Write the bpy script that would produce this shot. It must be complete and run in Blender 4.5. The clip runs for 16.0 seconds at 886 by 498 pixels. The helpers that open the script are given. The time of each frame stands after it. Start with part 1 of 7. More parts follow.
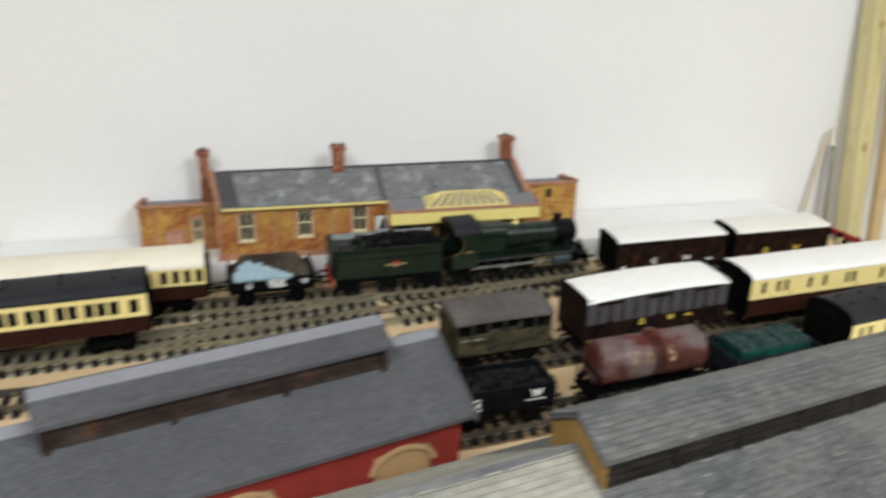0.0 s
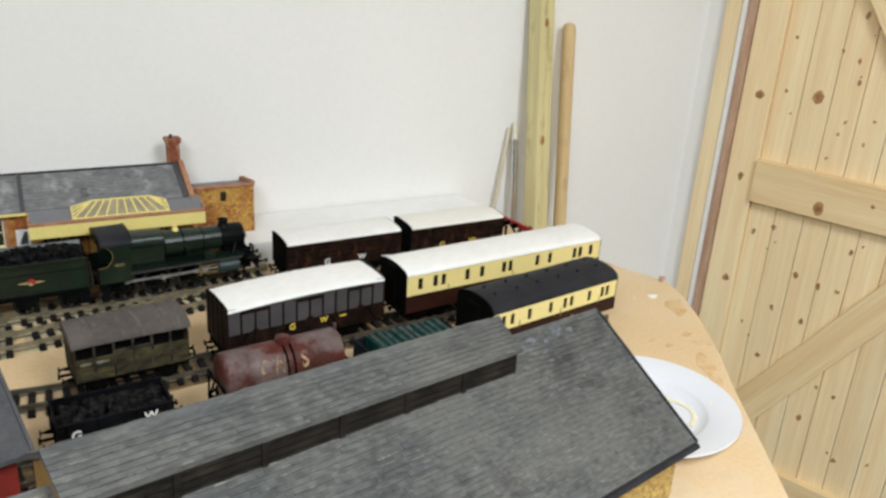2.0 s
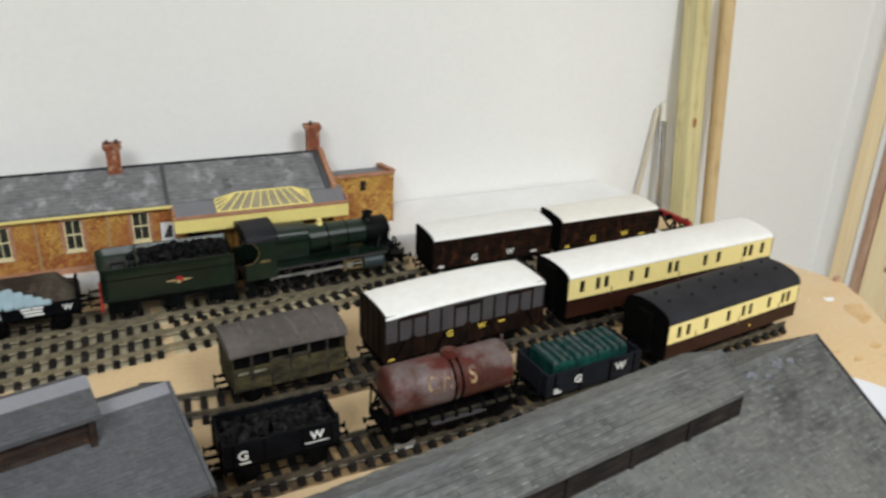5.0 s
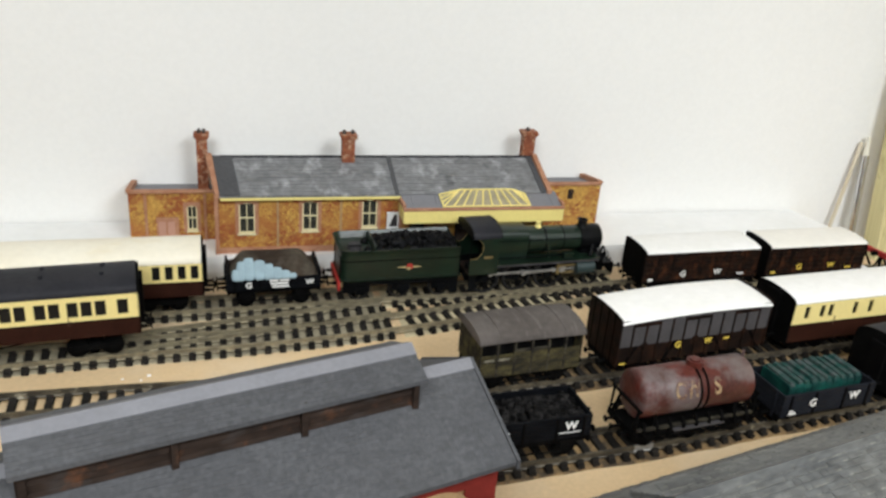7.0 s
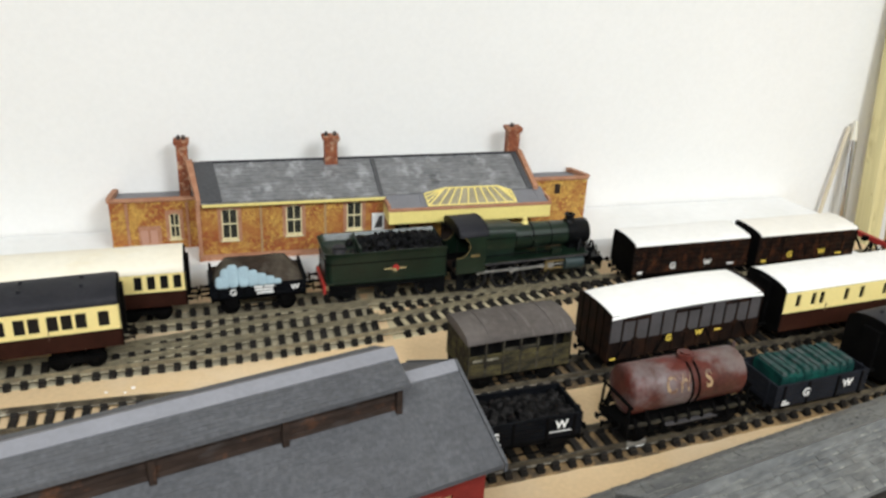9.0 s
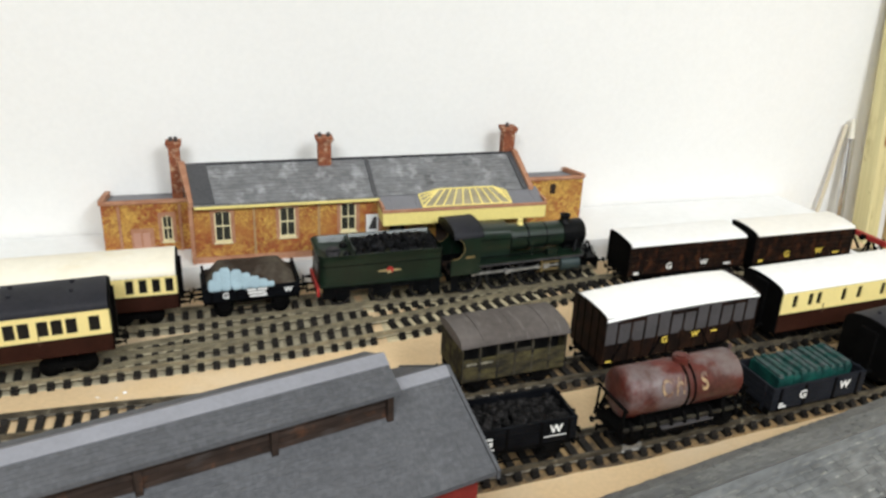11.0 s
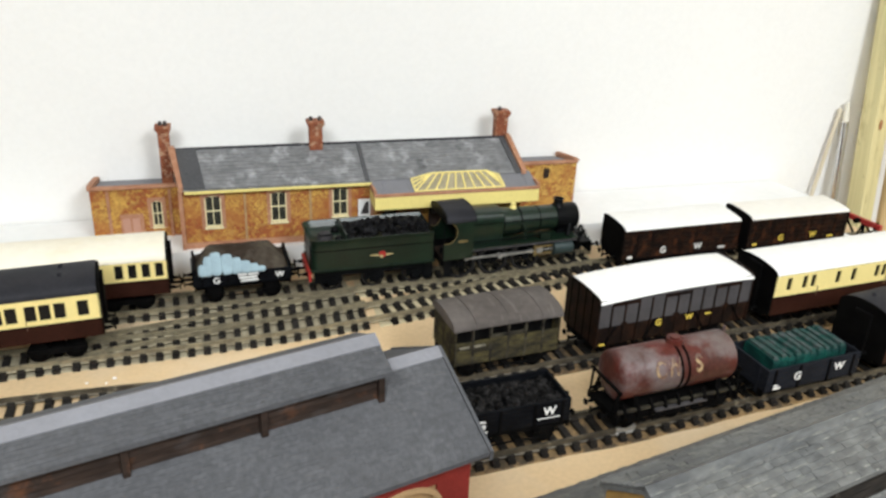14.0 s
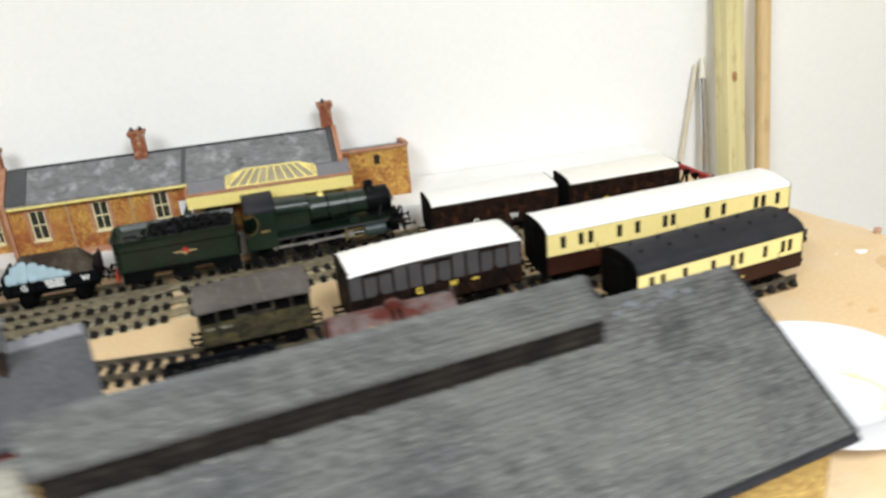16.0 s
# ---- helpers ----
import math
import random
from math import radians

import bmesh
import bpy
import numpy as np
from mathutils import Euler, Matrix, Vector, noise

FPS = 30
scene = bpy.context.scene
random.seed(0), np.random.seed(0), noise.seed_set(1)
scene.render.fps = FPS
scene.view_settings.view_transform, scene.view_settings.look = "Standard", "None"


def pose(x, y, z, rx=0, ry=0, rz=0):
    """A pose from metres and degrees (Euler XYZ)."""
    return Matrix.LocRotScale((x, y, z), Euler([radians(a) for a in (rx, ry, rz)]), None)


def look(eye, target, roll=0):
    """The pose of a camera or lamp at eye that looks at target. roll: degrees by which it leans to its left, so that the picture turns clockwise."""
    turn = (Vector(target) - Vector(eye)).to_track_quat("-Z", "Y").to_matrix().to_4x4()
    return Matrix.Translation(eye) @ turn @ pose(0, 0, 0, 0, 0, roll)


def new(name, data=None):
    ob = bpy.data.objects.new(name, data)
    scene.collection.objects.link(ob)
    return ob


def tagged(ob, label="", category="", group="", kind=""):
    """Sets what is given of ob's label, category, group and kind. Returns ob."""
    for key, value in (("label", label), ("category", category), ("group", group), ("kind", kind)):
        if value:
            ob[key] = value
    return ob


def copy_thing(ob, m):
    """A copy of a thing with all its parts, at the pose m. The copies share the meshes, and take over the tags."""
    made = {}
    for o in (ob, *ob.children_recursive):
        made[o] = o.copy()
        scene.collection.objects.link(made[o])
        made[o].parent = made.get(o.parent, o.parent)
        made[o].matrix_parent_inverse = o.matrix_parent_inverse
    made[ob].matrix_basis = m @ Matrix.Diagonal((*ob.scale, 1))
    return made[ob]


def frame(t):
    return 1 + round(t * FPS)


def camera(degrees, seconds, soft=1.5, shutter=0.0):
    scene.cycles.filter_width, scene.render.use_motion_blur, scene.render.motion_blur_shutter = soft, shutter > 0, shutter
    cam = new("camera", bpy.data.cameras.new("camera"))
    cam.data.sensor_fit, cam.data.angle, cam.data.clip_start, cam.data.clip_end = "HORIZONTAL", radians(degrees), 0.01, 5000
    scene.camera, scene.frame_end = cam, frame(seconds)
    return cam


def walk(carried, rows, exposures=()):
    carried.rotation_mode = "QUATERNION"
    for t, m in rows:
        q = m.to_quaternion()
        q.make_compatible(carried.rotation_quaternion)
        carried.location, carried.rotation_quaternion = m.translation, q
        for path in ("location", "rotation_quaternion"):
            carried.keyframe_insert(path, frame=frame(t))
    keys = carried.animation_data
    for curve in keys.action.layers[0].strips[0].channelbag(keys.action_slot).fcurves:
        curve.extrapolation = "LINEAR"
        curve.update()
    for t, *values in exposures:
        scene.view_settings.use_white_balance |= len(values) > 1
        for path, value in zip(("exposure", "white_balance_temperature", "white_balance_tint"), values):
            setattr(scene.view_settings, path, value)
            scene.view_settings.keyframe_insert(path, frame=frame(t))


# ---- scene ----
cam = camera(56.0, 16.0, soft=2.7, shutter=0.45)
PATH = [
    (0, (-0.2668, 0.0346, 0.4878), (-0.0527, 0.9344, 0.1078), 1.41),
    (0.2, (-0.2230, 0.0370, 0.4920), (0.3010, 1.8220, -0.2430), 1.60),
    (0.5, (-0.1731, 0.0391, 0.5002), (0.1556, 0.9127, 0.1413), 1.78),
    (0.7, (-0.1490, 0.0330, 0.5020), (0.5570, 1.7650, -0.2070), 1.90),
    (1, (-0.1312, 0.0284, 0.5049), (0.2523, 0.8806, 0.1491), 2.35),
    (1.2, (-0.1210, 0.0230, 0.5060), (0.6770, 1.7130, -0.2070), 2.70),
    (1.5, (-0.1099, 0.0159, 0.5043), (0.2959, 0.8577, 0.1483), 2.77),
    (2, (-0.0900, 0.0126, 0.4853), (0.3491, 0.8309, 0.1145), 3.76),
    (2.5, (-0.0870, 0.0222, 0.4775), (0.3416, 0.8488, 0.1126), 3.01),
    (3, (-0.0933, 0.0326, 0.4693), (0.3220, 0.8659, 0.1044), 1.90),
    (3.2, (-0.1004, 0.0386, 0.4679), (0.3148, 0.8736, 0.1067), 2.14),
    (5.3, (-0.1482, 0.1261, 0.4912), (0.1634, 0.9803, 0.0750), 2.28),
    (5.5, (-0.1883, 0.1281, 0.4900), (0.0874, 1.0009, 0.0874), 3.25),
    (5.7, (-0.2170, 0.1330, 0.4900), (0.2860, 1.8800, -0.3400), 3.30),
    (6, (-0.2436, 0.1350, 0.4854), (0.0014, 1.0120, 0.0719), 4.02),
    (6.5, (-0.2844, 0.1340, 0.4879), (-0.0516, 1.0182, 0.0828), 4.39),
    (7, (-0.2932, 0.1338, 0.4813), (-0.0551, 1.0174, 0.0782), 4.66),
    (7.5, (-0.2845, 0.1363, 0.4799), (-0.0405, 1.0144, 0.0682), 3.70),
    (8, (-0.2861, 0.1410, 0.4755), (-0.0398, 1.0177, 0.0622), 3.86),
    (8.5, (-0.2818, 0.1390, 0.4877), (-0.0387, 1.0235, 0.0895), 3.11),
    (9, (-0.2789, 0.1419, 0.4796), (-0.0363, 1.0232, 0.0742), 2.85),
    (11.5, (-0.2697, 0.1491, 0.4822), (-0.0265, 1.0286, 0.0731), 2.44),
    (12, (-0.2689, 0.1488, 0.4816), (-0.0267, 1.0283, 0.0719), 2.16),
    (12.5, (-0.2715, 0.1469, 0.4748), (-0.0306, 1.0245, 0.0605), 2.51),
    (13, (-0.2677, 0.1487, 0.4732), (-0.0238, 1.0233, 0.0542), 2.39),
    (13.5, (-0.2675, 0.1467, 0.4721), (-0.0270, 1.0224, 0.0535), 2.21),
    (14, (-0.2680, 0.1514, 0.4713), (-0.0191, 1.0252, 0.0534), 2.58),
    (14.5, (-0.2663, 0.1486, 0.4672), (-0.0166, 1.0205, 0.0459), 2.30),
    (15, (-0.2700, 0.1425, 0.4703), (-0.0191, 1.0146, 0.0502), 2.45),
    (15.3, (-0.2552, 0.1238, 0.4737), (-0.0056, 0.9532, 0.0834), 0.58),
    (15.5, (-0.2245, 0.1057, 0.4877), (0.0745, 0.9612, 0.0650), -1.90),
    (15.7, (-0.1354, 0.0721, 0.4773), (0.1220, 0.8952, 0.0787), -3.22),
    (15.8, (-0.0793, 0.0565, 0.4677), (0.1498, 0.8899, 0.0735), -4.28),
    (16, (0.0562, 0.0375, 0.4439), (0.2086, 0.9391, 0.0390), -5.22),
]
walk(cam, [(t, look(eye, aim, roll)) for t, eye, aim, roll in PATH],
     exposures=[(0.0, -0.92), (0.5, -0.88), (1.0, -0.91), (2.0, -0.98), (3.2, -1.02), (5.3, -1.04), (6.0, -0.91), (7.0, -0.80), (9.0, -0.69), (12.0, -0.62), (15.0, -0.57), (16.0, -0.60)])

# ---------------- world and lamps ----------------
world = bpy.data.worlds.new("world")
scene.world = world
world.use_nodes = True
world.node_tree.nodes["Background"].inputs[0].default_value = (0.75, 0.8, 0.9, 1)
world.node_tree.nodes["Background"].inputs[1].default_value = 0.3


def area(name, m, sx, sy, watts, colour):
    d = bpy.data.lights.new(name, "AREA")
    d.shape, d.size, d.size_y, d.energy, d.color = "RECTANGLE", sx, sy, watts, colour
    ob = new(name, d)
    ob.matrix_world = m
    return ob


FLOOR = -0.92
CEIL = 1.42
LAMPS = ((0.55, -0.75, 86.0), (-0.75, -0.75, 76.0))
for x, y, watts in LAMPS:
    area("ceiling_lamp_light", pose(x, y, CEIL - 0.064), 0.58, 1.18, watts, (0.93, 0.97, 1.0))

# ---------------- materials ----------------


def material(name, colour, rough=0.6, metal=0.0, vary=0.12, scale=40.0, bump=0.15, second=None, amount=0.5, fine=None, coat=0.0, objrand=0.0, stretch=None, spec=0.5, island=0.0, grain=None):
    """Base colour broken up at two scales, an optional second colour in patches, and fine relief."""
    m = bpy.data.materials.new(name)
    m.use_nodes = True
    nt = m.node_tree
    b = nt.nodes["Principled BSDF"]
    b.inputs["Roughness"].default_value, b.inputs["Metallic"].default_value = rough, metal
    b.inputs["Coat Weight"].default_value = coat
    b.inputs["Specular IOR Level"].default_value = spec
    co = nt.nodes.new("ShaderNodeTexCoord")
    mp = nt.nodes.new("ShaderNodeMapping")
    nt.links.new(co.outputs["Object"], mp.inputs[0])
    mp.inputs["Scale"].default_value = stretch or (1, 1, 1)
    n1 = nt.nodes.new("ShaderNodeTexNoise")
    n1.inputs["Scale"].default_value, n1.inputs["Detail"].default_value = scale, 5
    n2 = nt.nodes.new("ShaderNodeTexNoise")
    n2.inputs["Scale"].default_value, n2.inputs["Detail"].default_value = fine or scale * 9, 3
    mf = nt.nodes.new("ShaderNodeMapping")
    nt.links.new(co.outputs["Object"], mf.inputs[0])
    mf.inputs["Scale"].default_value = grain or stretch or (1, 1, 1)
    nt.links.new(mp.outputs[0], n1.inputs["Vector"])
    nt.links.new(mf.outputs[0], n2.inputs["Vector"])
    ramp = nt.nodes.new("ShaderNodeValToRGB")
    c = Vector(colour)
    s = Vector(second) if second else c * (1 - 2 * vary)
    ramp.color_ramp.elements[0].position, ramp.color_ramp.elements[1].position = 0.5 - 0.5 * amount + 0.12, 0.5 + 0.5 * amount - 0.05
    ramp.color_ramp.elements[0].color, ramp.color_ramp.elements[1].color = (*s, 1), (*c, 1)
    nt.links.new(n1.outputs[0], ramp.inputs[0])
    mul = nt.nodes.new("ShaderNodeMixRGB")
    mul.blend_type, mul.inputs[0].default_value = "MULTIPLY", 1.0
    mr = nt.nodes.new("ShaderNodeMapRange")
    mr.inputs["To Min"].default_value, mr.inputs["To Max"].default_value = 1 - vary, 1 + vary
    mr.inputs["From Min"].default_value, mr.inputs["From Max"].default_value = 0.3, 0.7
    nt.links.new(n2.outputs[0], mr.inputs[0])
    nt.links.new(ramp.outputs[0], mul.inputs[1])
    nt.links.new(mr.outputs[0], mul.inputs[2])
    last = mul.outputs[0]
    if objrand:
        oi = nt.nodes.new("ShaderNodeObjectInfo")
        r2 = nt.nodes.new("ShaderNodeMapRange")
        r2.inputs["To Min"].default_value, r2.inputs["To Max"].default_value = 1 - objrand, 1 + objrand
        nt.links.new(oi.outputs["Random"], r2.inputs[0])
        m2 = nt.nodes.new("ShaderNodeMixRGB")
        m2.blend_type, m2.inputs[0].default_value = "MULTIPLY", 1.0
        nt.links.new(last, m2.inputs[1])
        nt.links.new(r2.outputs[0], m2.inputs[2])
        last = m2.outputs[0]
    if island:
        geo = nt.nodes.new("ShaderNodeNewGeometry")
        r3 = nt.nodes.new("ShaderNodeMapRange")
        r3.inputs["To Min"].default_value, r3.inputs["To Max"].default_value = 1 - island, 1 + island
        nt.links.new(geo.outputs["Random Per Island"], r3.inputs[0])
        m3 = nt.nodes.new("ShaderNodeMixRGB")
        m3.blend_type, m3.inputs[0].default_value = "MULTIPLY", 1.0
        nt.links.new(last, m3.inputs[1])
        nt.links.new(r3.outputs[0], m3.inputs[2])
        last = m3.outputs[0]
    nt.links.new(last, b.inputs["Base Color"])
    if bump:
        bp = nt.nodes.new("ShaderNodeBump")
        bp.inputs["Strength"].default_value, bp.inputs["Distance"].default_value = bump, 0.002
        nt.links.new(n2.outputs[0], bp.inputs["Height"])
        nt.links.new(bp.outputs[0], b.inputs["Normal"])
    return m


def patches(m, colour, scale, lo, hi, stretch=(1, 1, 1), most=1.0, detail=4):
    """Stains, dust, wear or painted sheen in a colour of their own, where a noise runs past lo (full from hi on)."""
    nt = m.node_tree
    base = nt.nodes["Principled BSDF"].inputs["Base Color"]
    old = base.links[0].from_socket
    co = nt.nodes.new("ShaderNodeTexCoord")
    mp = nt.nodes.new("ShaderNodeMapping")
    mp.inputs["Scale"].default_value = stretch
    mp.inputs["Location"].default_value = (scale * 0.37, scale * 0.11, 1.7)
    nt.links.new(co.outputs["Object"], mp.inputs[0])
    n = nt.nodes.new("ShaderNodeTexNoise")
    n.inputs["Scale"].default_value, n.inputs["Detail"].default_value, n.inputs["Roughness"].default_value = scale, detail, 0.65
    nt.links.new(mp.outputs[0], n.inputs["Vector"])
    r = nt.nodes.new("ShaderNodeMapRange")
    r.inputs["From Min"].default_value, r.inputs["From Max"].default_value, r.inputs["To Max"].default_value = lo, hi, most
    nt.links.new(n.outputs[0], r.inputs[0])
    mix = nt.nodes.new("ShaderNodeMixRGB")
    nt.links.new(r.outputs[0], mix.inputs[0])
    nt.links.new(old, mix.inputs[1])
    mix.inputs[2].default_value = (*colour, 1)
    nt.links.new(mix.outputs[0], base)
    return m


M = {}
M["wall"] = material("wall_paint", (0.86, 0.85, 0.82), 0.85, vary=0.015, scale=2.5, fine=160, bump=0.04, second=(0.83, 0.82, 0.79))
M["ceil"] = material("ceiling_paint", (0.82, 0.82, 0.8), 0.9, vary=0.01, scale=2, bump=0.02)
M["floor"] = material("floor_concrete", (0.16, 0.155, 0.145), 0.8, vary=0.1, scale=4, bump=0.2)
M["board"] = material("baseboard_mdf", (0.70, 0.52, 0.31), 0.65, vary=0.06, scale=5, fine=220, bump=0.06, second=(0.65, 0.47, 0.265))
patches(M["board"], (0.66, 0.55, 0.40), 4, 0.48, 0.62, most=0.55)
patches(M["board"], (0.50, 0.33, 0.17), 16, 0.60, 0.72, most=0.35)
M["card"] = material("white_card", (0.87, 0.87, 0.86), 0.7, vary=0.02, scale=9, bump=0.03, second=(0.81, 0.81, 0.79), spec=0.2)
M["pine"] = material("pine", (0.90, 0.75, 0.47), 0.5, vary=0.07, scale=7, fine=26, bump=0.06, second=(0.85, 0.65, 0.38), stretch=(7, 7, 0.35), grain=(14, 14, 0.25), objrand=0.07)
patches(M["pine"], (0.82, 0.57, 0.31), 9, 0.52, 0.75, (5, 5, 0.5), 0.55)
M["pinebrace"] = material("brace_pine", (0.88, 0.71, 0.42), 0.5, vary=0.08, scale=7, fine=26, bump=0.06, second=(0.80, 0.58, 0.31), stretch=(7, 7, 0.35), grain=(14, 14, 0.25), objrand=0.05)
patches(M["pinebrace"], (0.70, 0.44, 0.22), 9, 0.52, 0.75, (5, 5, 0.5), 0.5)
M["treated"] = material("treated_pine", (0.70, 0.62, 0.33), 0.6, vary=0.08, scale=9, fine=26, bump=0.08, second=(0.60, 0.53, 0.27), stretch=(7, 7, 0.35), grain=(12, 12, 0.3))
patches(M["treated"], (0.36, 0.29, 0.12), 16, 0.55, 0.68, (3, 3, 0.9), 0.65)
patches(M["treated"], (0.20, 0.15, 0.06), 70, 0.66, 0.74, (1, 1, 0.6), 0.6)
M["knot"] = material("pine_knot", (0.40, 0.19, 0.085), 0.55, vary=0.25, scale=90, second=(0.24, 0.10, 0.045))
M["knotring"] = material("pine_knot_ring", (0.50, 0.30, 0.125), 0.55, vary=0.3, scale=160, second=(0.34, 0.16, 0.07))
M["palestick"] = material("pale_stick", (0.72, 0.65, 0.51), 0.6, vary=0.08, scale=20, second=(0.63, 0.55, 0.40), stretch=(5, 5, 0.6))
M["paletip"] = material("bleached_wood_tip", (0.80, 0.76, 0.64), 0.6, vary=0.05, scale=40)
M["brownstrip"] = material("hardwood_strip", (0.56, 0.37, 0.25), 0.6, vary=0.1, scale=20, second=(0.44, 0.26, 0.17), stretch=(5, 5, .6))
M["black"] = material("black_frame", (0.0040, 0.0038, 0.0036), 0.85, vary=0.3, scale=60, spec=0.05)
# near-black that stands in for the shade inside coaches and vans
M["dark"] = material("interior_shade", (0.005, 0.005, 0.005), 0.6, vary=0.2, scale=30, spec=0.1)
M["sleeper"] = material("sleeper_plastic", (0.026, 0.023, 0.020), 0.75, vary=0.25, scale=60, bump=0.3, second=(0.014, 0.0125, 0.011), objrand=0.3, spec=0.1)
M["rail"] = material("rail_steel", (0.30, 0.26, 0.165), 0.5, 0.3, vary=0.25, scale=90, second=(0.17, 0.145, 0.095))
M["raildark"] = material("dark_rail_steel", (0.13, 0.11, 0.075), 0.5, 0.3, vary=0.35, scale=70, second=(0.05, 0.042, 0.03))
patches(M["raildark"], (0.42, 0.38, 0.28), 60, 0.62, 0.72, most=0.8)
M["cream"] = material("coach_cream", (0.82, 0.68, 0.28), 0.4, vary=0.03, scale=25, bump=0.03)
M["brown"] = material("coach_brown", (0.033, 0.0112, 0.0072), 0.4, vary=0.15, scale=30, bump=0.04, spec=0.12)
M["roofwhite"] = material("white_roof", (0.84, 0.83, 0.81), 0.55, vary=0.03, scale=14, second=(0.79, 0.78, 0.74))
patches(M["roofwhite"], (0.62, 0.60, 0.56), 45, 0.66, 0.78, (1, 1, 1), 0.5)
M["roofcream"] = material("cream_roof", (0.83, 0.79, 0.67), 0.55, vary=0.03, scale=14, second=(0.78, 0.72, 0.58))
patches(M["roofcream"], (0.74, 0.62, 0.38), 26, 0.58, 0.75, (0.5, 1, 1), 0.45)
M["roofpale"] = material("off_white_roof", (0.84, 0.815, 0.755), 0.55, vary=0.03, scale=14, second=(0.79, 0.76, 0.69))
M["roofblack"] = material("black_roof", (0.014, 0.0145, 0.018), 0.6, vary=0.15, scale=30, second=(0.022, 0.022, 0.026), spec=0.15)
patches(M["roofblack"], (0.05, 0.05, 0.052), 40, 0.57, 0.75, (0.5, 1, 1), 0.4)
M["glass"] = material("coach_glass", (0.008, 0.008, 0.008), 0.12, vary=0.0, scale=10, bump=0, spec=0.2)
M["vanbrown"] = material("van_brown", (0.019, 0.0085, 0.0050), 0.55, vary=0.35, scale=80, second=(0.007, 0.0042, 0.0034), amount=0.4, spec=0.1)
patches(M["vanbrown"], (0.035, 0.017, 0.010), 110, 0.56, 0.70, (1, 1, 0.6), most=0.6)
M["vanplank"] = material("worn_van_planks", (0.021, 0.0088, 0.0050), 0.55, vary=0.35, scale=80, second=(0.007, 0.0042, 0.0034), amount=0.4, spec=0.1)
patches(M["vanplank"], (0.075, 0.026, 0.011), 120, 0.55, 0.68, (1, 1, 0.5), most=0.75)
patches(M["vanplank"], (0.20, 0.13, 0.060), 300, 0.66, 0.74, (1, 1, 0.6), most=0.6)
M["vangrey"] = material("van_panel_grey", (0.070, 0.065, 0.066), 0.55, vary=0.12, scale=40, spec=0.3)
M["weathered"] = material("weathered_grey_wood", (0.055, 0.049, 0.034), 0.85, vary=0.3, scale=45, second=(0.018, 0.0155, 0.013), amount=0.4, stretch=(1, 1, 3), spec=0.08)
patches(M["weathered"], (0.10, 0.085, 0.035), 60, 0.55, 0.72, (0.5, 1, 1.5), 0.5)
M["vanroof"] = material("dusty_grey_roof", (0.112, 0.098, 0.089), 0.85, vary=0.12, scale=18, second=(0.078, 0.067, 0.060), spec=0.2)
patches(M["vanroof"], (0.20, 0.185, 0.165), 70, 0.56, 0.76, (3, 0.5, 0.5), 0.55)
M["wagonblack"] = material("wagon_black", (0.0055, 0.0062, 0.0078), 0.55, vary=0.25, scale=40, spec=0.05)
M["wagongrey"] = material("wagon_dark_grey", (0.014, 0.0155, 0.020), 0.6, vary=0.15, scale=40, spec=0.05)
M["coal"] = material("coal", (0.013, 0.013, 0.0145), 0.5, vary=0.5, scale=150, bump=0.6, spec=0.08, island=0.8)
M["tank"] = material("tank_red_oxide", (0.085, 0.0155, 0.0105), 0.42, vary=0.22, scale=30, second=(0.062, 0.022, 0.017), amount=0.4, bump=0.1, spec=0.22)
# grey patches paint the ceiling light's reflections onto the barrel
patches(M["tank"], (0.155, 0.135, 0.13), 28, 0.48, 0.64, (0.9, 1, 1), 0.68, 5)
patches(M["tank"], (0.020, 0.008, 0.006), 60, 0.60, 0.72, (1.4, 1, 0.6), 0.6)
M["green"] = material("loco_green", (0.0062, 0.0185, 0.0098), 0.34, vary=0.2, scale=30, second=(0.0045, 0.0115, 0.0065), spec=0.5)
patches(M["green"], (0.030, 0.040, 0.033), 45, 0.58, 0.78, (0.6, 1, 1), 0.5)
M["locoblack"] = material("loco_black", (0.0050, 0.0054, 0.0060), 0.45, vary=0.3, scale=50, spec=0.09)
M["steel"] = material("rod_steel", (0.36, 0.35, 0.32), 0.4, 0.4, vary=0.2, scale=80)
M["red"] = material("buffer_red", (0.42, 0.03, 0.025), 0.45, vary=0.12, scale=60)
M["teal"] = material("green_sheeted_load", (0.006, 0.060, 0.047), 0.75, vary=0.25, scale=60, second=(0.003, 0.022, 0.020), spec=0.1)
M["white"] = material("white_lettering", (0.75, 0.75, 0.72), 0.6, vary=0.05, scale=80, bump=0)
M["yellow"] = material("yellow_lettering", (0.75, 0.55, 0.08), 0.6, vary=0.05, scale=80, bump=0)
M["straw"] = material("canopy_cream", (0.84, 0.70, 0.24), 0.55, vary=0.04, scale=30)
M["stucco"] = material("window_frame_cream", (0.78, 0.70, 0.42), 0.55, vary=0.04, scale=50)
M["slate"] = material("slate_card", (0.205, 0.208, 0.212), 0.65, vary=0.2, scale=60, fine=240, second=(0.150, 0.152, 0.156), amount=0.6, grain=(0.5, 1, 1), island=0.10, spec=0.3)
patches(M["slate"], (0.50, 0.51, 0.52), 46, 0.53, 0.74, (1.0, 0.75, 0.75), 0.85, 8)
patches(M["slate"], (0.045, 0.046, 0.048), 27, 0.60, 0.70, (1, 0.6, 0.6), 0.7)
M["slateB"] = material("weathered_slate", (0.070, 0.073, 0.074), 0.5, vary=0.25, scale=22, fine=300, second=(0.102, 0.102, 0.097), amount=0.5, stretch=(0.5, 1, 1), grain=(0.3, 1, 1), island=0.15, spec=0.2)
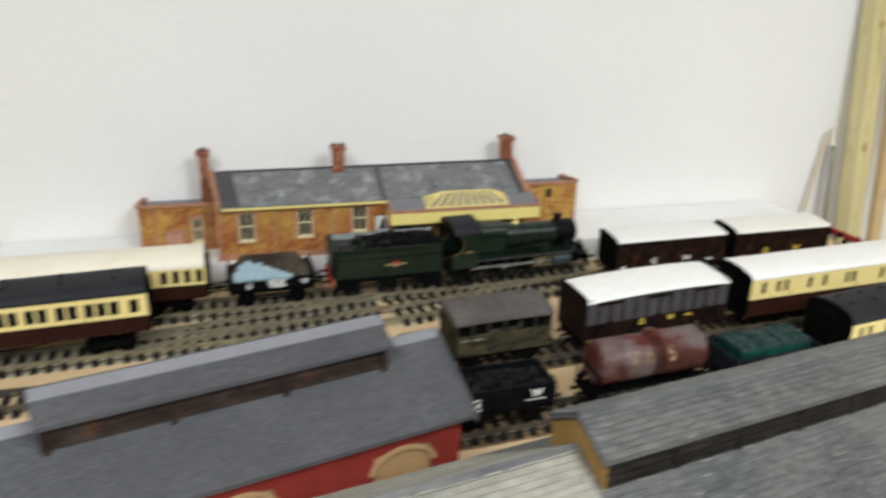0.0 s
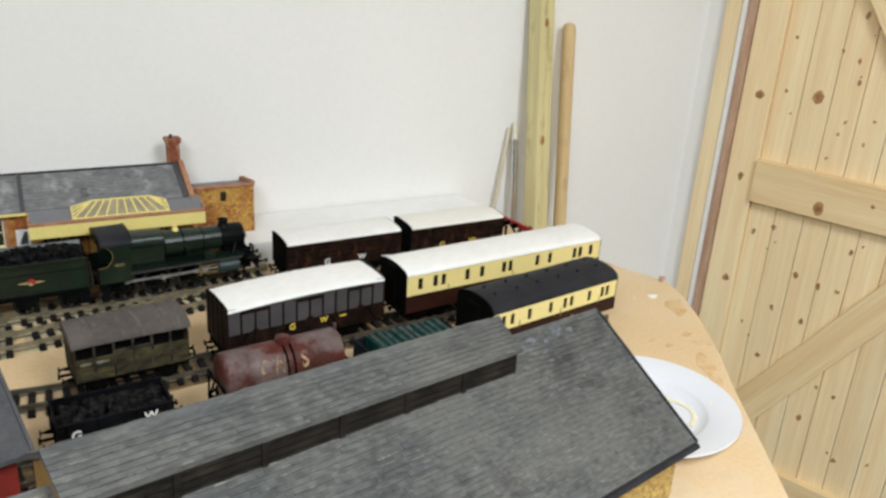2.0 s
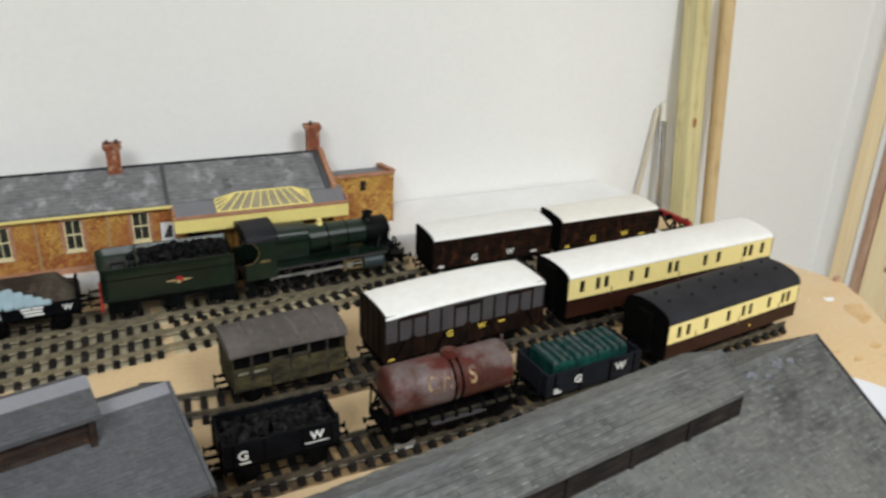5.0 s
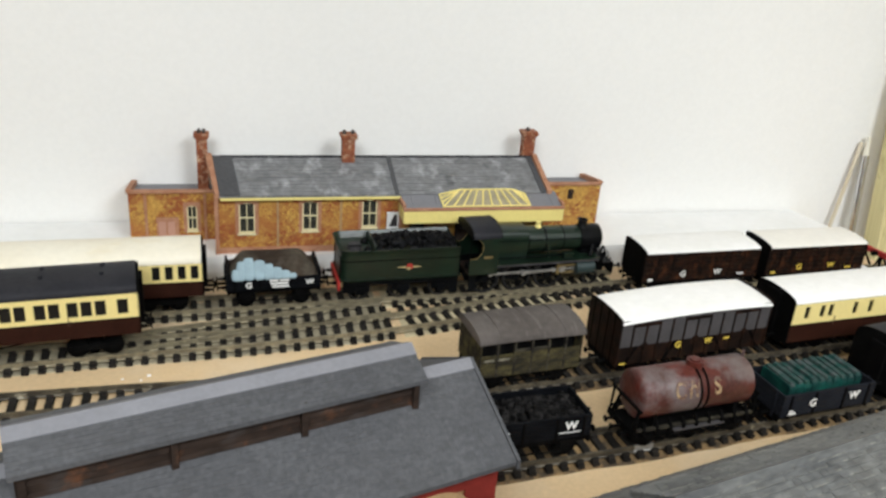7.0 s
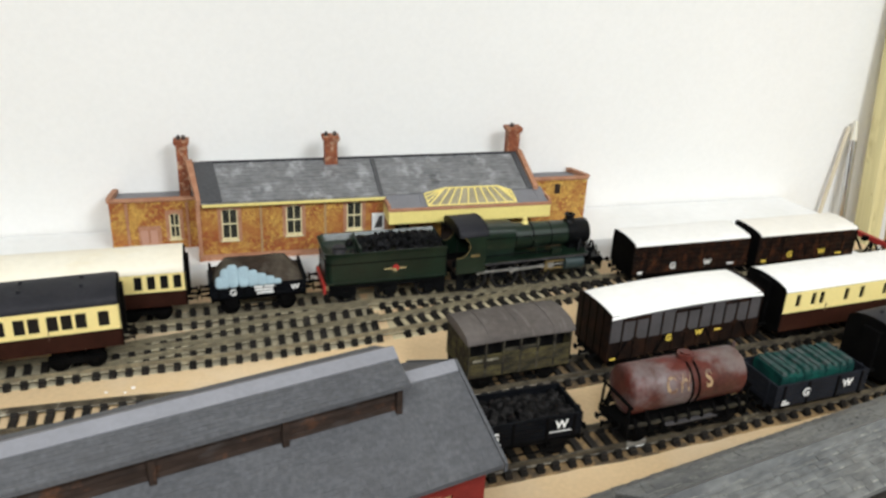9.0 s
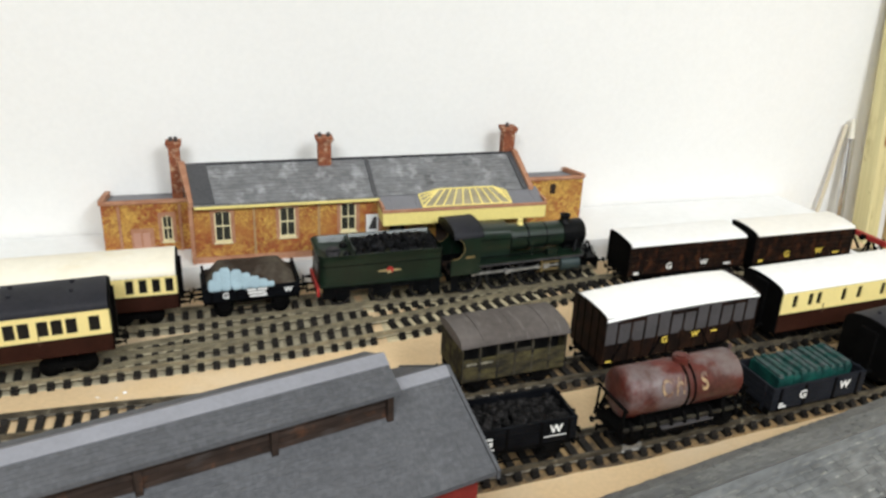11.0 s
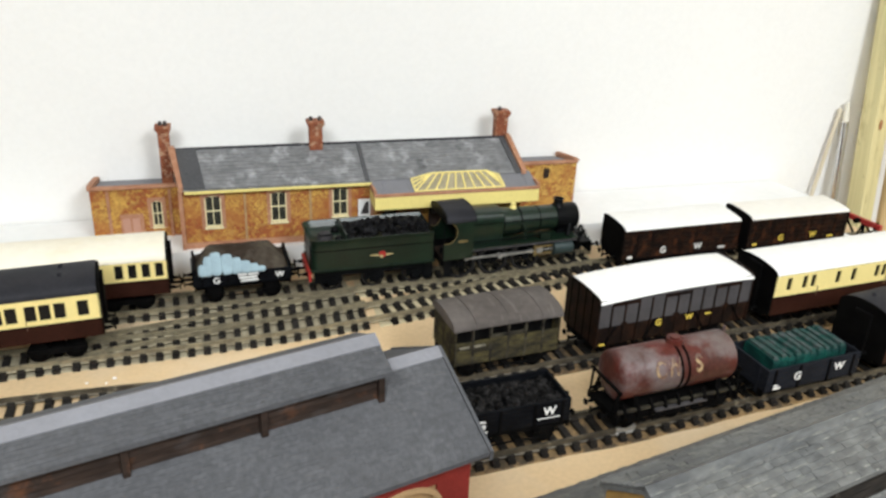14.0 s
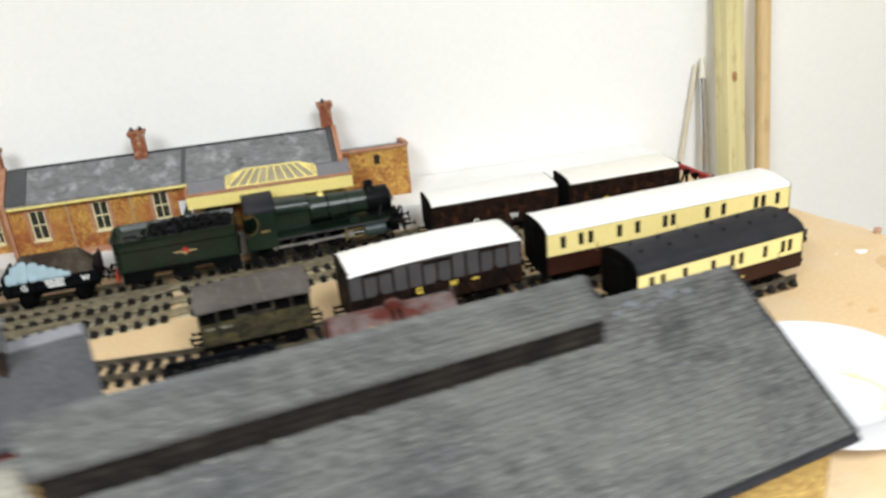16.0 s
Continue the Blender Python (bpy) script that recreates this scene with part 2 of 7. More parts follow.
patches(M["slateB"], (0.23, 0.225, 0.19), 260, 0.56, 0.74, (0.30, 1, 1), 0.32, 3)
patches(M["slateB"], (0.022, 0.023, 0.026), 15, 0.54, 0.68, (0.8, 1, 1), 0.75, 6)
patches(M["slateB"], (0.020, 0.021, 0.023), 170, 0.60, 0.74, (0.30, 1, 1), 0.35, 2)
patches(M["slateB"], (0.155, 0.152, 0.135), 9, 0.50, 0.68, (0.7, 1, 1), 0.55, 6)
M["slateedge"] = material("brushed_slate_edge", (0.185, 0.183, 0.16), 0.7, vary=0.4, scale=60, fine=400, second=(0.09, 0.09, 0.085), spec=0.2)
M["chalk"] = material("chalky_smear", (0.17, 0.178, 0.19), 0.85, vary=0.35, scale=220, second=(0.075, 0.078, 0.083), amount=0.6, spec=0.1)
M["slateC"] = material("pale_slate", (0.27, 0.255, 0.21), 0.7, vary=0.16, scale=16, fine=300, second=(0.20, 0.19, 0.16), stretch=(0.4, 1, 1), grain=(0.2, 1, 1), island=0.08, spec=0.2)
patches(M["slateC"], (0.11, 0.11, 0.105), 30, 0.55, 0.75, (0.5, 1, 1), 0.5)
M["slateA"] = material("grey_slate", (0.080, 0.081, 0.085), 0.6, vary=0.16, scale=14, fine=330, second=(0.066, 0.067, 0.071), island=0.10, spec=0.2)
patches(M["slateA"], (0.050, 0.049, 0.050), 26, 0.55, 0.75, most=0.5)
M["lead"] = material("lead_grey_flat_roof", (0.19, 0.19, 0.205), 0.6, vary=0.06, scale=30, spec=0.35)
M["redbrick"] = material("red_brick", (0.22, 0.025, 0.018), 0.75, vary=0.12, scale=60, spec=0.25)
M["stonepink"] = material("pink_quoin_stone", (0.45, 0.24, 0.145), 0.8, vary=0.16, scale=70, second=(0.35, 0.165, 0.095), spec=0.25)
M["clay"] = material("chimney_brick", (0.30, 0.105, 0.048), 0.8, vary=0.3, scale=130, second=(0.20, 0.06, 0.03), amount=0.4, spec=0.25)
patches(M["clay"], (0.50, 0.34, 0.22), 130, 0.52, 0.62, most=0.75)
M["pot"] = material("chimney_pot", (0.05, 0.04, 0.035), 0.7, vary=0.2, scale=90)
M["brownwood"] = material("brown_louvre_wood", (0.034, 0.022, 0.0165), 0.75, vary=0.25, scale=40, grain=(0.2, 1, 1), spec=0.15)
patches(M["brownwood"], (0.10, 0.042, 0.020), 45, 0.57, 0.70, most=0.8)
patches(M["brownwood"], (0.060, 0.057, 0.055), 60, 0.56, 0.72, (0.5, 1, 1), most=0.5)
M["tarp"] = material("tarpaulin_brown", (0.085, 0.072, 0.054), 0.8, vary=0.2, scale=22, second=(0.030, 0.021, 0.015), amount=0.4, spec=0.1)
patches(M["tarp"], (0.13, 0.115, 0.09), 60, 0.54, 0.72, most=0.5)
M["rag"] = material("pale_blue_sheet", (0.30, 0.41, 0.46), 0.8, vary=0.08, scale=60)
M["china"] = material("white_china", (0.68, 0.69, 0.73), 0.15, vary=0.0, scale=10, bump=0, coat=0.4)
M["sauce"] = material("yellow_paint_smear", (0.74, 0.68, 0.36), 0.35, vary=0.2, scale=90, second=(0.70, 0.68, 0.52))
M["alu"] = material("aluminium", (0.78, 0.78, 0.80), 0.16, 1.0, vary=0.03, scale=40)

M["fadedyellow"] = material("faded_lettering", (0.34, 0.235, 0.12), 0.6, vary=0.2, scale=160, second=(0.10, 0.05, 0.035), amount=0.4)
M["gluestain"] = material("glue_stain", (0.56, 0.34, 0.14), 0.5, vary=0.15, scale=50, second=(0.66, 0.47, 0.26))
M["oliveend"] = material("olive_dusty_wood", (0.080, 0.067, 0.028), 0.85, vary=0.25, scale=60, second=(0.024, 0.021, 0.014), amount=0.45, stretch=(1, 1, 2), spec=0.1)
M["dustyteal"] = material("dusty_green_batten", (0.075, 0.086, 0.084), 0.85, vary=0.3, scale=110, second=(0.014, 0.05, 0.043), amount=0.45, bump=0.4, spec=0.1)
# dust on the tender filler, and the painted highlight on the loco valance
M["dusthighlight"] = material("dusty_grey_and_highlight", (0.058, 0.054, 0.056), 0.85, vary=0.2, scale=60, spec=0.2)
M["cylinderteal"] = material("blue_green_cylinder", (0.030, 0.050, 0.050), 0.4, vary=0.15, scale=40, spec=0.4)
M["postwood"] = material("weathered_pine_post", (0.70, 0.53, 0.27), 0.6, vary=0.08, scale=9, fine=70, second=(0.58, 0.41, 0.20), stretch=(6, 6, 0.5))
patches(M["postwood"], (0.33, 0.21, 0.10), 17, 0.54, 0.70, (2, 2, 1), 0.75)
M["tyre"] = material("wheel_tyre_steel", (0.035, 0.033, 0.031), 0.5, 0.4, vary=0.25, scale=90)
M["brass"] = material("dull_brass", (0.30, 0.22, 0.09), 0.45, 0.4, vary=0.2, scale=120)
M["dullcoal"] = material("dull_grey_coal", (0.024, 0.0225, 0.022), 0.7, vary=0.5, scale=150, bump=0.7, spec=0.08, island=0.7)
M["dulllettering"] = material("faint_lettering", (0.24, 0.22, 0.16), 0.7, vary=0.2, scale=160, second=(0.12, 0.11, 0.08))
M["crestcream"] = material("faded_crest", (0.42, 0.33, 0.15), 0.6, vary=0.1, scale=160)
M["darkwood"] = material("dark_louvre_wood", (0.017, 0.0135, 0.0105), 0.75, vary=0.3, scale=40, grain=(0.2, 1, 1), spec=0.15)
patches(M["darkwood"], (0.045, 0.036, 0.026), 50, 0.55, 0.72, (0.4, 1, 1), most=0.6)
M["bed"] = material("dusty_track_bed", (0.40, 0.355, 0.24), 0.85, vary=0.12, scale=26, fine=300, second=(0.27, 0.235, 0.16), bump=0.2)
M["bedlight"] = material("pale_track_bed", (0.60, 0.52, 0.33), 0.85, vary=0.1, scale=26, fine=300, second=(0.47, 0.40, 0.25), bump=0.15)
M["bedbrown"] = material("stained_shaded_track_bed", (0.33, 0.215, 0.095), 0.8, vary=0.15, scale=30, fine=300, second=(0.20, 0.125, 0.055), bump=0.2)
# near-black blotches paint oil and the shade among the wagons into the bed
patches(M["bedbrown"], (0.040, 0.031, 0.020), 55, 0.44, 0.60, most=0.88)
M["arch"] = material("pale_arch_stone", (0.42, 0.27, 0.13), 0.8, vary=0.1, scale=60)
M["pinepale"] = material("arch_boarding", (0.35, 0.22, 0.1), 0.7, vary=0.1, scale=60)
M["ochrewood"] = material("ochre_end_board", (0.30, 0.17, 0.04), 0.7, vary=0.15, scale=50)
M["pinkpanel"] = material("pink_door_panel", (0.50, 0.27, 0.19), 0.75, vary=0.06, scale=60)
M["paneglass"] = material("grey_window_pane", (0.050, 0.050, 0.040), 0.2, vary=0.3, scale=120, second=(0.022, 0.022, 0.018), bump=0, spec=0.4)
M["lanternglass"] = material("lantern_glass", (0.38, 0.335, 0.22), 0.25, vary=0.15, scale=60)

def stone(name, light, deep, mortar, scale):
    """Random rubble stone: cells of several ochres with darker joints and relief."""
    m = material(name, light, 0.85, vary=0.12, scale=scale * 0.5, bump=0)
    nt = m.node_tree
    b = nt.nodes["Principled BSDF"]
    co = nt.nodes.new("ShaderNodeTexCoord")
    wob = nt.nodes.new("ShaderNodeTexNoise")
    wob.inputs["Scale"].default_value = scale * 0.8
    mix = nt.nodes.new("ShaderNodeMixRGB")
    mix.inputs[0].default_value = 0.012
    nt.links.new(co.outputs["Object"], wob.inputs["Vector"])
    nt.links.new(co.outputs["Object"], mix.inputs[1])
    nt.links.new(wob.outputs["Color"], mix.inputs[2])
    v = nt.nodes.new("ShaderNodeTexVoronoi")
    v.inputs["Scale"].default_value = scale
    e = nt.nodes.new("ShaderNodeTexVoronoi")
    e.feature, e.inputs["Scale"].default_value = "DISTANCE_TO_EDGE", scale
    for n in (v, e):
        nt.links.new(mix.outputs[0], n.inputs["Vector"])
    sep = nt.nodes.new("ShaderNodeSeparateColor")
    nt.links.new(v.outputs["Color"], sep.inputs[0])
    r = nt.nodes.new("ShaderNodeValToRGB")
    els = r.color_ramp.elements
    els[0].position, els[1].position = 0.1, 0.9
    els[0].color, els[1].color = (*deep, 1), (*light, 1)
    mid = els.new(0.5)
    mid.color = (*[(a * 0.75 + d * 0.25) for a, d in zip(light, deep)], 1)
    big = nt.nodes.new("ShaderNodeTexNoise")
    big.inputs["Scale"].default_value = scale * 0.12
    nt.links.new(co.outputs["Object"], big.inputs["Vector"])
    add = nt.nodes.new("ShaderNodeMath")
    add.operation = "MULTIPLY_ADD"
    nt.links.new(big.outputs[0], add.inputs[0])
    add.inputs[1].default_value = 2.0
    off = nt.nodes.new("ShaderNodeMath")
    off.operation = "MULTIPLY_ADD"
    nt.links.new(sep.outputs[0], off.inputs[0])
    off.inputs[1].default_value, off.inputs[2].default_value = 0.85, -0.95
    nt.links.new(off.outputs[0], add.inputs[2])
    nt.links.new(add.outputs[0], r.inputs[0])
    j = nt.nodes.new("ShaderNodeMapRange")
    j.inputs["From Max"].default_value = 0.12
    nt.links.new(e.outputs["Distance"], j.inputs[0])
    fin = nt.nodes.new("ShaderNodeMixRGB")
    nt.links.new(j.outputs[0], fin.inputs[0])
    fin.inputs[1].default_value = (*mortar, 1)
    nt.links.new(r.outputs[0], fin.inputs[2])
    nt.links.new(fin.outputs[0], b.inputs["Base Color"])
    bp = nt.nodes.new("ShaderNodeBump")
    bp.inputs["Strength"].default_value, bp.inputs["Distance"].default_value = 0.4, 0.001
    nt.links.new(j.outputs[0], bp.inputs["Height"])
    nt.links.new(bp.outputs[0], b.inputs["Normal"])
    return m


M["stone"] = stone("ironstone_rubble", (0.62, 0.37, 0.075), (0.30, 0.075, 0.018), (0.24, 0.095, 0.028), 270)
patches(M["stone"], (0.66, 0.48, 0.13), 90, 0.57, 0.70, most=0.5)
patches(M["stone"], (0.16, 0.05, 0.02), 120, 0.60, 0.72, most=0.6)
patches(M["stone"], (0.33, 0.095, 0.025), 16, 0.46, 0.60, (1, 1, 1.3), 0.72, 6)
M["stoneB"] = stone("yellow_rubble", (0.60, 0.42, 0.12), (0.34, 0.20, 0.05), (0.2, 0.13, 0.05), 200)

# ---------------- mesh helpers ----------------


def box(bm, x0, x1, y0, y1, z0, z1, bevel=0.0):
    r = bmesh.ops.create_cube(bm, size=1.0, matrix=Matrix.Translation(((x0 + x1) / 2, (y0 + y1) / 2, (z0 + z1) / 2)) @ Matrix.Diagonal((abs(x1 - x0), abs(y1 - y0), abs(z1 - z0), 1)))
    if bevel:
        es = list({e for v in r["verts"] for e in v.link_edges})
        bmesh.ops.bevel(bm, geom=es, offset=bevel, segments=2, affect="EDGES", profile=0.7)
    return bm


def rod(bm, a, b, r, seg=12, r2=None):
    a, b = Vector(a), Vector(b)
    d = b - a
    q = d.to_track_quat("Z", "Y").to_matrix().to_4x4()
    bmesh.ops.create_cone(bm, cap_ends=True, segments=seg, radius1=r, radius2=r if r2 is None else r2, depth=d.length, matrix=Matrix.Translation((a + b) / 2) @ q)
    return bm


def prism(bm, profile, x0, x1, axis="x"):
    """A closed outline (y, z) drawn out along x (or an (x, z) outline along y)."""
    put = (lambda p, s: (s, p[0], p[1])) if axis == "x" else (lambda p, s: (p[0], s, p[1]))
    a = [bm.verts.new(put(p, x0)) for p in profile]
    b = [bm.verts.new(put(p, x1)) for p in profile]
    n = len(profile)
    fs = [bm.faces.new((a[i], a[(i + 1) % n], b[(i + 1) % n], b[i])) for i in range(n)]
    fs += [bm.faces.new(list(reversed(a))), bm.faces.new(b)]
    bmesh.ops.recalc_face_normals(bm, faces=fs)
    return bm


def mesh_of(bm, name, mat, smooth=False):
    me = bpy.data.meshes.new(name)
    bm.normal_update()
    if smooth:
        for f in bm.faces:
            f.smooth = True
        for e in bm.edges:
            if len(e.link_faces) == 2 and e.calc_face_angle(0) > 0.7:
                e.smooth = False
    bm.to_mesh(me)
    bm.free()
    me.materials.append(mat)
    return me


def part(name, bm, mat, parent, label="", smooth=False):
    """Links a bmesh as one mesh under a thing or a part."""
    ob = new(name, mesh_of(bm, name, M[mat] if isinstance(mat, str) else mat, smooth))
    ob.parent = parent
    if label:
        ob["label"] = label
    return ob


def share(name, me, m, parent):
    ob = new(name, me)
    ob.parent = parent
    ob.matrix_basis = m
    return ob


def thing(name, m, label, category, group="", kind=""):
    ob = new(name)
    ob.empty_display_size = 0.02
    ob.matrix_world = m
    return tagged(ob, label, category, group, kind)


def B():
    return bmesh.new()


def text_mesh(word, height):
    """The built-in font turned into a thin mesh, centred, standing in the xz plane and facing -y."""
    cu = bpy.data.curves.new("letters", "FONT")
    cu.body, cu.align_x, cu.align_y, cu.size, cu.extrude, cu.offset = word, "CENTER", "CENTER", height * 1.38, 0.0002, height * 0.035
    ob = bpy.data.objects.new("letters", cu)
    scene.collection.objects.link(ob)
    dg = bpy.context.evaluated_depsgraph_get()
    me = bpy.data.meshes.new_from_object(ob.evaluated_get(dg))
    bpy.data.objects.remove(ob)
    bm = bmesh.new()
    bm.from_mesh(me)
    bmesh.ops.transform(bm, matrix=pose(0, 0, 0, 90, 0, 0), verts=bm.verts)
    return bm


def letter(word, height, x, y, z, mat, parent):
    bm = text_mesh(word, height)
    bmesh.ops.translate(bm, vec=(x, y, z), verts=bm.verts)
    return part("lettering", bm, mat, parent)


def smooth_line(pts):
    """A smooth y(x) through a few plan points."""
    xs, ys = np.array([p[0] for p in pts]), np.array([p[1] for p in pts])
    slopes = np.gradient(ys, xs)

    def f(x):
        i = int(np.clip(np.searchsorted(xs, x) - 1, 0, len(xs) - 2))
        h = xs[i + 1] - xs[i]
        t = (x - xs[i]) / h
        if t < 0:
            return ys[0] + slopes[0] * (x - xs[0])
        if t > 1:
            return ys[-1] + slopes[-1] * (x - xs[-1])
        return ((2 * t**3 - 3 * t**2 + 1) * ys[i] + (t**3 - 2 * t**2 + t) * h * slopes[i] + (-2 * t**3 + 3 * t**2) * ys[i + 1] + (t**3 - t**2) * h * slopes[i + 1])

    return f


# track centre lines in plan
T1 = smooth_line([(-0.95, 0.985), (-0.6, 1.022), (-0.33, 1.031), (-0.2, 1.038), (-0.1, 1.043), (0.03, 1.048), (0.143, 1.058), (0.22, 1.066)])
T2 = smooth_line([(-0.95, 0.88), (-0.6, 0.925), (-0.396, 0.9416), (-0.285, 0.948), (-0.15, 0.963), (-0.027, 0.985), (0.048, 1.003), (0.13, 1.020), (0.209, 1.031), (0.36, 1.040), (0.6, 1.050), (0.66, 1.052)])
T3 = smooth_line([(-0.95, 0.82), (-0.6, 0.843), (-0.47, 0.8475), (-0.35, 0.848), (-0.25, 0.845), (-0.15, 0.836), (-0.07, 0.832), (0.0, 0.838), (0.09, 0.8468), (0.28, 0.8655), (0.66, 0.902)])
T4 = smooth_line([(-0.16, 0.700), (-0.065, 0.713), (0.0, 0.718), (0.124, 0.730), (0.19, 0.739), (0.283, 0.750), (0.36, 0.759), (0.46, 0.777), (0.56, 0.795), (0.62, 0.806)])
# turnout road leaving the running line for the platform line
XT = smooth_line([(-0.47, 0.0), (-0.40, 0.0105), (-0.35, 0.0180), (-0.29, 0.0262), (-0.25, 0.0300), (-0.19, 0.0345), (-0.12, 0.0385)])


def TX(x):
    return T2(x) + XT(x)


RAIL = 0.012


def on(track, x, z=RAIL):
    a = math.degrees(math.atan2(track(x + 0.01) - track(x - 0.01), 0.02))
    return pose(x, track(x), z, 0, 0, a)


# ---------------- the room ----------------
WALL = 1.235
CORNER = 1.10
RW = pose(CORNER, WALL, 0, 0, 0, -68)  # along the wall with the door: local x leads away from the corner
bm = B()
box(bm, -3.0, CORNER + 0.2, WALL, WALL + 0.12, FLOOR, CEIL)
tagged(part("wall_north", bm, "wall", None), "smooth off-white painted plaster wall behind the layout", "wall", kind="structure")
bm = B()
prism(bm, [(-3.0, -3.4), (3.2, -3.4), (3.2, 1.6), (-3.0, 1.6)], 0, 1)
bmesh.ops.transform(bm, matrix=Matrix(((0, 1, 0, 0), (0, 0, 1, 0), (1, 0, 0, 0), (0, 0, 0, 1))), verts=bm.verts)
bmesh.ops.transform(bm, matrix=Matrix.Translation((0, 0, FLOOR - 0.1)) @ Matrix.Diagonal((1, 1, 0.1, 1)), verts=bm.verts)
tagged(part("floor", bm, "floor", None), "plain grey concrete floor of the railway room", "floor", kind="structure")
bm = B()
box(bm, -3.0, 3.2, -3.4, 1.6, CEIL, CEIL + 0.1)
tagged(part("ceiling", bm, "ceil", None), "plain white painted ceiling", "ceiling", kind="structure")
bm = B()
box(bm, -3.12, -3.0, -3.4, 1.4, FLOOR, CEIL)
tagged(part("wall_west", bm, "wall", None), "plain off-white wall closing the room", "wall", kind="structure")
bm = B()
box(bm, -3.0, 3.2, -3.52, -3.4, FLOOR, CEIL)
tagged(part("wall_south", bm, "wall", None), "plain off-white wall closing the room", "wall", kind="structure")
# wall with the door: opening from 0.095 to 0.86 m past the corner
DX0, DX1, DTOP = 0.095, 0.86, 1.02
bm = B()
box(bm, -0.02, 0.037, 0.0, 0.12, FLOOR, CEIL)
box(bm, DX1 + 0.05, 5.05, 0.0, 0.12, FLOOR, CEIL)
box(bm, 0.037, DX1 + 0.05, 0.0, 0.12, DTOP + 0.05, CEIL)
wall_e = part("wall_east", bm, "wall", None)
wall_e.matrix_world = RW
tagged(wall_e, "off-white painted wall with a pine door in it", "wall", kind="structure")
bm = B()
box(bm, 0.0379, 0.066, -0.012, 0.115, FLOOR, DTOP + 0.049, 0.002)
box(bm, DX1 + 0.02, DX1 + 0.048, -0.012, 0.115, FLOOR, DTOP + 0.049, 0.002)
box(bm, 0.067, DX1 + 0.019, -0.011, 0.115, DTOP + 0.02, DTOP + 0.048, 0.002)
trim = part("trim", bm, "pine", None)
trim.matrix_world = RW
tagged(trim, "pale pine door lining fixed to the wall", "door frame", kind="structure")
door = thing("door_1", RW, "closed knotty pine ledged and braced door", "door", kind="structure")
bm = B()
box(bm, 0.0675, 0.0755, -0.009, 0.06, FLOOR, DTOP + 0.018)
part("sealant_strip", bm, "wall", door, "white sealant strip beside the door")
bm = B()
box(bm, 0.0765, 0.0925, -0.004, 0.06, FLOOR, DTOP + 0.018, 0.001)
part("door_stop", bm, "brownstrip", door, "reddish brown timber strip")
bm = B()
box(bm, 0.094, 0.149, 0.0, 0.035, FLOOR + 0.01, DTOP, 0.0015)
part("stile", bm, "pine", door)
edges = [0.1498, 0.2, 0.252, 0.302, 0.353, 0.404, 0.455, 0.506, 0.557, 0.608, 0.659, 0.71, 0.76, 0.805]
for a, b in zip(edges, edges[1:]):
    bm = B()
    box(bm, a, b - 0.001, 0.010, 0.034, FLOOR + 0.01, DTOP, 0.0018)
    part("board", bm, "pine", door)
bm = B()
box(bm, 0.806, DX1, 0.0, 0.035, FLOOR + 0.01, DTOP, 0.0015)
part("stile", bm, "pine", door)
for z0, z1 in ((0.012, 0.094), (-0.615, -0.532), (0.86, 0.94)):
    bm = B()
    box(bm, 0.1495, 0.8055, -0.008, 0.0095, z0, z1, 0.002)
    ob = part("ledge", bm, "pinebrace", door)
    for v in ob.data.vertices:
        v.co = Vector((-v.co.z, v.co.y, v.co.x))
    ob.matrix_basis = pose(0, 0, 0, 0, 90, 0)


def brace(xa, za, xb, zb, w):
    d = Vector((xb - xa, 0, zb - za))
    bm = B()
    box(bm, -w / 2, w / 2, -0.008, 0.0095, 0.0, d.length, 0.0016)
    ob = part("brace", bm, "pinebrace", door)
    ob.matrix_basis = pose(xa, 0, za) @ pose(0, 0, 0, 0, math.degrees(math.atan2(d.x, d.z)), 0)


brace(0.183, -0.480, 0.482, -0.029, 0.0625)
brace(0.190, 0.590, 0.492, 0.136, 0.0625)
knots = [(0.128, 0.213, 9), (0.229, 0.225, 10), (0.122, 0.054, 7), (0.231, -0.192, 6), (0.321, -0.262, 6), (0.277, 0.031, 11), (0.346, -0.039, 6), (0.134, -0.155, 8), (0.165, -0.05, 5), (0.201, -0.032, 5), (0.261, -0.112, 6), (0.305, -0.121, 6), (0.276, 0.167, 3), (0.283, 0.297, 5), (0.29, 0.261, 5), (0.279, 0.373, 6), (0.12, -0.36, 6), (0.225, -0.30, 5), (0.33, -0.40, 6), (0.18, -0.24, 4), (0.37, 0.16, 5), (0.33, 0.20, 3), (0.12, 0.40, 7), (0.38, -0.33, 5), (0.29, -0.20, 7), (0.34, -0.12, 4), (0.44, 0.3, 6), (0.41, -0.46, 5)]
rk = random.Random(12)
knots += [(rk.uniform(0.16, 0.5), rk.uniform(-0.5, 0.5), rk.uniform(2.0, 4.2)) for _ in range(24)]
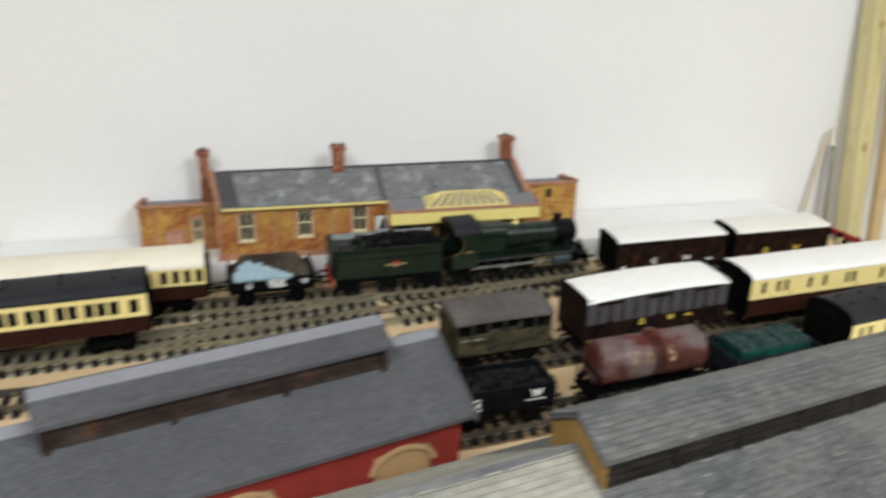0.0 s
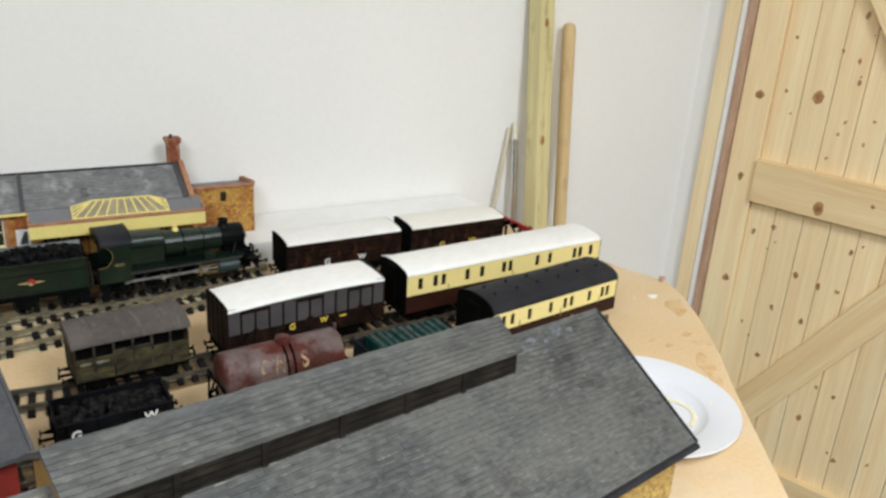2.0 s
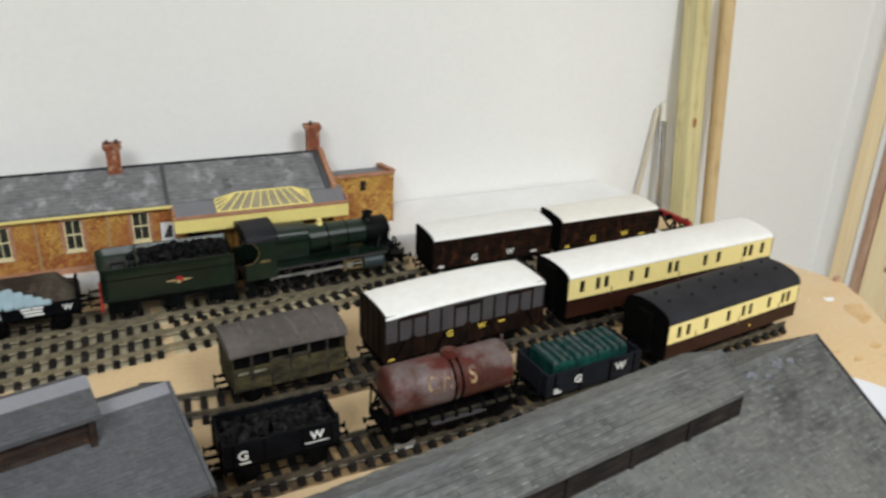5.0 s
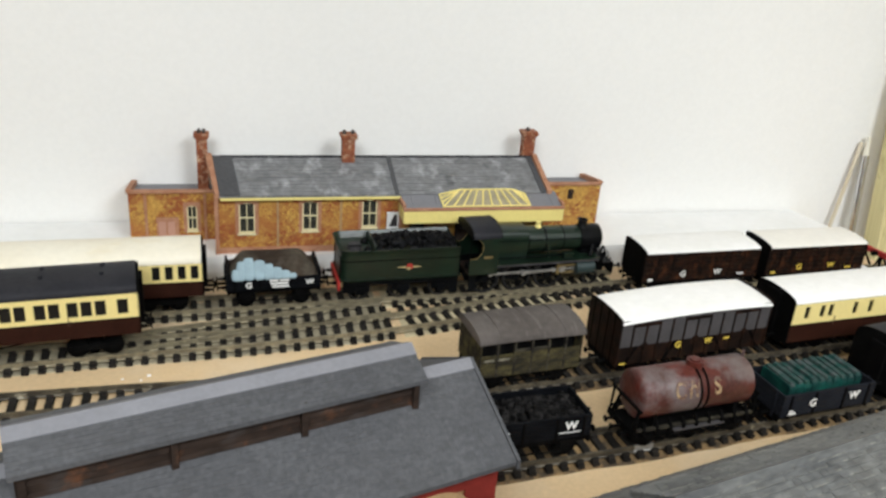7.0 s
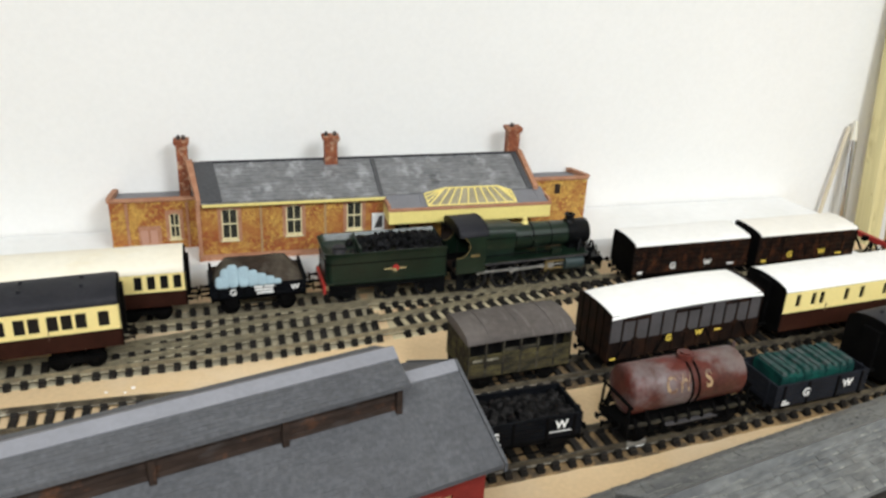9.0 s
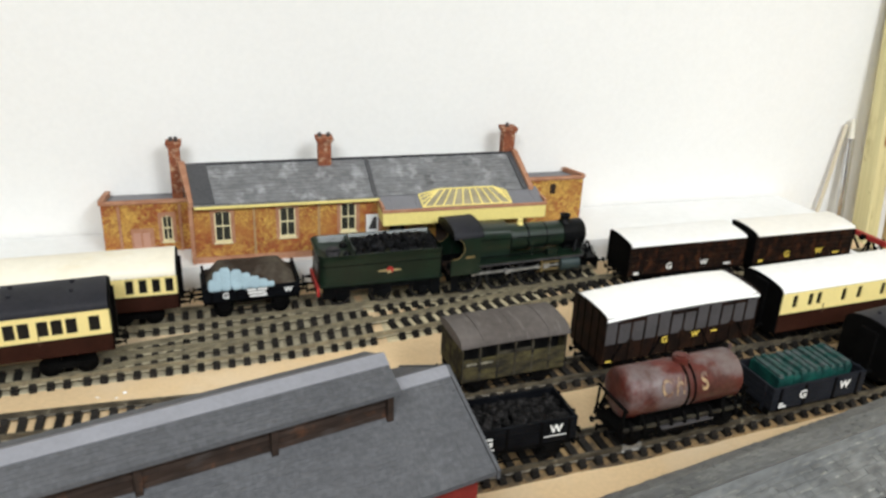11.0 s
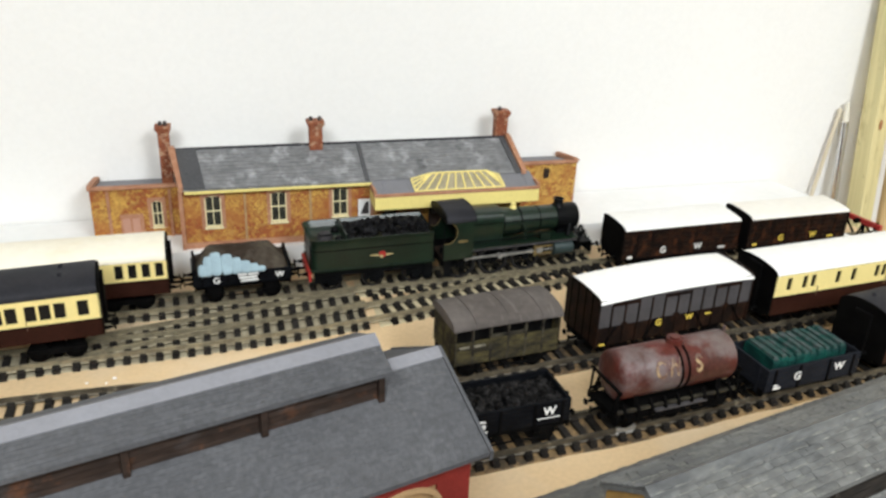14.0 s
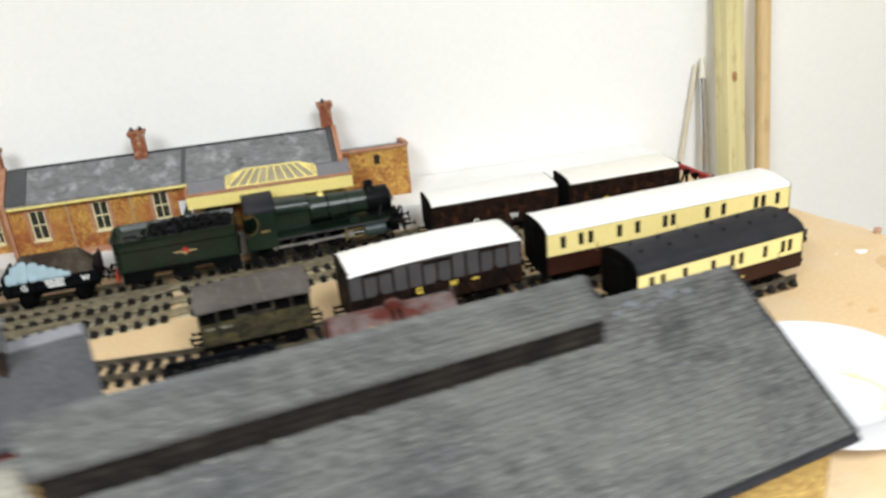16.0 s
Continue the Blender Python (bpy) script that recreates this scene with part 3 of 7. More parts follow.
for x, z, r in knots:
    bm = B()
    front = 0.0 if x < 0.149 else (-0.008 if 0.012 < z < 0.094 else 0.010)
    bmesh.ops.create_circle(bm, cap_ends=True, segments=14, radius=r * 0.00092, matrix=pose(x, front - 0.0006, z, 90, 0, 0) @ Matrix.Diagonal((0.62 + 0.4 * math.sin(x * 900) ** 2, 0.95 + 0.4 * math.cos(z * 700) ** 2, 1, 1)))
    for v in bm.verts:
        v.co += noise.noise_vector(v.co * 140 + Vector((x * 50, 0, z * 50))).dot(Vector((1, 0, 1))) * 0.0022 * Vector((1, 0, 0.6))
    bmesh.ops.solidify(bm, geom=bm.faces[:], thickness=0.001)
    k = part("knot", bm, "knotring", door)
    if r > 4.5:
        bm = B()
        bmesh.ops.create_circle(bm, cap_ends=True, segments=12, radius=r * 0.00055, matrix=pose(x, front - 0.0010, z, 90, 0, 0) @ Matrix.Diagonal((0.75, 1.0, 1, 1)))
        bmesh.ops.solidify(bm, geom=bm.faces[:], thickness=0.0006)
        part("knot_heart", bm, "knot", k)

# leaning timber beside the table


def leaning(name, foot, head, w, d, mat, label, category, rnd=False):
    foot, head = Vector(foot), Vector(head)
    L = (head - foot).length
    q = (head - foot).to_track_quat("Z", "Y").to_matrix().to_4x4()
    ob = thing(name, Matrix.Translation(foot) @ q, label, category)
    return ob, L


plank, L = leaning("plank", (0.746, 1.10, FLOOR), (0.710, 1.219, 0.405), 0.045, 0.02, "treated", "rough pale green treated pine batten leaning on the wall", "timber plank")
bm = B()
box(bm, -0.0178, 0.0178, -0.013, 0.013, 0, L, 0.002)
part("batten", bm, "treated", plank)
for x, z, r in ((0.002, L - 0.075, 5), (0.004, L - 0.272, 5.5), (-0.008, L - 0.45, 4)):
    for y in (-0.0135, 0.0135):
        bm = B()
        bmesh.ops.create_circle(bm, cap_ends=True, segments=14, radius=r * 0.0012, matrix=pose(x, y, z, 90, 0, 0) @ Matrix.Diagonal((0.75, 1.25, 1, 1)))
        bmesh.ops.solidify(bm, geom=bm.faces[:], thickness=0.0006)
        k = part("knot", bm, "knotring", plank)
        bm = B()
        bmesh.ops.create_circle(bm, cap_ends=True, segments=12, radius=r * 0.00075, matrix=pose(x, y + math.copysign(0.0004, y), z, 90, 0, 0) @ Matrix.Diagonal((0.7, 1.2, 1, 1)))
        bmesh.ops.solidify(bm, geom=bm.faces[:], thickness=0.0006)
        part("knot_heart", bm, "knot", k)
post, L = leaning("post", (0.788, 1.10, FLOOR), (0.770, 1.214, 0.330), 0.03, 0.03, "pine", "stained round pine post with a domed top leaning on the wall", "timber post")
bm = B()
prof = [(0.0, 0.0114), (L - 0.012, 0.0114), (L - 0.007, 0.0106), (L - 0.003, 0.0084), (L - 0.0006, 0.0045)]
rings = [[bm.verts.new((r * math.cos(2 * math.pi * i / 24), r * math.sin(2 * math.pi * i / 24), z)) for i in range(24)] for z, r in prof]
for p, q in zip(rings, rings[1:]):
    for i in range(24):
        bm.faces.new((p[i], p[(i + 1) % 24], q[(i + 1) % 24], q[i]))
bm.faces.new(list(reversed(rings[0])))
bm.faces.new(rings[-1])
part("shaft", bm, "postwood", post, smooth=True)
pole, L = leaning("pole", (0.715, 1.12, FLOOR), (0.6855, 1.224, 0.160), 0.01, 0.01, "alu", "thin aluminium tube with a pale wooden tip leaning on the wall", "pole")
bm = B()
rod(bm, (0, 0, 0), (0, 0, L - 0.03), 0.0058, 16)
part("tube", bm, "alu", pole, smooth=True)
# black strip added in place of the dark reflection down the tube's edge
bm = B()
box(bm, -0.0064, -0.0050, -0.0022, 0.0022, 0, L - 0.034, 0.0002)
part("edge_strip", bm, "black", pole, "black strip standing in for the dark reflection along the tube")
bm = B()
rod(bm, (0, 0, L - 0.03), (0, 0, L), 0.0056, 16, 0.0030)
part("tip", bm, "paletip", pole)

stick, L = leaning("stick", (0.515, 1.180, FLOOR), (0.6780, 1.2275, 0.150), 0.01, 0.01, "pine", "thin pale brown wooden stick leaning on the wall", "stick")
bm = B()
rod(bm, (0, 0, 0), (0, 0, L), 0.0038, 10, 0.0032)
part("shaft", bm, "palestick", stick, smooth=True)

# ---------------- the baseboard ----------------
edge = [(0.40, 0.10), (0.4386, 0.286), (0.5181, 0.4301), (0.5652, 0.5104), (0.6112, 0.5885), (0.6627, 0.6691), (0.7081, 0.7535), (0.735, 0.815), (0.7445, 0.855), (0.735, 0.888), (0.716, 0.925), (0.69, 0.99), (0.66, 1.08), (0.635, 1.16), (0.62, WALL - 0.004)]
bm = B()
outline = [(-1.6, WALL - 0.004), (-1.6, 0.22), (-0.4, 0.22), (0.1, 0.16)] + edge
top = bm.faces.new([bm.verts.new((x, y, 0)) for x, y in outline])
r = bmesh.ops.extrude_face_region(bm, geom=[top])
bmesh.ops.translate(bm, vec=(0, 0, -0.018), verts=[v for v in r["geom"] if isinstance(v, bmesh.types.BMVert)])
bmesh.ops.recalc_face_normals(bm, faces=bm.faces[:])
table = thing("layout_table", pose(0, 0, 0), "bare tan fibreboard layout table with a rounded end", "table")
part("tabletop", bm, "board", table)
for x, y in ((-1.4, 0.35), (-1.4, 1.12), (0.45, 0.5), (0.5, 1.1), (-0.4, 0.35), (-0.4, 1.12)):
    bm = B()
    box(bm, x - 0.022, x + 0.022, y - 0.022, y + 0.022, FLOOR, -0.0185, 0.002)
    part("leg", bm, "pine", table)
for y in (0.35, 1.12):
    bm = B()
    box(bm, -1.37, 0.42, y - 0.01, y + 0.01, -0.075, -0.0185)
    part("rail", bm, "pine", table)

# dried glue on the bare end of the board
for k, (x, y, ra, rb, an) in enumerate(((0.701, 0.790, 0.028, 0.011, 60), (0.622, 0.648, 0.024, 0.009, 58), (0.603, 0.610, 0.014, 0.007, 60), (0.655, 0.718, 0.009, 0.005, 30), (0.612, 0.700, 0.006, 0.004, 0), (0.600, 0.720, 0.005, 0.003, 20), (0.570, 0.550, 0.016, 0.006, 60), (0.660, 0.690, 0.006, 0.012, 50), (0.690, 0.826, 0.008, 0.005, 10))):
    bm = B()
    n = 26
    c, s = math.cos(math.radians(an)), math.sin(math.radians(an))
    pts = []
    for i in range(n):
        a = 2 * math.pi * i / n
        f = 1 + 0.55 * noise.noise(Vector((math.cos(a) * 1.6 + k * 7, math.sin(a) * 1.6, k)))
        u, v = ra * f * math.cos(a), rb * f * math.sin(a)
        pts.append((x + u * c - v * s, y + u * s + v * c))
    top = [bm.verts.new((p[0], p[1], 0.0006)) for p in pts]
    low = [bm.verts.new((x + (p[0] - x) * 1.05, y + (p[1] - y) * 1.05, 0.0001)) for p in pts]
    bm.faces.new(top)
    for i in range(n):
        bm.faces.new((low[i], low[(i + 1) % n], top[(i + 1) % n], top[i]))
    part("glue_stain", bm, "card" if k == 8 else "gluestain", table)

# station platform of white card
bm = B()
prism(bm, [(-0.62, 1.112), (0.10, 1.112), (0.30, 1.116), (0.604, 1.148), (0.585, WALL - 0.004), (-0.62, WALL - 0.004)], 0, 1)
bmesh.ops.transform(bm, matrix=Matrix(((0, 1, 0, 0), (0, 0, 1, 0), (0.033, 0, 0, 0.0005), (0, 0, 0, 1))), verts=bm.verts)
bmesh.ops.recalc_face_normals(bm, faces=bm.faces[:])
PLAT = 0.0335
platform = thing("platform", pose(0, 0, 0), "station platform of plain white card against the wall", "platform")
part("deck", bm, "card", platform)
front = [(-0.62, 1.112), (0.10, 1.112), (0.30, 1.116), (0.604, 1.148)]
fl = lambda x: float(np.interp(x, [p[0] for p in front], [p[1] for p in front]))
for i in range(15):
    xa, xb = -0.618 + i * 0.0813, -0.618 + (i + 1) * 0.0813 - 0.0012
    bm = B()
    d = -0.0024 - 0.0006 * (i % 3)
    prism(bm, [(xa, fl(xa) + d), (xb, fl(xb) + d), (xb, fl(xb) - 0.0004), (xa, fl(xa) - 0.0004)], 0.0008, 0.0342 - 0.0006 * (i % 2))
    for v in bm.verts:
        v.co = Vector((v.co.y, v.co.z, v.co.x))
    bmesh.ops.recalc_face_normals(bm, faces=bm.faces[:])
    part("face_panel", bm, "card", platform)

# ---------------- track ----------------
SL = 0.0475


def chaired_sleeper():
    bm = B()
    box(bm, -0.0034, 0.0034, -SL / 2, SL / 2, 0.0003, 0.0047)
    for s in (-1, 1):
        for k in (-1, 1):
            box(bm, -0.0032, 0.0032, s * 0.0165 + k * 0.0032 - 0.0016, s * 0.0165 + k * 0.0032 + 0.0016, 0.0045, 0.0076)
    return mesh_of(bm, "sleeper", M["sleeper"])


SLEEPER = chaired_sleeper()


def rail_mesh(f, x0, x1, off):
    bm = B()
    xs = np.linspace(x0, x1, max(4, int((x1 - x0) / 0.03)))
    prof = [(-0.0015, 0.0047), (0.0015, 0.0047), (0.0015, 0.0058), (0.0007, 0.0066), (0.0007, 0.0095), (0.0013, 0.0100), (0.0013, RAIL), (-0.0013, RAIL), (-0.0013, 0.0100), (-0.0007, 0.0095), (-0.0007, 0.0066), (-0.0015, 0.0058)]
    rings = []
    for x in xs:
        s = (f(x + 0.005) - f(x - 0.005)) / 0.01
        n = Vector((-s, 1)).normalized()
        rings.append([bm.verts.new((x + n.x * (off + a), f(x) + n.y * (off + a), b)) for a, b in prof])
    k = len(prof)
    for p, q in zip(rings, rings[1:]):
        for i in range(k):
            bm.faces.new((p[i], p[(i + 1) % k], q[(i + 1) % k], q[i]))
    bm.faces.new(rings[0])
    bm.faces.new(list(reversed(rings[-1])))
    bmesh.ops.recalc_face_normals(bm, faces=bm.faces[:])
    return bm


def lay(f, x0, x1, label, skip=(), pitch=0.0158, steel="rail"):
    t = thing("track", pose(0, 0, 0), label, "track", "running lines on the layout")
    for off in (-0.0165, 0.0165):
        part("rail", rail_mesh(f, x0, x1, off), steel, t)
    x = x0 + 0.006
    while x < x1:
        if not any(a < x < b for a, b in skip):
            s = (f(x + 0.005) - f(x - 0.005)) / 0.01
            share("sleeper", SLEEPER, pose(x + random.uniform(-0.0006, 0.0006), f(x), 0, 0, 0, math.degrees(math.atan(s)) + random.uniform(-1, 1)), t)
        x += pitch / math.hypot(1, (f(x + 0.005) - f(x - 0.005)) / 0.01)
    return t


GAP = ((-0.128, -0.112),)


def ribbon(f, x0, x1, mat, t, half=0.0215, top=0.0009):
    """The dusty strip of board under a track."""
    bm = B()
    xs = np.linspace(x0, x1, max(4, int((x1 - x0) / 0.02)))
    rnd = random.Random(5)
    rows = []
    for x in xs:
        a, b = half + rnd.uniform(-0.0012, 0.0012), half + rnd.uniform(-0.0012, 0.0012)
        rows.append([bm.verts.new((x, f(x) - a - 0.0006, 0.0001)), bm.verts.new((x, f(x) - a, top)), bm.verts.new((x, f(x) + b, top)), bm.verts.new((x, f(x) + b + 0.0006, 0.0001))])
    for p, q in zip(rows, rows[1:]):
        for i in range(3):
            bm.faces.new((p[i], q[i], q[i + 1], p[i + 1]))
    bmesh.ops.recalc_face_normals(bm, faces=bm.faces[:])
    part("track_bed", bm, mat, t, "thin dusty strip under the sleepers")


road = lay(T1, -0.95, 0.205, "dark sleepered platform line with dull steel rails", skip=GAP)
ribbon(T1, -0.95, -0.131, "bed", road)
ribbon(T1, -0.122, 0.2, "bedlight", road)
road = lay(T2, -0.95, 0.64, "dark sleepered running line with dull steel rails", skip=((-0.428, -0.106),))
ribbon(T2, -0.95, -0.122, "bed", road)
ribbon(T2, -0.110, 0.1, "bedlight", road)
road = lay(T3, -0.95, 0.655, "dark sleepered siding with darker steel rails", steel="raildark")
ribbon(T3, -0.075, 0.65, "bedbrown", road, 0.027)
front_road = lay(T4, -0.16, 0.572, "dark sleepered front siding with darker steel rails", steel="raildark")
ribbon(T4, -0.155, 0.570, "bedbrown", front_road, 0.026)
bm = rail_mesh(T4, 0.060, 0.080, -0.0165)
bmesh.ops.translate(bm, vec=(0, -0.0003, 0.0004), verts=bm.verts)
part("rail_joiner", bm, "steel", front_road, "bright metal rail joiner")
cross = thing("turnout", pose(0, 0, 0), "turnout rails and long timbers between the two running lines", "track", "running lines on the layout")
for off in (-0.0165, 0.0165):
    part("rail", rail_mesh(TX, -0.455, -0.124, off), "rail", cross)
ribbon(lambda x: TX(x) + 0.004, -0.45, -0.124, "bed", cross, 0.026, 0.0005)
x = -0.422
while x < -0.124:
    bm = B()
    y0, y1 = T2(x) - SL / 2, min(TX(x) + SL / 2, T1(x) - SL / 2 - 0.0008)
    box(bm, -0.0035, 0.0035, y0, y1, 0.0003, 0.0047)
    for r in (T2(x) - 0.0165, T2(x) + 0.0165, TX(x) - 0.0165, TX(x) + 0.0165):
        for k in (-1, 1):
            c = r + k * 0.0032
            if y0 + 0.002 < c < y1 - 0.002:
                box(bm, -0.0032, 0.0032, c - 0.0016, c + 0.0016, 0.0045, 0.0076)
    o = part("timber", bm, "sleeper", cross)
    o.location.x = x
    x += 0.0157 if x < -0.15 else 0.0135
x = -0.1035
while x < 0.075:
    bm = B()
    box(bm, -0.0034, 0.0034, T2(x) + SL / 2 + 0.001, T1(x) - SL / 2 - 0.001, 0.0003, 0.0046)
    o = part("timber", bm, "sleeper", cross)
    o.location.x = x
    x += 0.0157
# ---------------- rolling stock ----------------


def panel(bm, x0, x1, z0, z1, y0, y1, holes):
    """A wall piece from x0 to x1 and z0 to z1, thick from y0 to y1, with rectangular holes (x0, x1, z0, z1) side by side."""
    cuts = sorted({x0, x1, *[h[0] for h in holes], *[h[1] for h in holes]})
    for a, b in zip(cuts, cuts[1:]):
        zs = sorted((h[2], h[3]) for h in holes if h[0] <= a + 1e-9 and h[1] >= b - 1e-9)
        z = z0
        for lo, hi in zs:
            if lo > z:
                box(bm, a, b, y0, y1, z, lo)
            z = hi
        if z1 > z:
            box(bm, a, b, y0, y1, z, z1)
    bmesh.ops.remove_doubles(bm, verts=bm.verts[:], dist=1e-6)
    return bm


def arc(w, ze, zt, n=14, power=1.0):
    """The outline of a rounded roof over a width w, from eave height ze to crown zt."""
    return [(-w / 2 * math.cos(math.pi * i / n), ze + (zt - ze) * math.sin(math.pi * i / n) ** power) for i in range(n + 1)]


def roof_shell(x0, x1, w, ze, zt, sag=0.0, power=0.8, n=16):
    bm = B()
    prof = [(-w / 2, ze - 0.0012)] + arc(w, ze, zt, n, power) + [(w / 2, ze - 0.0012)]
    k = 9 if sag else 2
    xs = np.linspace(x0, x1, k)
    rings = [[bm.verts.new((x, y, z - sag * (2 * (x - (x0 + x1) / 2) / (x1 - x0)) ** 2)) for y, z in prof] for x in xs]
    m = len(prof)
    for p, q in zip(rings, rings[1:]):
        for i in range(m):
            bm.faces.new((p[i], q[i], q[(i + 1) % m], p[(i + 1) % m]))
    bm.faces.new(rings[0])
    bm.faces.new(list(reversed(rings[-1])))
    bmesh.ops.recalc_face_normals(bm, faces=bm.faces[:])
    return bm


def end_wall(x, t, w, z0, ze, zt, power=0.8):
    bm = B()
    prism(bm, [(-w / 2, z0)] + arc(w, ze, zt, 16, power) + [(w / 2, z0)], x, x + t)
    return bm


def wheel_mesh(r):
    bm = B()
    for s in (-1, 1):
        rod(bm, (0, s * 0.0178, 0), (0, s * 0.0148, 0), r, 20)
        rod(bm, (0, s * 0.0152, 0), (0, s * 0.0142, 0), r * 1.08, 20)
        rod(bm, (0, s * 0.0186, 0), (0, s * 0.0176, 0), r * 0.42, 12)
    rod(bm, (0, -0.02, 0), (0, 0.02, 0), 0.0012, 8)
    return bm


WHEEL = mesh_of(wheel_mesh(0.0105), "wheelset", M["black"], True)


def buffers(t, xend, s, w=0.024, z=0.0215, mat="black", length=0.0095):
    for y in (-w / 2, w / 2):
        bm = B()
        rod(bm, (xend, y, z), (xend + s * length * 0.6, y, z), 0.0022, 10, 0.0017)
        rod(bm, (xend + s * length * 0.6, y, z), (xend + s * length, y, z), 0.0011, 8)
        rod(bm, (xend + s * length, y, z), (xend + s * (length + 0.0012), y, z), 0.0034, 14, 0.0029)
        part("buffer", bm, mat, t)
    bm = B()
    box(bm, min(xend, xend + s * 0.012), max(xend, xend + s * 0.012), -0.0011, 0.0011, z - 0.0015, z + 0.0008)
    rod(bm, (xend + s * 0.012, 0, z - 0.004), (xend + s * 0.012, 0, z + 0.003), 0.0011, 8)
    part("coupling", bm, "black", t)


def underframe(t, L, axles, floor=0.018, mat="black", w=0.05):
    bm = B()
    box(bm, -L / 2 + 0.001, L / 2 - 0.001, -w / 2 + 0.004, w / 2 - 0.004, floor - 0.0065, floor - 0.0002)
    part("solebar", bm, mat, t)
    for x in axles:
        share("wheelset", WHEEL, pose(x, 0, 0.0105), t)
        for y in (-0.0215, 0.0215):
            bm = B()
            prism(bm, [(x - 0.009, floor - 0.003), (x - 0.0035, 0.008), (x + 0.0035, 0.008), (x + 0.009, floor - 0.003)], y - 0.001, y + 0.001, axis="y")
            box(bm, x - 0.0032, x + 0.0032, y - 0.0018, y + 0.0018, 0.0078, 0.0125, 0.0006)
            box(bm, x - 0.011, x + 0.011, y - 0.0014, y + 0.0014, 0.0130, 0.0148)
            part("axlebox", bm, mat, t)
    if len(axles) > 1:
        for y in (-0.0226, 0.0226):
            bm = B()
            box(bm, axles[0] + 0.004, axles[-1] - 0.004, y - 0.0006, y + 0.0006, 0.0095, 0.0108)
            rod(bm, ((axles[0] + axles[-1]) / 2, y, 0.011), (axles[-1] + 0.004, y, 0.0065), 0.0006, 6)
            part("brake_lever", bm, mat, t)
    for s in (-1, 1):
        bm = B()
        box(bm, s * (L / 2 - 0.0011) - 0.0011, s * (L / 2 - 0.0011) + 0.0011, -w / 2, w / 2, floor - 0.006, floor + 0.0012)
        part("headstock", bm, mat, t)
        buffers(t, s * L / 2, s, z=floor - 0.002)


def bogie(t, x, mat="black"):
    bm = B()
    for y in (-0.0205, 0.0205):
        box(bm, x - 0.026, x + 0.026, y - 0.0012, y + 0.0012, 0.009, 0.0155, 0.0008)
        for k in (-0.0165, 0.0165):
            box(bm, x + k - 0.0035, x + k + 0.0035, y - 0.0022, y + 0.0022, 0.0075, 0.0130, 0.0006)
    box(bm, x - 0.006, x + 0.006, -0.021, 0.021, 0.010, 0.016)
    b = part("bogie", bm, mat, t)
    for k in (-0.0165, 0.0165):
        share("wheelset", WHEEL, pose(x + k, 0, 0.0105), b)


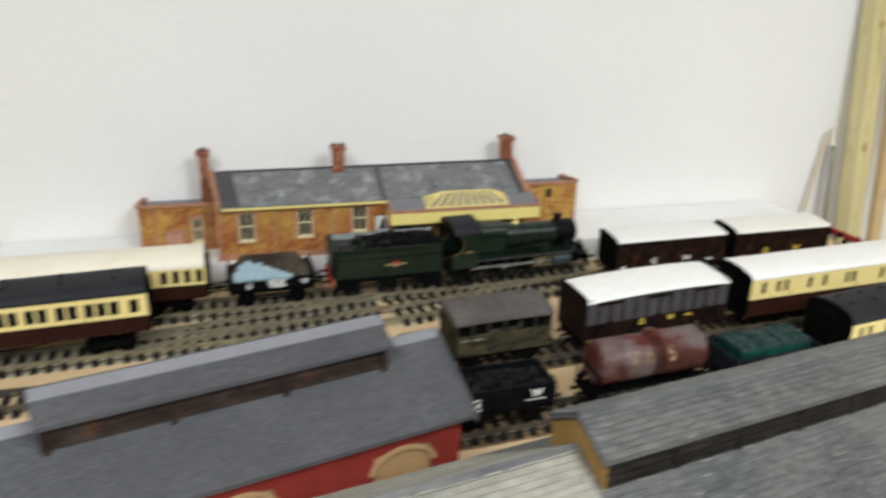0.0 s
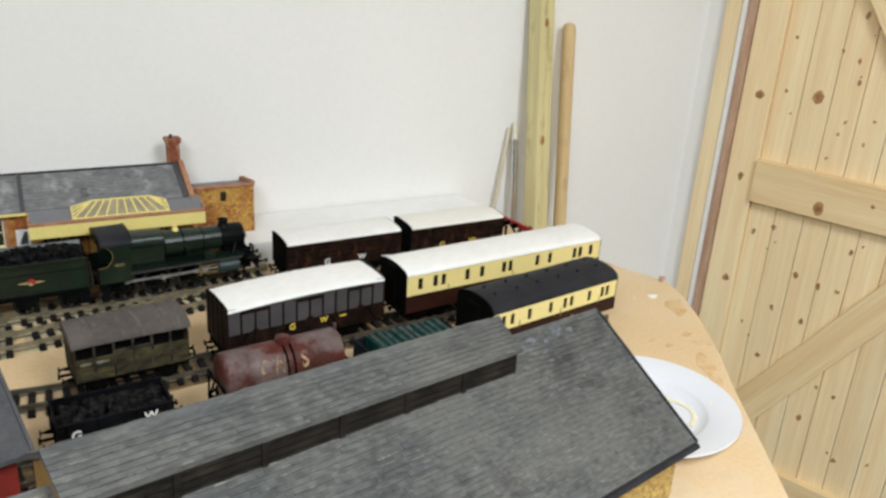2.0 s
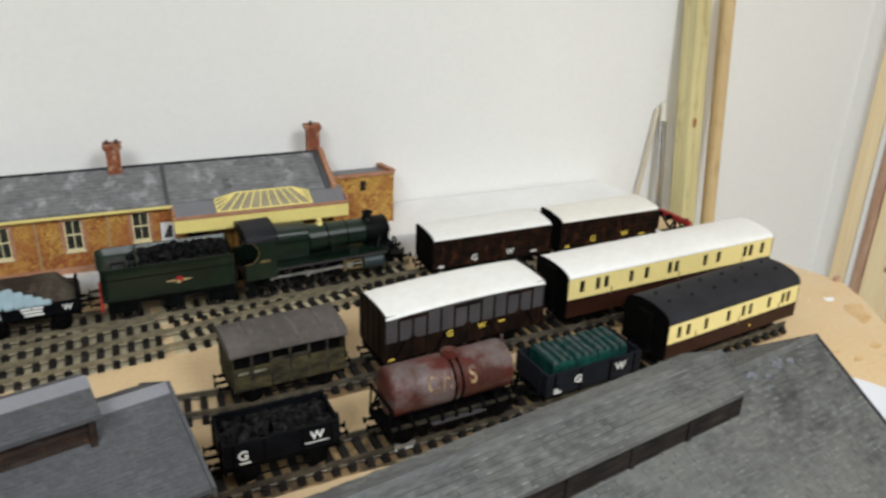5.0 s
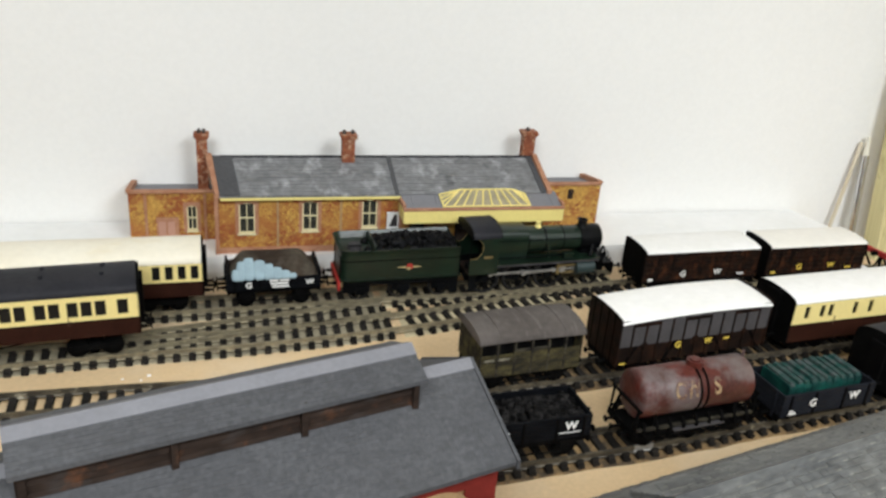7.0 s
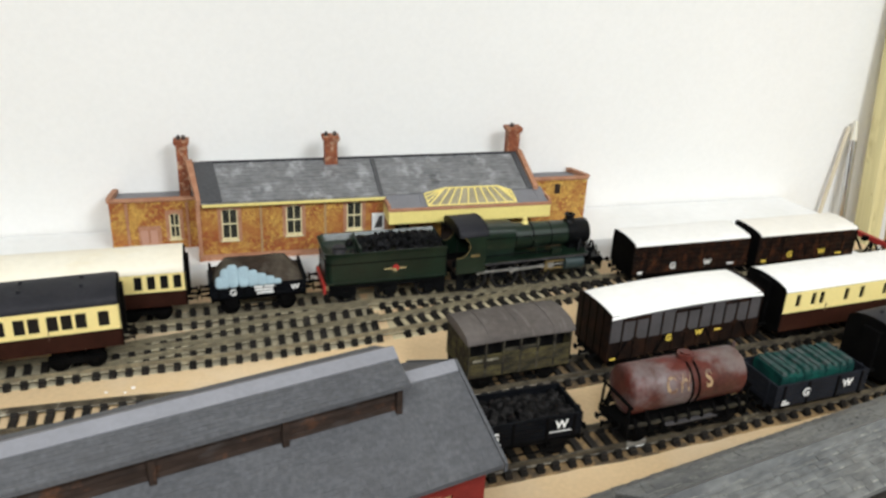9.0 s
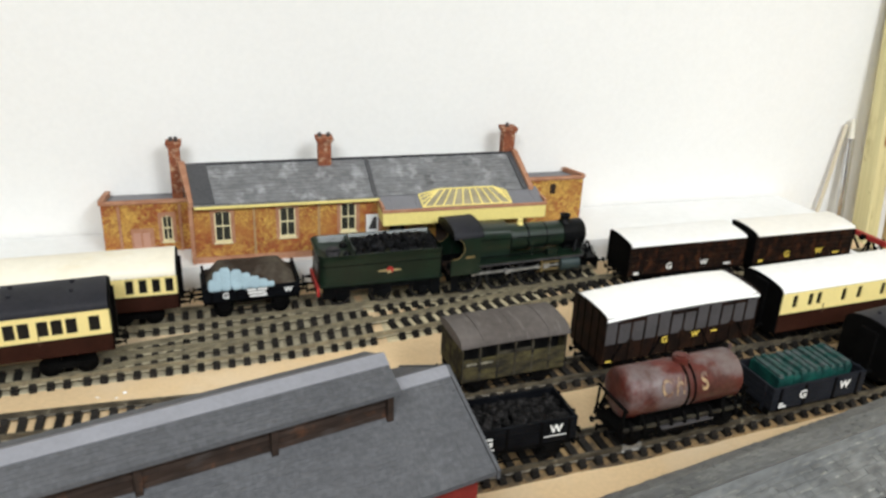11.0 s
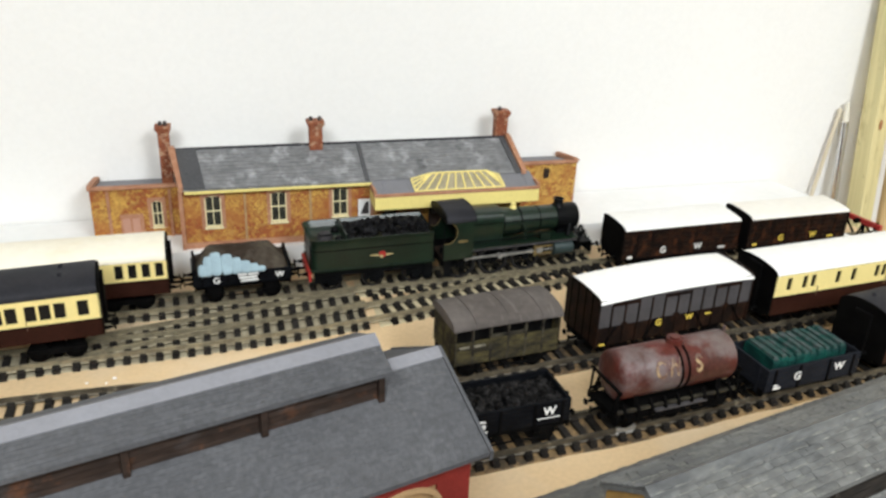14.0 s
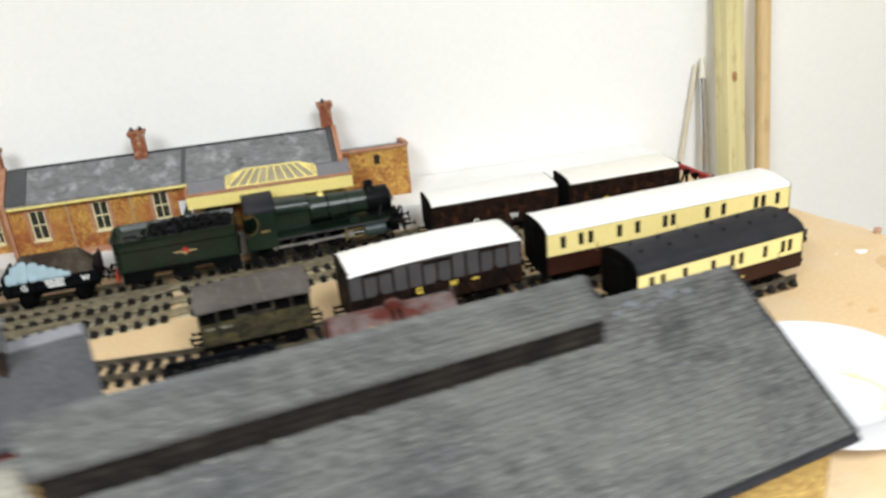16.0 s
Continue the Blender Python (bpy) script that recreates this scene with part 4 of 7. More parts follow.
def coach(track, x, L, z0, zw, ze, zt, windows, win, roofmat, label, vents=5, ducket=None, w=0.062, lining="yellow"):
    """A bogie coach: brown below the waist, cream above; windows are distances from the right-hand end to their centres."""
    t = thing("coach", on(track, x), label, "railway coach", "coaches on the layout")
    y = w / 2
    zl, zh = zw + 0.0028 if win[1] == 0 else zw + win[2], ze - 0.003
    holes = [(L / 2 - d - win[0] / 2, L / 2 - d + win[0] / 2, zw + win[2], zw + win[2] + win[1]) for d in windows if d < L - 0.01]
    for s in (-1, 1):
        lo, hi = (-y, -y + 0.0016) if s < 0 else (y - 0.0016, y)
        part("upper_side", panel(B(), -L / 2, L / 2, zw, ze, lo, hi, holes), "cream", t)
        bm = B()
        box(bm, -L / 2, L / 2, lo, hi, z0, zw - 0.0002)
        side = part("lower_side", bm, "brown", t)
        bm = B()
        a, b = (-y - 0.0004, -y + 0.0004) if s < 0 else (y - 0.0004, y + 0.0004)
        box(bm, -L / 2, L / 2, a, b, zw - 0.0011, zw - 0.0001)
        box(bm, -L / 2, L / 2, a, b, ze - 0.0011, ze)
        part("lining", bm, "vanbrown", t)
        for h in holes:
            bm = B()
            box(bm, h[0] - 0.0006, h[1] + 0.0006, s * (y - 0.0030) - 0.0005, s * (y - 0.0030) + 0.0005, h[2] - 0.0006, h[3] + 0.0006)
            part("window", bm, "glass", t)
        for k in range(3):
            bm = B()
            xd = L * (-0.32 + 0.32 * k) + 0.006
            box(bm, xd - 0.0003, xd + 0.0003, s * (y + 0.0006) - 0.0004, s * (y + 0.0006) + 0.0004, zw - 0.004, zw + 0.007)
            part("door_handrail", bm, "fadedyellow", side)
    # solid dark block behind the windows in place of a shaded inside
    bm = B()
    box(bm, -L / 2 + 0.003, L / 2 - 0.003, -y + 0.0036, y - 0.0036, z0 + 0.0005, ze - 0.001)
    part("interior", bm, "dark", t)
    for s in (-1, 1):
        x0 = s * L / 2 - (0.0 if s < 0 else 0.002)
        e = part("end", end_wall(x0 + s * 0.0005, 0.002, w + (0.0022 if s < 0 else 0.0), z0, ze + (0.0002 if s < 0 else -0.0006), zt + (0.0004 if s < 0 else -0.0012)), "black", t)
        bm = B()
        box(bm, s * L / 2 - 0.0005, s * (L / 2 + 0.004), -0.010, 0.010, z0 + 0.002, ze + 0.004, 0.001)
        part("gangway", bm, "black", e)
    part("roof", roof_shell(-L / 2 + 0.0017, L / 2 - 0.0017, w + 0.002, ze + 0.0006, zt), roofmat, t, smooth=True)
    for i in range(vents):
        for k in (-0.010, 0.010):
            bm = B()
            vx = -L / 2 + L * (i + 0.6) / (vents + 0.2)
            zz = zt - 0.0012
            rod(bm, (vx, k, zz - 0.001), (vx, k, zz + 0.0036), 0.0019, 10)
            part("ventilator", bm, roofmat, t)
    bm = B()
    box(bm, -L / 2 + 0.001, L / 2 - 0.001, -0.021, 0.021, z0 - 0.005, z0 - 0.0003)
    part("underframe", bm, "black", t)
    bm = B()
    for yy in (-0.023, 0.023):
        box(bm, -L * 0.18, L * 0.18, yy - 0.0008, yy + 0.0008, z0 - 0.008, z0 - 0.0062)
        for k in (-1, 1):
            rod(bm, (k * L * 0.18, yy, z0 - 0.007), (k * L * 0.28, yy, z0 - 0.0015), 0.0008, 6)
    part("truss_rod", bm, "black", t)
    bm = B()
    box(bm, -0.03, 0.012, -0.018, -0.006, z0 - 0.015, z0 - 0.0052, 0.001)
    part("battery_box", bm, "black", t)
    for xb in (-L / 2 + 0.045, L / 2 - 0.045):
        bogie(t, xb)
    for s in (-1, 1):
        buffers(t, s * L / 2, s, z=max(0.0215, z0 - 0.003))
    return t


coach(T1, -0.533, 0.40, 0.0240, 0.0420, 0.0650, 0.0785, [0.0092 + 0.0136 * i + 0.010 * (i // 4) for i in range(20)], (0.0082, 0.0165, 0.0030), "roofcream", "brown and cream coach with a pale cream roof by the platform", vents=0)
coach(T2, -0.593, 0.40, 0.0290, 0.0480, 0.0760, 0.0885, [0.0155, 0.036, 0.049, 0.0615, 0.078, 0.0905, 0.108, 0.1205, 0.137, 0.1495, 0.167, 0.1795, 0.196, 0.2085, 0.226, 0.2385, 0.256, 0.2685, 0.286, 0.3], (0.0100, 0.0165, 0.0045), "roofblack", "brown and cream coach with a black ribbed roof", vents=7)
coach(T3, 0.4575, 0.313, 0.020, 0.0425, 0.0695, 0.0768, [0.313 * (1 - f) for f in (0.068, 0.137, 0.175, 0.288, 0.36, 0.471, 0.504, 0.646, 0.714, 0.853, 0.885, 0.946)], (0.0065, 0.0150, 0.0065), "roofwhite", "brown and cream coach with a clean white roof in the siding", vents=0)
short_coach = coach(T4, 0.4595, 0.209, 0.018, 0.036, 0.060, 0.074, [0.209 * (1 - f) for f in (0.09, 0.154, 0.282, 0.447, 0.562, 0.615, 0.764, 0.876, 0.92)], (0.0062, 0.0140, 0.004), "roofblack", "short brown and cream coach with a black roof and ventilators", vents=6)

for y, lift in ((-0.012, 0.0), (0.006, 0.004)):
    bm = B()
    line = [(0.1045, 0.0185), (0.1085, 0.0250 + lift), (0.1115, 0.0245 + lift), (0.1165, 0.0150), (0.1245, 0.0130)]
    for (xa, za), (xb, zb) in zip(line, line[1:]):
        rod(bm, (xa, y, za), (xb, y, zb), 0.0019, 8)
    part("coupling_hook", bm, "black", short_coach, "bent black coupling hook")
bm = B()
box(bm, 0.026, 0.0285, -0.0316, -0.0311, 0.0245, 0.0270)
part("number_bar", bm, "yellow", short_coach)


def fruit_van():
    L, w, z0, zb, ze, zt = 0.195, 0.061, 0.019, 0.040, 0.0730, 0.0765
    t = thing("long_van", on(T3, 0.177) @ pose(0, 0, 0, 0, 0, 2.2), "dark brown long van with grey upper panels and white roof", "goods van", "goods vans")
    y = w / 2
    bm = B()
    box(bm, -L / 2 + 0.001, L / 2 - 0.001, -y + 0.001, y - 0.001, z0, ze - 0.001)
    part("body", bm, "vanbrown", t)
    n = 12
    doors = (1, 2, 5, 6, 9, 10)
    for s in (-1, 1):
        for i in range(n):
            a = -L / 2 + L * i / n
            bm = B()
            box(bm, a + 0.0012, a + L / n - 0.0012, s * (y - 0.0004) - 0.0005, s * (y - 0.0004) + 0.0005, zb + 0.0012, ze - (0.0085 if i in doors else 0.0055), 0.0004)
            part("grey_panel", bm, "vangrey", t)
        for i in range(n + 1):
            a = -L / 2 + L * i / n
            bm = B()
            box(bm, max(-L / 2, a - 0.0008), min(L / 2, a + 0.0008), s * (y + 0.0002) - 0.0006, s * (y + 0.0002) + 0.0006, z0, ze - 0.0060)
            part("upright", bm, "vanbrown", t)
        bm = B()
        box(bm, -L / 2, L / 2, s * (y - 0.0002) - 0.0005, s * (y - 0.0002) + 0.0005, ze - 0.0048, ze - 0.0008)
        part("cantrail", bm, "vangrey", t, "grey cantrail board")
        for i in (1, 5, 9):
            a = -L / 2 + L * i / n
            bm = B()
            box(bm, a, a + 2 * L / n, s * (y + 0.0002) - 0.0006, s * (y + 0.0002) + 0.0006, ze - 0.0086, ze - 0.0074)
            part("door_head", bm, "vanbrown", t)
            bm = B()
            prism(bm, [(a + L / n - 0.0045, zb), (a + L / n + 0.0045, zb), (a + L / n + 0.0030, zb + 0.0042), (a + L / n - 0.0030, zb + 0.0042)], s * y - 0.0007, s * y + 0.0007, axis="y")
            part("door_latch", bm, "vanbrown", t)
        for i in (1, 4, 8, 11):
            a = -L / 2 + L * i / n
            bm = B()
            k = 1 if i < 6 else -1
            prism(bm, [(a - k * 0.006, z0 + 0.001), (a - k * 0.0045, z0 + 0.001), (a + k * 0.0075, zb), (a + k * 0.006, zb)], s * y - 0.0009, s * y + 0.0009, axis="y")
            part("diagonal_strap", bm, "black", t)
    for s in (-1, 1):
        x0 = s * L / 2 - (0.0 if s < 0 else 0.0015)
        e = part("end", end_wall(x0, 0.0015, w + 0.002, z0, ze - 0.001, zt - 0.0002), "vanbrown", t)
        for k in (-0.02, -0.007, 0.007, 0.02):
            bm = B()
            box(bm, s * L / 2 - 0.001, s * L / 2 + s * 0.0012, k - 0.0009, k + 0.0009, z0, ze + 0.004)
            part("end_post", bm, "black", e)
    part("roof", roof_shell(-L / 2 + 0.0012, L / 2 - 0.0012, w + 0.004, ze, zt + 0.0004, sag=0.0030), "roofwhite", t, smooth=True)
    letter("G", 0.0075, -0.022, -y - 0.0012, 0.0360, "yellow", t)
    letter("W", 0.0066, 0.017, -y - 0.0012, 0.0360, "yellow", t)
    bm = B()
    box(bm, 0.038, 0.046, -y - 0.0012, -y - 0.0009, 0.0350, 0.0370)
    part("number_bar", bm, "yellow", t)
    bm = B()
    box(bm, -0.093, -0.086, -y - 0.0012, -y - 0.0009, 0.021, 0.023)
    part("number_bar", bm, "yellow", t)
    underframe(t, L, (-0.062, 0.062), 0.0190)
    return t


fruit_van()


def white_roof_van(x, L, ze, zt, roofmat, colour, label):
    w, z0 = 0.055, 0.016
    t = thing("planked_van", on(T2, x), label, "goods van", "goods vans")
    y = w / 2
    n = 6
    bm = B()
    box(bm, -L / 2 + 0.001, L / 2 - 0.001, -y + 0.0012, y - 0.0012, z0, ze)
    part("body", bm, "vanplank", t)
    for s in (-1, 1):
        for i in range(n):
            a = z0 + (ze - z0) * i / n
            bm = B()
            box(bm, -L / 2, L / 2, s * (y - 0.0006) - 0.0006, s * (y - 0.0006) + 0.0006, a + 0.0003, a + (ze - z0) / n - 0.0003, 0.0002)
            part("plank", bm, "vanplank", t)
        for i in range(9):
            a = -L / 2 + L * i / 8
            bm = B()
            box(bm, max(-L / 2, a - 0.001), min(L / 2, a + 0.001), s * (y + 0.0003) - 0.0007, s * (y + 0.0003) + 0.0007, z0, ze - 0.0005)
            part("upright", bm, "vanplank", t)
        bm = B()
        box(bm, -L / 2, L / 2, s * (y + 0.0006) - 0.0006, s * (y + 0.0006) + 0.0006, z0 - 0.001, z0 + 0.0012)
        part("bottom_rail", bm, "black", t)
    for s in (-1, 1):
        x0 = s * L / 2 - (0.0 if s < 0 else 0.0015)
        part("end", end_wall(x0 + s * 0.001, 0.0015, w, z0, ze, zt + (0.0005 if s < 0 else -0.0010)), "black", t)
    part("roof", roof_shell(-L / 2 + 0.0012, L / 2 - 0.0012, w + 0.003, ze, zt), roofmat, t, smooth=True)
    letter("G", 0.0086, -0.027, -y - 0.0014, z0 + 0.010, colour, t)
    letter("W", 0.0078, 0.024, -y - 0.0014, z0 + 0.0105, colour, t)
    bm = B()
    box(bm, -L / 2 + 0.008, -L / 2 + 0.015, -y - 0.0014, -y - 0.001, z0 + 0.002, z0 + 0.0055)
    part("number_bar", bm, colour, t)
    bm = B()
    box(bm, L / 2 - 0.03, L / 2 - 0.02, -y - 0.0014, -y - 0.001, z0 + 0.005, z0 + 0.0075)
    part("number_bar", bm, colour, t)
    underframe(t, L, (-0.05, 0.05), 0.0165)
    return t


white_roof_van(0.2925, 0.170, 0.0575, 0.0612, "roofwhite", "white", "dark brown planked van with white roof and white initials")
white_roof_van(0.4720, 0.157, 0.0565, 0.0602, "roofpale", "yellow", "dark brown planked van with off-white roof and yellow initials")


def grey_van():
    L, w, z0, ze, zt = 0.112, 0.056, 0.021, 0.062, 0.0715
    t = thing("cattle_van", on(T3, -0.0135), "weathered grey slatted cattle van with dusty roof", "goods van", "goods vans")
    y = w / 2
    cols = [-L / 2 + L * i / 6 for i in range(7)]
    holes = [(a + 0.0012, b - 0.0012, 0.0440 if k not in (2, 3) else 0.0500, 0.0600) for k, (a, b) in enumerate(zip(cols, cols[1:]))]
    for s in (-1, 1):
        lo, hi = (-y, -y + 0.0018) if s < 0 else (y - 0.0018, y)
        part("side", panel(B(), -L / 2, L / 2, z0, ze, lo, hi, holes), "weathered", t)
        for a in cols:
            bm = B()
            box(bm, max(-L / 2, a - 0.0011), min(L / 2, a + 0.0011), s * (y + 0.0003) - 0.0007, s * (y + 0.0003) + 0.0007, z0, ze - 0.0003)
            part("upright", bm, "weathered", t)
        for i in range(4):
            z = z0 + 0.0065 * i
            bm = B()
            box(bm, -L / 2, L / 2, s * (y + 0.0001) - 0.0004, s * (y + 0.0001) + 0.0004, z + 0.0004, z + 0.0060, 0.0002)
            part("plank", bm, "oliveend", t)
    for s in (-1, 1):
        x0 = s * L / 2 - (0.0 if s < 0 else 0.0018)
        e = part("end", end_wall(x0, 0.0018, w, z0, ze, zt - 0.001), "oliveend", t)
        for k in (-0.018, 0.0, 0.018):
            bm = B()
            box(bm, s * L / 2 - 0.001, s * L / 2 + s * 0.0012, k - 0.001, k + 0.001, z0, ze + 0.006)
            part("end_post", bm, "weathered", e)
    # dark block behind the slats stands in for the van's shaded inside
    bm = B()
    box(bm, -L / 2 + 0.002, L / 2 - 0.002, -y + 0.012, y - 0.012, z0, ze - 0.002)
    part("interior", bm, "dark", t)
    part("roof", roof_shell(-L / 2 - 0.0022, L / 2 + 0.0022, w + 0.005, ze, zt, sag=0.001, power=0.75), "vanroof", t, smooth=True)
    for k in (-0.035, 0.0, 0.035):
        part("roof_seam", roof_shell(k - 0.0006, k + 0.0006, w + 0.0056, ze, zt + 0.0004, power=0.75), "vanroof", t)
    for a, b in ((-0.051, -0.041), (-0.036, -0.024)):
        bm = B()
        box(bm, a, b, -y - 0.0008, -y - 0.0005, 0.0395, 0.0420)
        part("number_bar", bm, "dulllettering", t)
    underframe(t, L, (-0.036, 0.036), 0.0205, "black")


grey_van()


def lumps(bm, x0, x1, y0, y1, z, rise, n, r0, r1, seed):
    rnd = random.Random(seed)
    for _ in range(n):
        x, y = rnd.uniform(x0, x1), rnd.uniform(y0, y1)
        h = rise * max(0, 1 - (2 * (y - (y0 + y1) / 2) / (y1 - y0)) ** 2) * (0.6 + 0.4 * math.cos(2.4 * (x - (x0 + x1) / 2) / (x1 - x0)))
        r = rnd.uniform(r0, r1)
        m = Matrix.Translation((x, y, z + h * rnd.uniform(0.7, 1.05))) @ Euler((rnd.uniform(0, 6), rnd.uniform(0, 6), rnd.uniform(0, 6))).to_matrix().to_4x4() @ Matrix.Diagonal((r * rnd.uniform(0.8, 1.4), r, r * rnd.uniform(0.6, 1), 1))
        bmesh.ops.create_icosphere(bm, subdivisions=1, radius=1, matrix=m)
    for v in bm.verts:
        v.co += noise.noise_vector(v.co * 700) * r0 * 0.35
    return bm


def open_wagon(track, x, L, z0, zs, mat, label, name="open_wagon", planks=4, w=0.056, off=0.0):
    t = thing(name, on(track, x) @ Matrix.Translation((0, off, 0)), label, "open wagon", "open wagons")
    y = w / 2
    h = (zs - z0) / planks
    for s in (-1, 1):
        for i in range(planks):
            bm = B()
            box(bm, -L / 2, L / 2, s * (y - 0.0012) - 0.0012, s * (y - 0.0012) + 0.0012, z0 + h * i + 0.00025, z0 + h * (i + 1) - 0.00025, 0.0003)
            part("side_plank", bm, mat, t)
            bm = B()
            box(bm, s * (L / 2 - 0.0012) - 0.0012, s * (L / 2 - 0.0012) + 0.0012, -y + 0.0025, y - 0.0025, z0 + h * i + 0.00025, z0 + h * (i + 1) - 0.00025, 0.0003)
            part("end_plank", bm, mat, t)
        for k in (-0.42, -0.16, 0.16, 0.42):
            bm = B()
            box(bm, k * L - 0.001, k * L + 0.001, s * (y + 0.0005) - 0.0007, s * (y + 0.0005) + 0.0007, z0 - 0.001, zs - 0.0005)
            part("side_strap", bm, "black", t)
        for k in (-0.3, 0.3):
            bm = B()
            box(bm, s * (L / 2 + 0.0006) - 0.0009, s * (L / 2 + 0.0006) + 0.0009, k * w - 0.0012, k * w + 0.0012, z0 - 0.004, zs + 0.0003)
            part("end_post", bm, mat, t)
    bm = B()
    box(bm, -L / 2 + 0.0026, L / 2 - 0.0026, -y + 0.0026, y - 0.0026, z0 - 0.0015, z0 + 0.001)
    part("floor", bm, mat, t)
    underframe(t, L, (-L * 0.3, L * 0.3), z0)
    return t


# coal wagon
t = open_wagon(T4, -0.042, 0.100, 0.0235, 0.0465, "wagonblack", "black open coal wagon with white initials, well filled", planks=5, w=0.049, off=0.004)
part("coal_load", lumps(B(), -0.045, 0.045, -0.0200, 0.0200, 0.0375, 0.0045, 190, 0.0028, 0.0060, 4), "dullcoal", t, "heap of dull black coal")
letter("G", 0.0088, -0.034, -0.0262, 0.0345, "white", t)
letter("W", 0.0082, 0.029, -0.0262, 0.0380, "white", t)
bm = B()
box(bm, -0.037, -0.028, -0.0262, -0.0258, 0.0265, 0.0280)
part("number_bar", bm, "white", t)
bm = B()
box(bm, 0.018, 0.039, -0.0262, -0.0258, 0.0308, 0.0316)
part("number_bar", bm, "white", t)

# low wagon with a sheeted load
t = open_wagon(T1, -0.2555, 0.106, 0.0255, 0.0410, "wagonblack", "low black wagon under a peaked brown tarpaulin", "sheeted_wagon", planks=3)
for s in (-1, 1):
    bm = B()
    box(bm, s * 0.0515 - 0.0015, s * 0.0515 + 0.0015, -0.026, 0.026, 0.0410, 0.0468)
    part("raised_end", bm, "wagonblack", t)
bm = B()
prof = [(-0.0275, 0.0405), (-0.0262, 0.0425), (-0.0125, 0.0577), (-0.0105, 0.0592), (0.0105, 0.0592), (0.0125, 0.0577), (0.0262, 0.0425), (0.0275, 0.0405)]
rings = []
for x, k in ((-0.0495, 0.10), (-0.046, 0.32), (-0.0355, 0.95), (-0.033, 1.0), (0.0, 0.99), (0.016, 1.0), (0.031, 0.99), (0.034, 0.94), (0.046, 0.28), (0.0495, 0.08)):
    rings.append([bm.verts.new((x, y * (0.92 + 0.08 * k), 0.0405 + (z - 0.0405) * k)) for y, z in prof])
for p, q in zip(rings, rings[1:]):
    for i in range(7):
        bm.faces.new((p[i], q[i], q[i + 1], p[i + 1]))
bm.faces.new(rings[0])
bm.faces.new(list(reversed(rings[-1])))
bmesh.ops.recalc_face_normals(bm, faces=bm.faces[:])
bmesh.ops.subdivide_edges(bm, edges=bm.edges[:], cuts=2, use_grid_fill=True)
for v in bm.verts:
    v.co.z += 0.0006 * noise.noise(v.co * 130)
part("tarpaulin", bm, "tarp", t, "wrinkled dark brown tarpaulin", smooth=True)
for a, h, rr in ((-0.0430, 0.0100, 0.0050), (-0.0370, 0.0185, 0.0052), (-0.0285, 0.0225, 0.0066), (-0.0165, 0.0195, 0.0068), (-0.0065, 0.0150, 0.0060), (0.0030, 0.0105, 0.0060), (0.0120, 0.0065, 0.0056), (0.0200, 0.0030, 0.0050)):
    bm = B()
    bmesh.ops.create_uvsphere(bm, u_segments=18, v_segments=12, radius=1.0)
    for v in bm.verts:
        v.co = Vector([math.copysign(abs(c) ** 0.6, c) for c in v.co])
    bmesh.ops.transform(bm, matrix=pose(a, -0.0290, 0.0408, -35, 0, 0) @ Matrix.Translation((0, 0, h / 2)) @ Matrix.Diagonal((rr, 0.0030, h / 2 + 0.002, 1)), verts=bm.verts)
    for v in bm.verts:
        v.co += noise.noise_vector(v.co * 160) * 0.0006
    part("sack", bm, "rag", t, "pale blue sack showing under the sheet", smooth=True)
letter("G", 0.0074, -0.029, -0.0297, 0.0328, "white", t)
letter("W", 0.0066, 0.040, -0.0297, 0.0336, "white", t)
for k, (a, b) in enumerate(((-0.006, 0.004), (0.0055, 0.0165), (-0.005, 0.015), (-0.003, 0.016))):
    z = (0.0376, 0.0376, 0.0338, 0.0300)[k]
    bm = B()
    box(bm, a, b, -0.0297, -0.0293, z - 0.0013, z + 0.0013)
    part("number_bar", bm, "white", t)

# grey wagon with the green load
t = open_wagon(T4, 0.2735, 0.116, 0.0115, 0.0365, "wagongrey", "dark grey open wagon with white initials, loaded with green bundles", planks=4)
for i in range(10):
    bm = B()
    a = -0.0425 + i * 0.0092
    h = 0.0008 * math.sin(i * 2.3)
    prism(bm, [(-0.0205, 0.014), (-0.0208, 0.0385 + h), (-0.0195, 0.0415 + h), (0.0195, 0.0415 + h), (0.0208, 0.0385 + h), (0.0205, 0.014)], a - 0.0045, a + 0.0045)
    bmesh.ops.bevel(bm, geom=bm.edges[:], offset=0.0006, segments=1, affect="EDGES")
    bmesh.ops.subdivide_edges(bm, edges=bm.edges[:], cuts=1, use_grid_fill=True)
    for v in bm.verts:
        v.co += noise.noise_vector(v.co * 260) * 0.0009
    bale = part("green_bale", bm, "teal", t)
    bm = B()
    prism(bm, [(-0.0200, 0.0405 + h), (-0.0188, 0.0445 + h), (0.0188, 0.0445 + h), (0.0200, 0.0405 + h)], a - 0.0030, a + 0.0024)
    bmesh.ops.bevel(bm, geom=bm.edges[:], offset=0.0005, segments=1, affect="EDGES")
    bmesh.ops.subdivide_edges(bm, edges=bm.edges[:], cuts=2, use_grid_fill=True)
    for v in bm.verts:
        v.co += noise.noise_vector(v.co * 300 + Vector((i, 0, 0))) * 0.0007
    part("top_batten", bm, "dustyteal", bale, "dusty grey-green batten")
letter("G", 0.0086, -0.022, -0.0297, 0.0250, "white", t)
letter("W", 0.0086, 0.030, -0.0297, 0.0262, "white", t)
bm = B()
box(bm, -0.050, -0.041, -0.0297, -0.0293, 0.0145, 0.0168)
part("number_bar", bm, "white", t)
bm = B()
box(bm, -0.050, -0.045, -0.0297, -0.0293, 0.0178, 0.0198)
part("number_bar", bm, "white", t)


